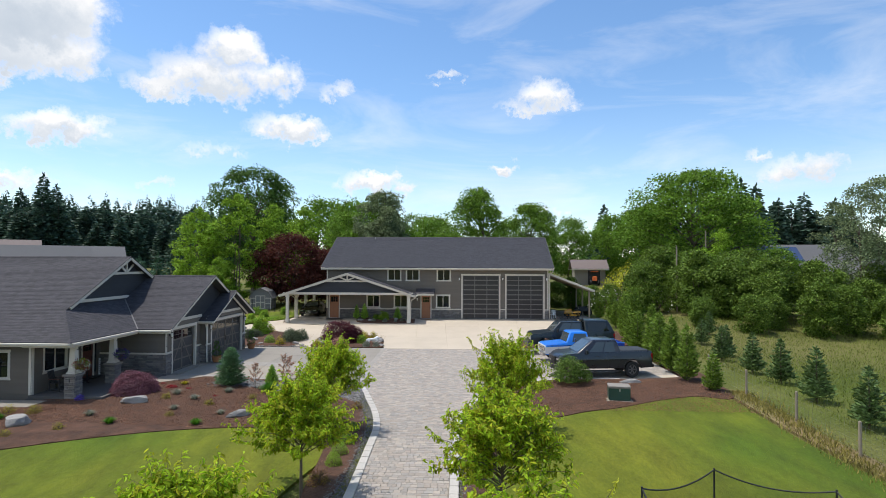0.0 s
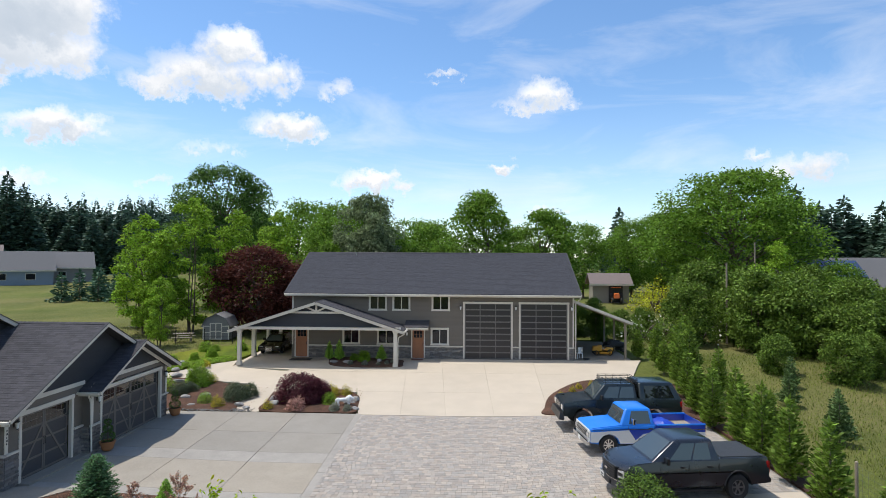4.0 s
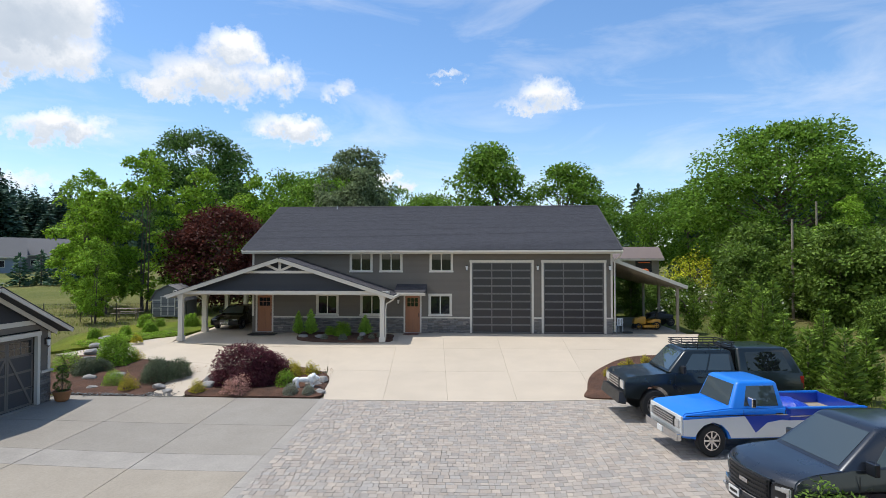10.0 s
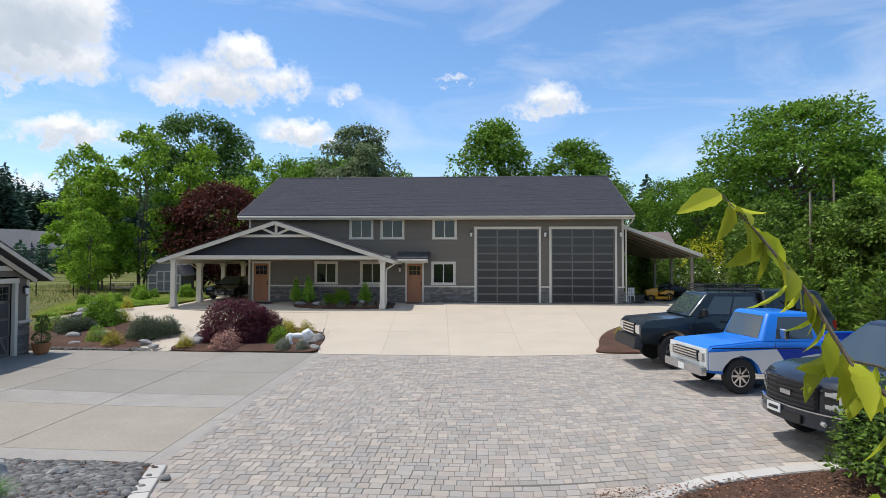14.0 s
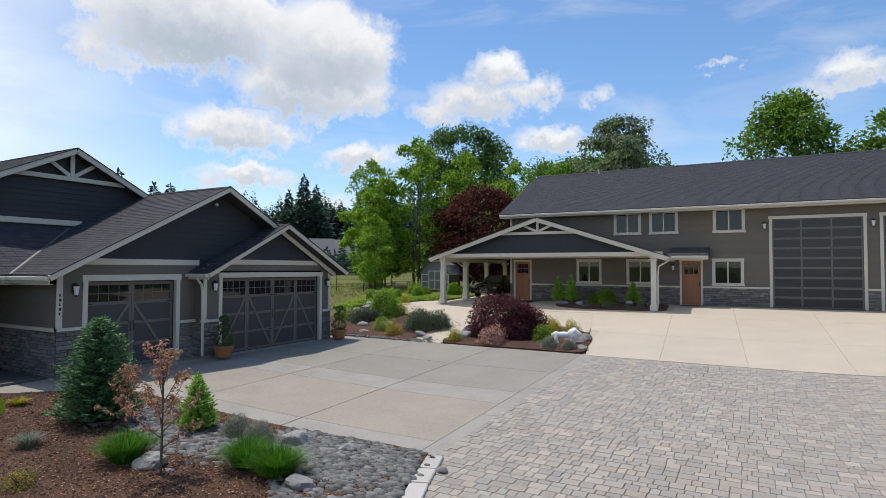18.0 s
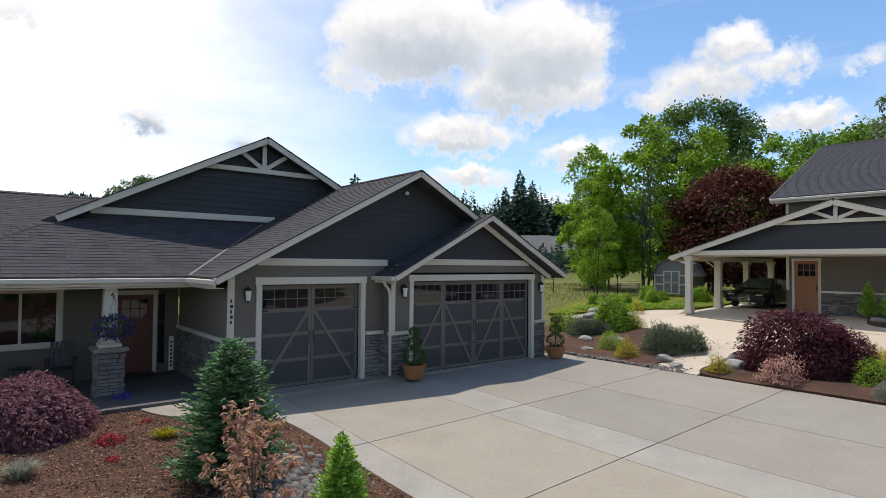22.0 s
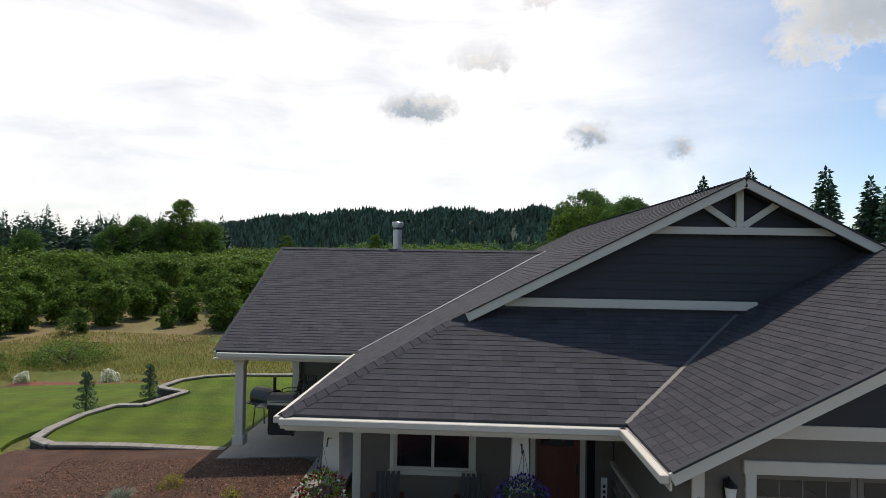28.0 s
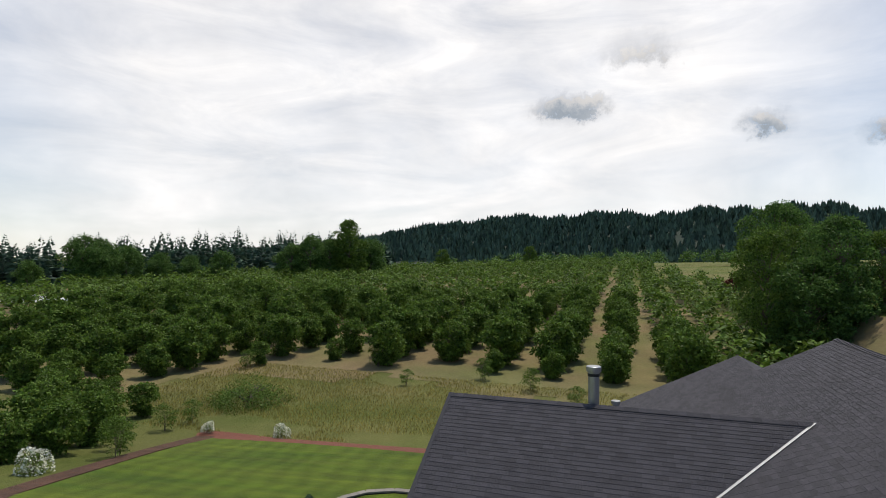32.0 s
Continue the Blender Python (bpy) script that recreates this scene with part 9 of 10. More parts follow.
# blue and white classic pickup
b = thing("pickup_truck", "classic two-tone blue and white short-nosed pickup with open bed, parked", "truck")
set_down(b, 5.80, 38.45, 7, 1.03, 1.15)
WB = ((0.84, 0.38), (4.05, 0.38))
top = [(5.15, 0.50), (5.16, 0.80), (2.95, 0.80), (2.94, 1.14), (1.50, 1.14), (0.12, 1.03), (0.02, 0.95), (0.0, 0.58)]
part("body", shell(arch_outline(5.2, 0.42, WB, 0.45, 0.02, 5.12) + top, 0.93, 0.86, 0.9, 0.06), PAINT["blue"], b, smooth=True)
cabin(b, (1.38, 1.66), (2.92, 2.78), 1.12, 1.74, 0.84, 0.70, PAINT["blue"], ((0.24, 0.88),))
for s in (-1, 1):
    part("bed_side", shell([(3.0, 0.62), (5.16, 0.62), (5.16, 1.12), (3.0, 1.12)], 0.045, 0.045, 2.0, 0.02), PAINT["navy"], b, at=Matrix.Translation((0, s * 0.885, 0)))
    part("bed_rail", box(2.98, 5.18, s * 0.885 - 0.06, s * 0.885 + 0.06, 1.10, 1.14, 0.01), PAINT["blue"], b)
    # white sweep along the lower side, with the blue dart
    poly = [(0.03, 0.52), (0.03, 0.90), (1.72, 0.96), (2.02, 0.56), (2.35, 0.80), (2.75, 0.86), (2.95, 0.84), (5.14, 0.84), (5.14, 0.48), (4.55, 0.45), (4.46, 0.62), (4.3, 0.76), (4.05, 0.83), (3.8, 0.76), (3.64, 0.62), (3.56, 0.45), (1.34, 0.45), (1.25, 0.62), (1.09, 0.76), (0.84, 0.83), (0.59, 0.76), (0.43, 0.62), (0.35, 0.50)]
    part("white_panel", prism(poly, "y", s * 0.945 - 0.004, s * 0.945 + 0.004), PAINT["white"], b)
    part("trim_strip", box(0.1, 2.9, s * 0.945 - 0.008, s * 0.945 + 0.008, 0.975, 0.995), M["chrome"], b)
    part("trim_strip", box(2.98, 5.12, s * 0.94 - 0.008, s * 0.94 + 0.008, 0.93, 0.95), M["chrome"], b)
    dart = [(1.66, 1.0), (3.0, 0.98), (2.95, 0.86), (2.75, 0.87), (2.35, 0.81), (2.02, 0.57)]
    part("dart_panel", prism(dart, "y", s * 0.94 - 0.003, s * 0.94 + 0.003), PAINT["navy"], b)
    lamp_pod(b, -0.01, s * 0.75, 0.78, 0.22, 0.20, LAMP)
    lamp_pod(b, 5.16, s * 0.86, 0.90, 0.08, 0.2, TAIL, "tail_light", 0.03)
    for wx, wz in WB:
        wheel(b, wx, s * 0.80, 0.38, 0.24, s, M["chrome"], 8)
part("bed_floor", box(2.98, 5.12, -0.84, 0.84, 0.80, 0.84), M["post_wood"], b)
part("bed_front", box(2.96, 3.01, -0.88, 0.88, 0.80, 1.12, 0.01), PAINT["navy"], b)
part("tailgate", box(5.12, 5.17, -0.86, 0.86, 0.62, 1.12, 0.01), PAINT["navy"], b)
part("bumper", shell([(-0.16, 0.40), (-0.02, 0.40), (-0.02, 0.58), (-0.16, 0.58)], 0.95, 0.95, 1.0, 0.03), M["chrome"], b)
part("number_plate", box(-0.18, -0.16, -0.15, 0.15, 0.42, 0.55), PAINT["white"], b, "plate with dark bars")
part("front_panel", box(-0.012, 0.03, -0.92, 0.92, 0.52, 0.97, 0.008), PAINT["white"], b)
grille(b, -0.05, 0.60, 0.66, 0.90, 4, M["chrome"])
mirror(b, 1.9, 0.86, 1.18, M["chrome"])
seams(b, (1.70, 2.86), 0.935, 0.5, 1.1, (2.7,))
t = bmesh.new()
bmesh.ops.create_grid(t, x_segments=14, y_segments=14, size=0.5)
for v in t.verts:
    r2 = v.co.x ** 2 + v.co.y ** 2
    v.co = Vector((3.6 + v.co.x * 1.1, v.co.y * 1.3, 0.86 + max(0, 0.30 - r2 * 0.9) + 0.06 * noise.noise(v.co * 7)))
tarp = part("tarpaulin", t, TARP, smooth=True)
tarp.matrix_basis = b.matrix_basis.copy()
tagged(tarp, "crumpled shiny blue tarpaulin in the pickup bed", "tarpaulin")

# black lifted pickup with canopy and roof rack
k_ = thing("pickup_truck", "black-green lifted pickup with matching canopy and roof rack, parked", "truck")
set_down(k_, 5.28, 42.15, 3, 0.98, 1.16)
WK = ((1.05, 0.45), (4.75, 0.45))
top = [(6.15, 0.68), (6.18, 1.40), (4.05, 1.42), (3.95, 1.42), (1.75, 1.40), (1.45, 1.36), (0.15, 1.26), (0.02, 1.15), (0.0, 0.74)]
part("body", shell(arch_outline(6.2, 0.62, WK, 0.56, 0.02, 6.14) + top, 1.0, 0.92, 1.05, 0.07), PAINT["black"], k_, smooth=True)
cabin(k_, (1.55, 2.20), (3.92, 3.80), 1.40, 2.02, 0.90, 0.76, PAINT["black"], ((0.20, 0.54), (0.57, 0.92)))
can = cabin(k_, (3.99, 3.96), (6.20, 5.74), 1.38, 2.10, 0.92, 0.79, PAINT["black"], ((0.14, 0.84),), "canopy", "glass")
grille(k_, -0.02, 0.52, 0.86, 1.18, 4, M["chrome"])
part("bumper", shell([(-0.22, 0.52), (0.05, 0.48), (0.08, 0.80), (-0.14, 0.82)], 1.0, 0.9, 0.55, 0.03), M["black"], k_)
for s in (-1, 1):
    lamp_pod(k_, 0.03, s * 0.76, 1.02, 0.36, 0.24, LAMP)
    lamp_pod(k_, 6.13, s * 0.92, 1.12, 0.14, 0.36, TAIL, "tail_light")
    for wx, wz in WK:
        wheel(k_, wx, s * 0.88, 0.45, 0.30, s, M["alu"], 6)
    for x in np.linspace(2.3, 3.9, 5):
        part("rack_post", tube([(x, s * 0.62, 2.0), (x, s * 0.62, 2.22)], 0.014, 5), M["black"], k_)
    for z in (2.08, 2.15, 2.22):
        part("rack_rail", tube([(2.2, s * 0.62, z), (4.0, s * 0.62, z)], 0.014, 5), M["black"], k_)
for x in np.linspace(2.2, 4.0, 8):
    part("rack_bar", tube([(x, -0.62, 2.09), (x, 0.62, 2.09)], 0.014, 5), M["black"], k_)
for z in (2.08, 2.15, 2.22):
    part("rack_rail", tube([(2.2, -0.62, z), (2.2, 0.62, z)], 0.014, 5), M["black"], k_)
    part("rack_rail", tube([(4.0, -0.62, z), (4.0, 0.62, z)], 0.014, 5), M["black"], k_)
mirror(k_, 2.0, 0.95, 1.38, M["black"])
seams(k_, (1.75, 2.9, 4.03), 0.995, 0.7, 1.36, (2.65, 3.8))

# dark saloon in the carport
c_ = thing("car", "black saloon car parked nose-out in the carport", "car", (-15.55, 57.0, land(-15.5, 58) + 0.02), 90)
WC = ((0.85, 0.31), (3.55, 0.31))
top = [(4.5, 0.42), (4.52, 0.85), (4.0, 0.98), (1.35, 0.94), (0.25, 0.74), (0.02, 0.62), (0.0, 0.35)]
part("body", shell(arch_outline(4.5, 0.24, WC, 0.37, 0.03, 4.46) + top, 0.90, 0.80, 0.6, 0.05), PAINT["sedan"], c_, smooth=True)
cabin(c_, (1.15, 1.95), (4.15, 3.45), 0.92, 1.42, 0.80, 0.60, PAINT["sedan"], ((0.24, 0.54), (0.57, 0.84)))
grille(c_, -0.02, 0.30, 0.30, 0.66, 5, M["chrome"])
part("number_plate", box(-0.05, -0.03, -0.24, 0.24, 0.40, 0.50), PAINT["white"], c_, "plate with dark bars")
part("plate_bars", box(-0.056, -0.05, -0.18, 0.18, 0.425, 0.475), M["black"], c_)
for s in (-1, 1):
    lamp_pod(c_, 0.10, s * 0.66, 0.62, 0.30, 0.13, LAMP, d=0.08)
    for wx, wz in WC:
        wheel(c_, wx, s * 0.80, 0.31, 0.21, s, M["alu"], 5)
mirror(c_, 1.6, 0.84, 0.92, PAINT["sedan"])
seams(c_, (1.5, 2.5), 0.895, 0.35, 0.85, (2.3,))

# riding mower, dark quad and a white garden chair under the lean-to
mw = thing("riding_mower", "yellow riding lawn mower with black seat", "lawn mower", (10.6, 59.0, 1.19))
part("hood", shell([(0.0, 0.34), (0.75, 0.32), (0.75, 0.78), (0.55, 0.80), (0.05, 0.66)], 0.26, 0.22, 0.5, 0.05), M["yellow"], mw, smooth=True)
part("fender", shell([(0.8, 0.42), (1.6, 0.40), (1.62, 0.62), (1.2, 0.66), (0.85, 0.52)], 0.46, 0.40, 0.5, 0.05), M["yellow"], mw, smooth=True)
part("deck", box(0.5, 1.25, -0.55, 0.55, 0.12, 0.28, 0.04), M["yellow"], mw)
part("seat", shell([(1.05, 0.66), (1.5, 0.66), (1.62, 1.05), (1.52, 1.06), (1.42, 0.76), (1.05, 0.74)], 0.22, 0.2, 0.8, 0.03), M["black"], mw)
part("steering_wheel", tube([(0.88 + 0.05 * math.cos(a), 0.17 * math.sin(a), 0.92 + 0.14 * math.cos(a)) for a in np.linspace(0, 6.283, 15)], 0.015, 6), M["black"], mw)
for s in (-1, 1):
    wheel(mw, 0.25, s * 0.36, 0.19, 0.15, s, M["yellow"], 4)
    wheel(mw, 1.35, s * 0.40, 0.25, 0.22, s, M["yellow"], 4)
qd = thing("quad_bike", "dark quad bike under the lean-to", "quad bike", (11.9, 60.4, 1.19), 20)
part("body", shell([(0.1, 0.45), (1.8, 0.45), (1.85, 0.75), (1.1, 0.85), (0.7, 0.98), (0.15, 0.8)], 0.4, 0.3, 0.6, 0.06), M["black"], qd)
part("seat", box(0.9, 1.5, -0.16, 0.16, 0.82, 0.95, 0.05), M["rubber"], qd)
part("handlebar", tube([(0.6, -0.38, 1.08), (0.68, 0, 1.02), (0.6, 0.38, 1.08)], 0.018, 6), M["black"], qd)
for s in (-1, 1):
    for wx in (0.35, 1.55):
        wheel(qd, wx, s * 0.42, 0.29, 0.22, s, M["alu"], 4)
ch = thing("garden_chair", "white moulded plastic garden chair by the shop corner", "chair", (9.15, 57.1, 1.18), 200)
part("seat", box(-0.22, 0.22, -0.22, 0.22, 0.40, 0.43, 0.015), M["white"], ch)
for kx in range(4):
    part("back_slat", box(-0.20 + kx * 0.11, -0.13 + kx * 0.11, 0.20, 0.23, 0.43, 0.85, 0.008), M["white"], ch)
part("back_rail", box(-0.22, 0.22, 0.195, 0.235, 0.83, 0.89, 0.01), M["white"], ch)
for sx in (-1, 1):
    part("armrest", box(sx * 0.24 - 0.025, sx * 0.24 + 0.025, -0.22, 0.22, 0.60, 0.63, 0.008), M["white"], ch)
    for sy in (-1, 1):
        part("leg", box(sx * 0.21 - 0.02, sx * 0.21 + 0.02, sy * 0.2 - 0.02, sy * 0.2 + 0.02, 0.0, 0.60 if sy < 0 else 0.43), M["white"], ch)
hose = thing("hose_reel", "coiled dark garden hose by the shop corner", "hose", (9.6, 56.6, 1.18))
part("coil", tube([(0.28 * math.cos(a) * (1 + a * 0.003), 0.22 * math.sin(a), 0.03 + a * 0.002) for a in np.linspace(0, 25, 60)], 0.022, 5), M["black"], hose)

# ---- garden things, porch and patio, far buildings ----
def strap(a, b, w, h, mat, parent, name, bevel=0.0):
    return part(name, bar(a, b, w, h, bevel=bevel), mat, parent)


# white lion statue on the island bed
bm = bmesh.new()
for (x, y, z, sx, sy, sz) in ((0, 0, 0.40, 0.42, 0.15, 0.155), (0.42, 0, 0.44, 0.26, 0.22, 0.27), (0.66, 0, 0.48, 0.17, 0.14, 0.15), (-0.38, 0, 0.38, 0.19, 0.15, 0.18), (0.42, 0.12, 0.16, 0.075, 0.06, 0.20), (0.40, -0.12, 0.16, 0.075, 0.06, 0.20), (0.48, 0.12, 0.03, 0.11, 0.06, 0.05), (0.46, -0.12, 0.03, 0.11, 0.06, 0.05), (-0.40, 0.13, 0.18, 0.10, 0.07, 0.20), (-0.36, -0.13, 0.18, 0.10, 0.07, 0.20), (-0.34, 0.13, 0.03, 0.11, 0.06, 0.05), (-0.30, -0.13, 0.03, 0.11, 0.06, 0.05), (0.80, 0, 0.46, 0.09, 0.075, 0.075), (0.56, 0.12, 0.58, 0.12, 0.09, 0.13), (0.56, -0.12, 0.58, 0.12, 0.09, 0.13), (0.52, 0.0, 0.66, 0.13, 0.10, 0.10), (0.44, 0.15, 0.38, 0.12, 0.08, 0.15), (0.44, -0.15, 0.38, 0.12, 0.08, 0.15), (-0.60, 0.03, 0.30, 0.04, 0.035, 0.18)):
    bmesh.ops.create_icosphere(bm, subdivisions=2, radius=1.0, matrix=Matrix.Translation((x, y, z)) @ Matrix.Diagonal((sx, sy, sz, 1)))
lion = part("statue", bm, M["white"], smooth=True)
lion.matrix_world = pose(-6.92, 45.5, land(-6.92, 45.5) + 0.10, 0, 0, 10) @ Matrix.Diagonal((0.76, 0.76, 0.80, 1))
rm = lion.modifiers.new("melt", "REMESH")
rm.mode, rm.voxel_size, rm.use_smooth_shade = "VOXEL", 0.024, True
smo = lion.modifiers.new("soften", "SMOOTH")
smo.factor, smo.iterations = 0.5, 3
tagged(lion, "white painted lion garden statue standing on bark mulch", "statue")

# green utility cabinet on the mulch
ub = thing("utility_box", "dark green steel utility cabinet on a pale pad", "utility box", (8.25, 28.15, land(8.25, 28.15)), -8)
part("pad", box(-0.62, 0.62, -0.5, 0.5, -0.05, 0.06, 0.01), M["concrete_old"], ub)
part("body", box(-0.5, 0.5, -0.4, 0.4, 0.06, 0.66, 0.03), M["green_box"], ub)
part("lid", box(-0.52, 0.52, -0.42, 0.42, 0.64, 0.74, 0.02), M["cap"], ub, "pale lid")
part("hasp", box(-0.03, 0.03, -0.425, -0.40, 0.5, 0.62, 0.005), M["metal"], ub)

# wire fence
fence = thing("fence", "wire stock fence on round wooden posts", "fence")
FP = [(lerp(14.95, 15.1, k), 29.5 - 4.15 * k) if k < 2 else (15.1 + 0.14 * (k - 1), 25.3 - 3.75 * (k - 1)) for k in range(-1, 8)]
for x, y in FP:
    z = land(x, y)
    part("post", turned([(0.06, -0.2), (0.058, 1.25), (0.04, 1.29)], 9, at=(x, y, z)), M["post_wood"], fence)
for (x0, y0), (x1, y1) in zip(FP, FP[1:]):
    for h in (0.15, 0.32, 0.5, 0.7, 0.92, 1.15):
        part("wire", tube([(x0, y0, land(x0, y0) + h), (x1, y1, land(x1, y1) + h)], 0.004, 3), M["metal"], fence)
    n = 14
    for k in range(1, n):
        x, y = lerp(x0, x1, k / n), lerp(y0, y1, k / n)
        part("stay_wire", tube([(x, y, land(x, y) + 0.15), (x, y, land(x, y) + 1.15)], 0.003, 3), M["metal"], fence)
# a field fence to the north-west
fence2 = thing("fence", "thin dark field fence on slim posts", "fence")
FQ = [(-33 + 2.4 * k, 60.5 + 0.45 * k) for k in range(6)]
for x, y in FQ:
    part("post", turned([(0.035, -0.2), (0.035, 1.3)], 6, at=(x, y, land(x, y))), M["black"], fence2)
for (x0, y0), (x1, y1) in zip(FQ, FQ[1:]):
    for h in (0.3, 0.6, 0.9, 1.2):
        part("wire", tube([(x0, y0, land(x0, y0) + h), (x1, y1, land(x1, y1) + h)], 0.008, 3), M["black"], fence2)

# trampoline with its net, on the lawn
NET = material("net_mesh", (0.02, 0.022, 0.022), 0.9, vary=0.1, bump=0)
nt_ = NET.node_tree
mixn = nt_.nodes.new("ShaderNodeMixShader")
mixn.inputs[0].default_value = 0.22
trn = nt_.nodes.new("ShaderNodeBsdfTransparent")
nt_.links.new(trn.outputs[0], mixn.inputs[1])
nt_.links.new(nt_.nodes["Principled BSDF"].outputs[0], mixn.inputs[2])
nt_.links.new(mixn.outputs[0], nt_.nodes["Material Output"].inputs[0])
tc_ = (7.0, 11.75)
tz = land(*tc_)
tramp = thing("trampoline", "round trampoline with dark safety net on six poles", "trampoline", (tc_[0], tc_[1], tz))
R = 2.45
poles = [(R * math.cos(a), R * math.sin(a)) for a in [radians(91 + 60 * k) for k in range(6)]]
for x, y in poles:
    part("pole", tube([(x, y, 0), (x, y, 2.40)], 0.022, 7), M["black"], tramp)
    part("leg", tube([(x * 0.97, y * 0.97, 0.02), (x * 0.97, y * 0.97, 0.85)], 0.025, 6), M["metal"], tramp)
part("frame_ring", tube([(R * 0.96 * math.cos(a), R * 0.96 * math.sin(a), 0.85) for a in np.linspace(0, 6.284, 37)], 0.03, 6), M["metal"], tramp)
part("bounce_mat", turned([(R * 0.8, 0.0), (R * 0.8, 0.01)], 36, at=(0, 0, 0.84)), M["black"], tramp)
part("edge_pad", turned([(R * 0.80, 0.0), (R * 0.98, 0.0), (R * 0.98, 0.04), (R * 0.80, 0.04)], 36, at=(0, 0, 0.85)), M["green_box"], tramp)
for i in range(6):
    (x0, y0), (x1, y1) = poles[i], poles[(i + 1) % 6]
    V = []
    n = 12
    for k in range(n + 1):
        s = k / n
        V += [(lerp(x0, x1, s), lerp(y0, y1, s), 0.88), (lerp(x0, x1, s), lerp(y0, y1, s), 2.36 - 0.9 * s * (1 - s) * 0.9)]
    raw("net_panel", V, [(2 * k, 2 * k + 2, 2 * k + 3, 2 * k + 1) for k in range(n)], NET, tramp)
    part("net_rope", tube([V[2 * k + 1] for k in range(n + 1)], 0.018, 5), M["black"], tramp)


# terracotta pots with clipped trees
def potted_topiary(x, y, z0=0.0):
    p = thing("potted_topiary", "clipped three-ball evergreen in a ribbed terracotta pot", "potted plant", (x, y, z0), group="garage pots")
    part("pot", turned([(0.17, 0.0), (0.24, 0.06), (0.30, 0.28), (0.33, 0.36), (0.34, 0.42), (0.29, 0.42), (0.27, 0.36)], 22), M["terracotta"], p)
    part("soil", turned([(0.27, 0.355), (0.27, 0.37)], 16), M["mulch"], p)
    part("stem", tube([(0, 0, 0.3), (0.01, 0, 1.35)], 0.022, 6), M["bark"], p)
    rs = np.random.RandomState(int(abs(x * 10 + y * 7)))
    for z, r in ((0.62, 0.30), (1.00, 0.19), (1.30, 0.14)):
        n = int(2600 * r)
        d = unit(rs.normal(size=(n, 3)))
        pts = d * r * rs.uniform(0.8, 1.0, (n, 1)) * np.array([1, 1, 0.75]) + np.array([0, 0, z])
        part("foliage_ball", quad_mesh("foliage_ball", leaves(rs, pts, d + rs.normal(size=d.shape) * 0.5, np.full(n, 0.055), 0.5), L["deep"]), None, p)


potted_topiary(-16.1, 37.55)
potted_topiary(-16.05, 43.45)


def hanging_basket(x, y, z, mats, label):
    h = thing("hanging_basket", label, "flower basket", (x, y, z), group="porch baskets")
    part("basket", turned([(0.05, -0.20), (0.17, -0.10), (0.20, 0.0)], 14), M["bark"], h)
    rs = np.random.RandomState(int(y * 10))
    for i, (mat, n, r) in enumerate(mats):
        d = unit(rs.normal(size=(n, 3)))
        pts = d * r * rs.uniform(0.6, 1.0, (n, 1)) * np.array([1.1, 1.2, 0.85]) + np.array([0, 0, 0.02 - 0.08 * (i > 1)])
        part("flowers" if i else "leaves", quad_mesh("bloom", leaves(rs, pts, d + rs.normal(size=d.shape) * 0.5, np.full(n, 0.06), 0.7), mat), None, h)
    for k in range(3):
        a = k * 2.094
        part("chain", tube([(0.18 * math.cos(a), 0.18 * math.sin(a), 0.0), (0, 0, 0.75)], 0.004, 4), M["black"], h)


hanging_basket(-18.40, 27.50, 1.62, ((L["bright"], 420, 0.32), (L["red"], 330, 0.36), (L["blossom"], 160, 0.40)), "hanging basket of red and white flowers on the porch column")
hanging_basket(-18.40, 30.72, 1.62, ((L["deep"], 300, 0.30), (L["violet_dark"], 560, 0.36)), "hanging basket of dark violet flowers on the porch column")
for x, y in ((-18.3, 27.3), (-18.2, 30.9)):
    v = dome_shrub("flower_patch", "small patch of blue-violet flowers at the pier's foot", L["violet"], 250 + int(y), 0.5, 0.22, 500, 0.05, 0.6, category="flowers", group="violet patches")
    put(v, x, y, 0, 1.0, 0.05)


def rocking_chair(x, y, rz):
    c = thing("rocking_chair", "dark wooden slatted porch chair in the shade", "chair", (x, y, 0.12), rz, group="porch chairs")
    for k in range(5):
        part("seat_slat", box(-0.24 + k * 0.1, -0.16 + k * 0.1, -0.24, 0.24, 0.40, 0.425, 0.006), M["black"], c)
        part("back_slat", bar((-0.26, -0.2 + k * 0.1, 0.42), (-0.40, -0.2 + k * 0.1, 1.02), 0.07, 0.02), M["black"], c)
    for s in (-1, 1):
        part("armrest", box(-0.32, 0.28, s * 0.29 - 0.04, s * 0.29 + 0.04, 0.62, 0.645, 0.006), M["door_red"], c)
        part("leg", box(0.20, 0.25, s * 0.27 - 0.025, s * 0.27 + 0.025, 0.04, 0.62), M["black"], c)
        part("leg", box(-0.30, -0.25, s * 0.27 - 0.025, s * 0.27 + 0.025, 0.04, 0.62), M["black"], c)
        part("rocker", tube([(-0.45, s * 0.27, 0.07), (-0.1, s * 0.27, 0.0), (0.2, s * 0.27, 0.0), (0.42, s * 0.27, 0.05)], 0.02, 5), M["black"], c)


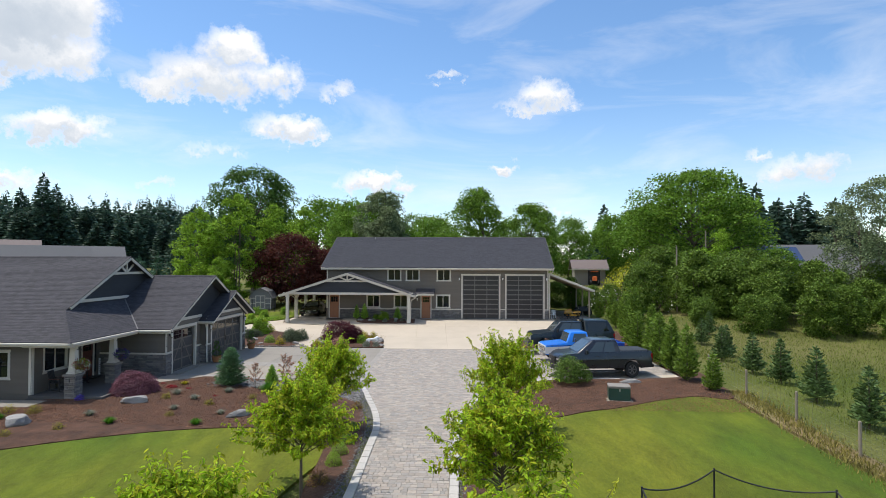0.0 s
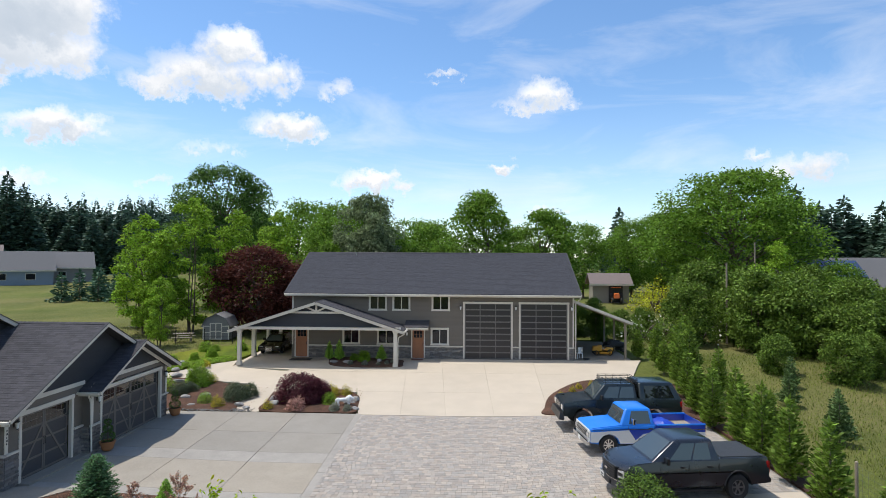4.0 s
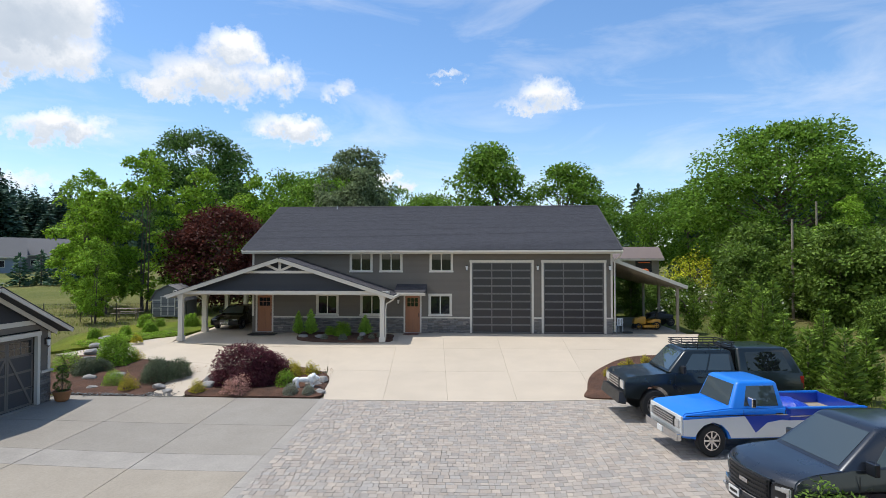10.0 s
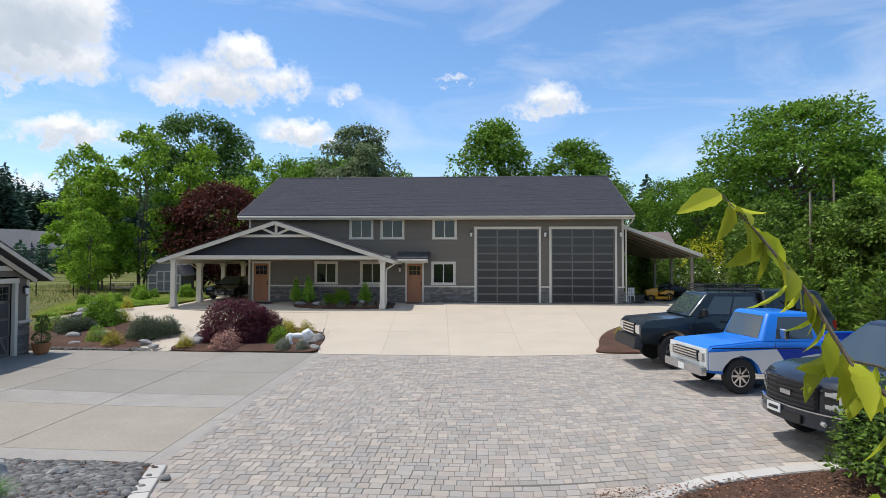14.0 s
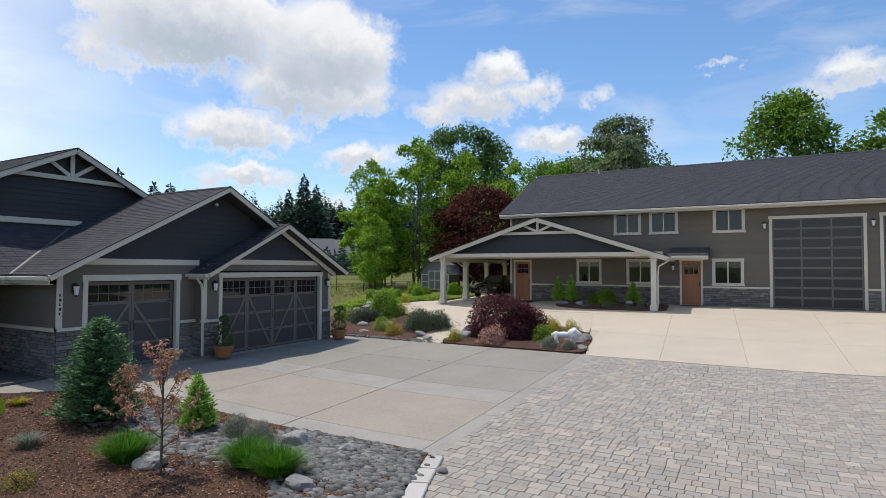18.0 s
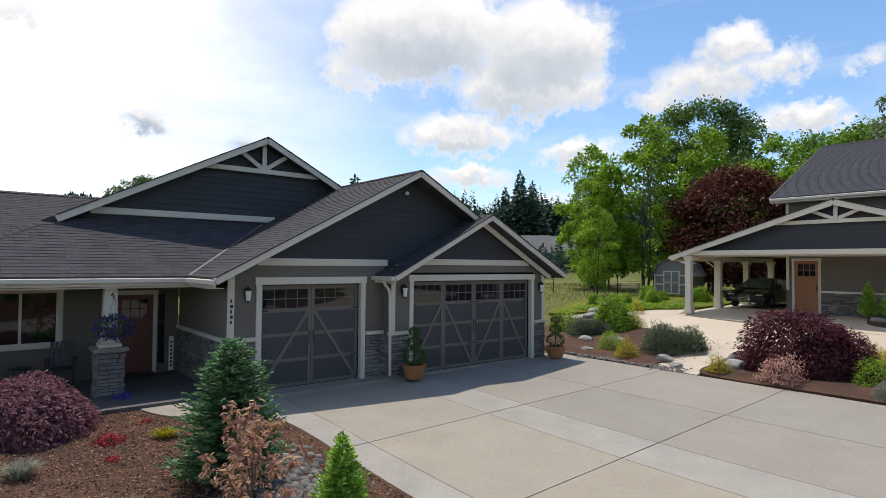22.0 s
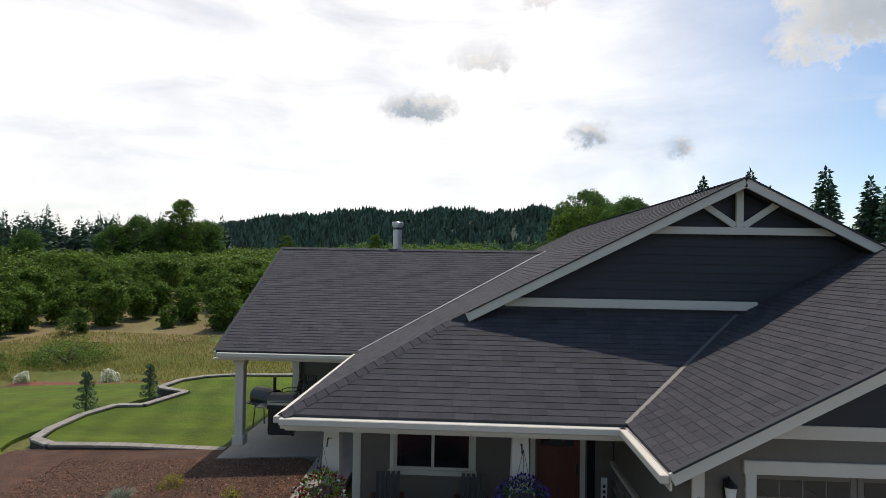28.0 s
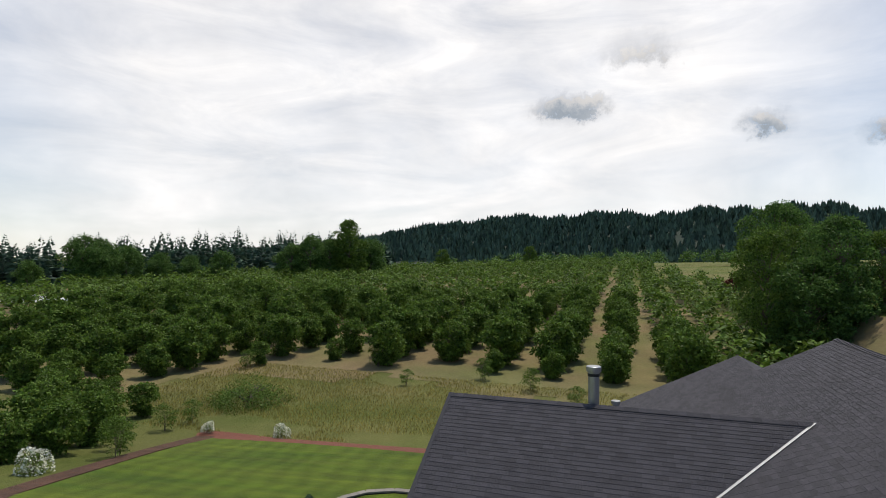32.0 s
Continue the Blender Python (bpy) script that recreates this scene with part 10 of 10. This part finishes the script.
rocking_chair(-20.2, 28.3, 5)
rocking_chair(-20.2, 29.9, -8)
tb = thing("side_table", "small round dark porch table", "table", (-20.3, 29.1, 0.12))
part("tabletop", turned([(0.22, 0.46), (0.24, 0.47), (0.24, 0.49), (0.22, 0.5)], 18), M["black"], tb)
for kx in range(3):
    a = kx * 2.094
    part("leg", tube([(0.18 * math.cos(a), 0.18 * math.sin(a), 0.0), (0.12 * math.cos(a), 0.12 * math.sin(a), 0.46)], 0.014, 5), M["black"], tb)
for x, y, w in ((-20.75, 31.65, 0.9), ):
    mat_ob = part("doormat", box(x - 0.3, x + 0.3, y - w / 2, y + w / 2, 0.10, 0.125, 0.006), M["black"])
    tagged(mat_ob, "dark doormat at the front door", "doormat")
mat_ob = part("doormat", box(-13.2, -11.6, 54.9, 55.7, 1.16, 1.19, 0.006), M["black"])
tagged(mat_ob, "long dark doormat before the shop door", "doormat")
mat_ob = part("doormat", box(-3.9, -3.0, 55.4, 55.95, 1.17, 1.20, 0.006), M["door_red"])
tagged(mat_ob, "reddish doormat at the shop door", "doormat")

# patio: grill, smoker, table and chairs
gl_ = thing("barbecue", "stainless gas barbecue with side shelves on the patio", "barbecue", (-25.9, 24.35, 0.09), 90)
part("cabinet", box(-0.36, 0.36, -0.25, 0.25, 0.08, 0.82, 0.015), M["black"], gl_)
part("firebox", box(-0.40, 0.40, -0.28, 0.28, 0.82, 0.95, 0.02), M["black"], gl_)
part("lid", shell([(-0.28, 0.95), (0.28, 0.95), (0.24, 1.14), (0.08, 1.24), (-0.14, 1.22), (-0.27, 1.08)], 0.40, 0.38, 1.0, 0.03), M["metal"], gl_, at=Matrix.Rotation(radians(90), 4, "Z"))
part("lid_handle", tube([(-0.28, -0.32, 1.05), (0.28, -0.32, 1.05)], 0.015, 6), M["chrome"], gl_)
for s in (-1, 1):
    part("side_shelf", box(min(s * 0.40, s * 0.74), max(s * 0.40, s * 0.74), -0.24, 0.24, 0.84, 0.88, 0.01), M["metal"], gl_)
    part("caster", turned([(0.04, 0.0), (0.04, 0.07)], 8, at=(s * 0.3, 0, 0.0)), M["rubber"], gl_)
sm = thing("smoker", "black drum smoker on legs beside the barbecue", "smoker", (-26.6, 23.6, 0.09), 60)
d = turned([(0.28, -0.45), (0.30, -0.43), (0.30, 0.43), (0.28, 0.45)], 20)
bmesh.ops.transform(d, matrix=Matrix.Translation((0, 0, 0.92)) @ Matrix.Rotation(radians(90), 4, "Y"), verts=d.verts[:])
part("drum", d, M["black"], sm)
part("chimney", tube([(0.35, 0, 1.1), (0.35, 0, 1.6)], 0.05, 8), M["black"], sm)
for sx in (-1, 1):
    for sy in (-1, 1):
        part("leg", tube([(sx * 0.35, sy * 0.22, 0.0), (sx * 0.32, sy * 0.16, 0.72)], 0.018, 5), M["black"], sm)
part("front_shelf", box(-0.4, 0.4, -0.52, -0.28, 0.8, 0.83, 0.006), M["black"], sm)


def patio_chair(x, y, rz):
    c = thing("patio_chair", "dark cast-metal patio chair with woven back", "chair", (x, y, 0.09), rz, group="patio chairs")
    part("seat", box(-0.24, 0.24, -0.24, 0.24, 0.42, 0.47, 0.02), M["black"], c)
    part("back_frame", tube([(-0.24, 0.24, 0.45), (-0.25, 0.34, 1.0), (0.25, 0.34, 1.0), (0.24, 0.24, 0.45)], 0.018, 6), M["black"], c)
    for kx in range(5):
        part("back_strap", bar((-0.2 + kx * 0.1, 0.25, 0.5), (-0.2 + kx * 0.1, 0.335, 0.98), 0.035, 0.012), M["black"], c)
    for s in (-1, 1):
        part("armrest", tube([(s * 0.26, 0.28, 0.66), (s * 0.28, -0.05, 0.68), (s * 0.26, -0.24, 0.62)], 0.016, 5), M["black"], c)
        part("leg", tube([(s * 0.24, -0.22, 0.64), (s * 0.24, -0.24, 0.0)], 0.014, 5), M["black"], c)
        part("leg", tube([(s * 0.22, 0.22, 0.44), (s * 0.24, 0.28, 0.0)], 0.014, 5), M["black"], c)


for x, y, rz in ((-28.4, 24.2, 80), (-29.6, 25.4, 180), (-28.8, 23.6, 20), (-30.0, 24.2, 250)):
    patio_chair(x, y, rz)
pt = thing("patio_table", "round dark metal patio table", "table", (-29.2, 24.5, 0.09))
part("tabletop", turned([(0.55, 0.70), (0.57, 0.71), (0.57, 0.73), (0.55, 0.74)], 28), M["black"], pt)
part("pedestal", turned([(0.25, 0.0), (0.22, 0.04), (0.05, 0.10), (0.05, 0.70)], 14), M["black"], pt)

# low retaining wall of dark blocks with pale caps round the upper lawn
RW_P = [(-26.0, 22.6), (-26.1, 19.5), (-25.95, 17.2), (-26.4, 16.35), (-27.4, 16.05), (-29.2, 15.9), (-30.7, 16.2), (-30.85, 17.2), (-33.2, 17.7), (-33.9, 16.1), (-35.5, 16.2), (-36.5, 16.9), (-37.1, 18.0), (-37.6, 22.0)]
WT = -0.42
upper = bed("lawn", [(-26.1, 22.6), (-26.2, 19.6), (-26.1, 17.4), (-26.6, 16.5), (-27.5, 16.2), (-29.2, 16.05), (-30.5, 16.35), (-30.7, 17.35), (-33.3, 17.85), (-34.0, 16.3), (-35.4, 16.4), (-36.3, 17.0), (-36.9, 18.1), (-37.4, 22.4), (-32.0, 22.8)], M["lawn_back"], 0.0, "upper lawn held by a low block wall", "lawn", step=1.0, smooth=False, skirt=0.3)
for v in upper.data.vertices:
    v.co.z = WT - 0.06 - 0.010 * (-25.5 - v.co.x) - (0.3 if v.co.z < land(v.co.x, v.co.y) - 0.2 else 0.0)
rwall = thing("retaining_wall", "low curved retaining wall of dark blocks with pale cap stones", "wall", kind="structure")
BL = mesh_of(box(-0.215, 0.215, -0.12, 0.12, -0.07, 0.07, 0.014), "block", M["block"])
CP = mesh_of(box(-0.225, 0.225, -0.16, 0.16, -0.035, 0.035, 0.01), "cap_stone", M["cap"])
for (x0, y0), (x1, y1) in zip(RW_P, RW_P[1:]):
    Ls = math.hypot(x1 - x0, y1 - y0)
    n = max(1, round(Ls / 0.45))
    an = math.degrees(math.atan2(y1 - y0, x1 - x0))
    for kx in range(n):
        s = (kx + 0.5) / n
        x, y = lerp(x0, x1, s), lerp(y0, y1, s)
        wz = WT - 0.010 * (-25.5 - x)
        part("cap_stone", CP, None, rwall, at=pose(x, y, wz, 0, 0, an) @ Matrix.Diagonal((Ls / n / 0.46, 1, 1, 1)))
        r = 0
        while wz - 0.10 - 0.145 * r > land(x, y) - 0.15 and r < 6:
            part("block", BL, None, rwall, at=pose(x, y, wz - 0.105 - 0.145 * r, 0, 0, an) @ Matrix.Diagonal((Ls / n / 0.44, 1, 1, 1)))
            r += 1


def spiral_topiary(x, y, z):
    p = thing("spiral_topiary", "dark green spiral-clipped conifer on the lawn", "topiary", (x, y, z), group="spiral topiaries")
    part("stem", tube([(0, 0, -0.3), (0, 0, 1.5)], 0.03, 6), M["bark"], p)
    rs = np.random.RandomState(int(abs(x * 7)))
    n = 2600
    t = rs.uniform(0, 1, n)
    a = t * 5 * 6.283
    rad = 0.30 * (1 - t) + 0.06
    tubr = 0.12 * (1 - 0.5 * t)
    c = np.stack([np.cos(a) * rad * 0.75, np.sin(a) * rad * 0.75, 0.12 + t * 1.45], 1)
    d = unit(rs.normal(size=(n, 3)))
    part("foliage", quad_mesh("foliage", leaves(rs, c + d * tubr[:, None] * np.array([1.5, 1.5, 0.75]), d + rs.normal(size=d.shape) * 0.5, np.full(n, 0.06), 0.5), L["spruce"]), None, p)


spiral_topiary(-30.1, 15.4, land(-30.1, 15.4))
spiral_topiary(-32.6, 16.4, land(-32.6, 16.4))


# gambrel garden shed, far shed, neighbours' houses
def shed_gambrel():
    s = thing("shed", "small grey gambrel-roofed garden shed with pale cross-braced doors", "shed", (-23.4, 65.6, land(-23.4, 65.6)), 8)
    out = [(-1.2, 0.0), (1.2, 0.0), (1.2, 1.35), (0.85, 2.0), (0.0, 2.4), (-0.85, 2.0), (-1.2, 1.35)]
    part("wall", prism(out, "y", -1.4, 1.4), M["shed_grey"], s)
    for (a, b) in (((-1.32, 1.22), (-0.88, 2.05)), ((-0.9, 2.02), (0.02, 2.46)), ((1.32, 1.22), (0.88, 2.05)), ((0.9, 2.02), (-0.02, 2.46))):
        part("roof_slope", bar((a[0], 0, a[1]), (b[0], 0, b[1]), 3.1, 0.05, up=(0, 1, 0) if False else (-(b[1] - a[1]), 0, b[0] - a[0])), M["shed_roof"], s)
    f = Face("x", -1.4, -1)
    door = part("door", boxes([(-0.55, 0.55, -1.44, -1.40, 0.05, 1.6)]), M["shed_grey"], s)
    for q in ((-0.55, -0.47, 0.05, 1.6), (0.47, 0.55, 0.05, 1.6), (-0.04, 0.04, 0.05, 1.6), (-0.47, 0.47, 1.52, 1.6), (-0.47, 0.47, 0.78, 0.86), (-0.47, 0.47, 0.05, 0.13)):
        part("door_board", f.box(q[0], q[1], 0.04, 0.06, q[2], q[3]), M["trim"], door)
    for q in ((-1.2, -1.1, 0, 1.35), (1.1, 1.2, 0, 1.35), (-1.1, -0.55, 0.65, 0.73), (0.55, 1.1, 0.65, 0.73), (-1.1, -0.55, 1.25, 1.33), (0.55, 1.1, 1.25, 1.33)):
        part("corner_trim", f.box(q[0], q[1], 0.0, 0.02, q[2], q[3]), M["trim"], s)


M["shed_grey"] = material("shed_siding", (0.20, 0.195, 0.19), 0.8, vary=0.15, scale=2)
M["shed_roof"] = material("shed_shingle", (0.17, 0.165, 0.165), 0.9, vary=0.25, scale=3)
M["brown_roof"] = material("brown_roof", (0.16, 0.125, 0.115), 0.8, vary=0.15, scale=1)
M["tan_wall"] = material("tan_wall", (0.28, 0.25, 0.21), 0.8, vary=0.1, scale=1)
M["pale_roof"] = material("pale_roof", (0.10, 0.10, 0.105), 0.85, vary=0.15, scale=0.5)
M["blue_panel"] = material("solar_panel", (0.03, 0.05, 0.12), 0.15, vary=0.1, scale=0.5, bump=0)
M["blue_wall"] = material("blue_grey_wall", (0.20, 0.24, 0.29), 0.8, vary=0.1, scale=1)
shed_gambrel()


def plain_building(name, label, x, y, rz, w, d, h, rise, wall_m, roof_m, windows=(), door=None, z=None, over=0.5, category="building"):
    """A gabled building seen far off: walls, roof, windows with frame and pane, a door."""
    b = thing(name, label, category, (x, y, land(x, y) if z is None else z), rz)
    part("wall", box(-w / 2, w / 2, -d / 2, d / 2, -6.0, h), wall_m, b)
    part("gable_wall", prism([(-d / 2, h), (d / 2, h), (0, h + rise)], "x", -w / 2 + 0.02, w / 2 - 0.02), wall_m, b)
    for s in (-1, 1):
        bm = bmesh.new()
        k = rise / (d / 2)
        P = [(-w / 2 - over, 0, h + rise + 0.12), (w / 2 + over, 0, h + rise + 0.12), (w / 2 + over, s * (d / 2 + over), h - over * k + 0.12), (-w / 2 - over, s * (d / 2 + over), h - over * k + 0.12)]
        top = [bm.verts.new(p) for p in P]
        bot = [bm.verts.new((p[0], p[1], p[2] - 0.2)) for p in P]
        bm.faces.new(top)
        bm.faces.new(bot[::-1])
        for i in range(4):
            bm.faces.new((top[i], bot[i], bot[(i + 1) % 4], top[(i + 1) % 4]))
        bmesh.ops.recalc_face_normals(bm, faces=bm.faces[:])
        part("roof_slope", bm, roof_m, b)
        part("fascia", box(-w / 2 - over, w / 2 + over, s * (d / 2 + over) - 0.02, s * (d / 2 + over) + 0.02, h - over * k - 0.12, h - over * k + 0.1), M["trim"], b)
    for u, z0, ww, hh in windows:
        fr_ = part("window", box(u - ww / 2 - 0.1, u + ww / 2 + 0.1, -d / 2 - 0.05, -d / 2, z0 - 0.1, z0 + hh + 0.1), M["trim"], b)
        part("pane", box(u - ww / 2, u + ww / 2, -d / 2 - 0.07, -d / 2 - 0.05, z0, z0 + hh), M["glass"], fr_)
    if door:
        # no opening is cut: a black panel paints the dark inside
        part("doorway", box(door[0] - door[1] / 2, door[0] + door[1] / 2, -d / 2 - 0.04, -d / 2 + 0.0, 0, door[2]), M["black"], b, "black panel standing for the dark of an open doorway")
    return b


plain_building("shed", "tan shed with brown metal roof, its open bay drawn as a black panel", 19.4, 90.0, -4, 4.6, 4.0, 2.6, 1.1, M["tan_wall"], M["brown_roof"], (), (0.6, 1.8, 2.2), category="shed")
tractor = thing("tractor", "orange compact tractor in the shed bay", "tractor", (19.6, 86.2, land(19.6, 86.2)), 80)
part("hood", shell([(0.0, 0.7), (1.2, 0.7), (1.2, 1.35), (0.1, 1.25)], 0.35, 0.3, 1.0, 0.05), material("orange_enamel", (0.55, 0.12, 0.015), 0.4, vary=0.1, bump=0), tractor)
part("canopy", box(1.1, 2.3, -0.6, 0.6, 2.0, 2.1, 0.03), bpy.data.materials["orange_enamel"], tractor)
for s in (-1, 1):
    part("canopy_post", tube([(1.9, s * 0.5, 1.0), (1.9, s * 0.5, 2.0)], 0.04, 5), M["black"], tractor)
    wheel(tractor, 0.35, s * 0.55, 0.38, 0.25, s, M["yellow"], 4)
    wheel(tractor, 1.75, s * 0.65, 0.65, 0.35, s, M["yellow"], 4)
hx, hy = -99.5, 128.5
plain_building("house", "grey house with grey hipped shingle roof beyond the field", hx, hy, 40, 18, 10, 3.2, 3.7, M["blue_wall"], M["pale_roof"], ((-5, 1.0, 1.6, 1.2), (0, 1.0, 1.6, 1.2), (5, 1.0, 1.6, 1.2)))
hx, hy = -96.0, 140.0
plain_building("house", "pale grey house with broad roof beyond the field", hx, hy, 38, 14, 11, 3.4, 3.4, M["shed_grey"], M["pale_roof"], ((-4, 1.0, 1.4, 1.2), (1, 1.0, 1.4, 1.2)))
hx, hy = polar(44.6, 160)
plain_building("house", "low far house among firs", hx, hy, 40, 12, 8, 2.8, 2.2, M["tan_wall"], M["brown_roof"], ((-3, 1.0, 1.4, 1.2),))
hx, hy = 45.5, 83.0
sol = plain_building("house", "pale house with solar panels on its roof behind the thicket", hx, hy, -12, 15, 9, 3.6, 2.6, M["blue_wall"], M["pale_roof"], ((-4, 1.2, 1.4, 1.2), (3, 1.2, 1.4, 1.2)))
for k in range(4):
    part("solar_panel", bar((-4.6 + k * 1.7, -4.2, 4.05), (-4.6 + k * 1.7, -0.9, 5.95), 1.6, 0.06), M["blue_panel"], sol)
plain_building("house", "grey-roofed house at the edge of the thicket", 52.0, 75.0, -25, 12, 8, 3.0, 2.0, M["blue_wall"], M["pale_roof"], ((-3, 1.0, 1.4, 1.2), (2, 1.0, 1.4, 1.2)))
plain_building("house", "white house with a steep grey roof beyond the orchard", -164.0, 95.5, 70, 17, 11, 3.3, 4.4, M["white"], M["pale_roof"], ((-8.2, 1.0, 1.1, 1.6), (-5.8, 1.0, 1.1, 1.6), (-2, 0.6, 2.4, 2.0), (2, 1.0, 1.2, 1.6), (6, 1.0, 1.2, 1.6)))
hx, hy = polar(141.5, 190)
plain_building("house", "long low white farm building beyond the orchard", hx, hy, 130, 20, 9, 2.5, 1.5, M["white"], M["white"], (), z=-4.0)
bench = thing("picnic_table", "grey weathered picnic table near the shed", "table", (-25.8, 63.2, land(-25.8, 63.2)), 15)
part("tabletop", box(-0.9, 0.9, -0.35, 0.35, 0.72, 0.76, 0.01), M["post_wood"], bench)
for s in (-1, 1):
    part("bench_seat", box(-0.9, 0.9, s * 0.72 - 0.13, s * 0.72 + 0.13, 0.42, 0.46, 0.01), M["post_wood"], bench)
    part("leg_frame", boxes([(s * 0.65 - 0.04, s * 0.65 + 0.04, -0.7, 0.7, 0.38, 0.44), (s * 0.65 - 0.04, s * 0.65 + 0.04, -0.3, -0.22, 0, 0.72), (s * 0.65 - 0.04, s * 0.65 + 0.04, 0.22, 0.3, 0, 0.72)]), M["post_wood"], bench)
for x, y, h in ((-26.0, 72.5, 9.0), (24.5, 66.0, 7.5), (31.0, 74.0, 9.0)):
    pole = part("pole", turned([(0.11, -0.2), (0.08, h)], 8, at=(0, 0, 0)), M["post_wood"])
    pole.matrix_world = pose(x, y, land(x, y))
    tagged(pole, "plain grey wooden pole among the trees", "pole")
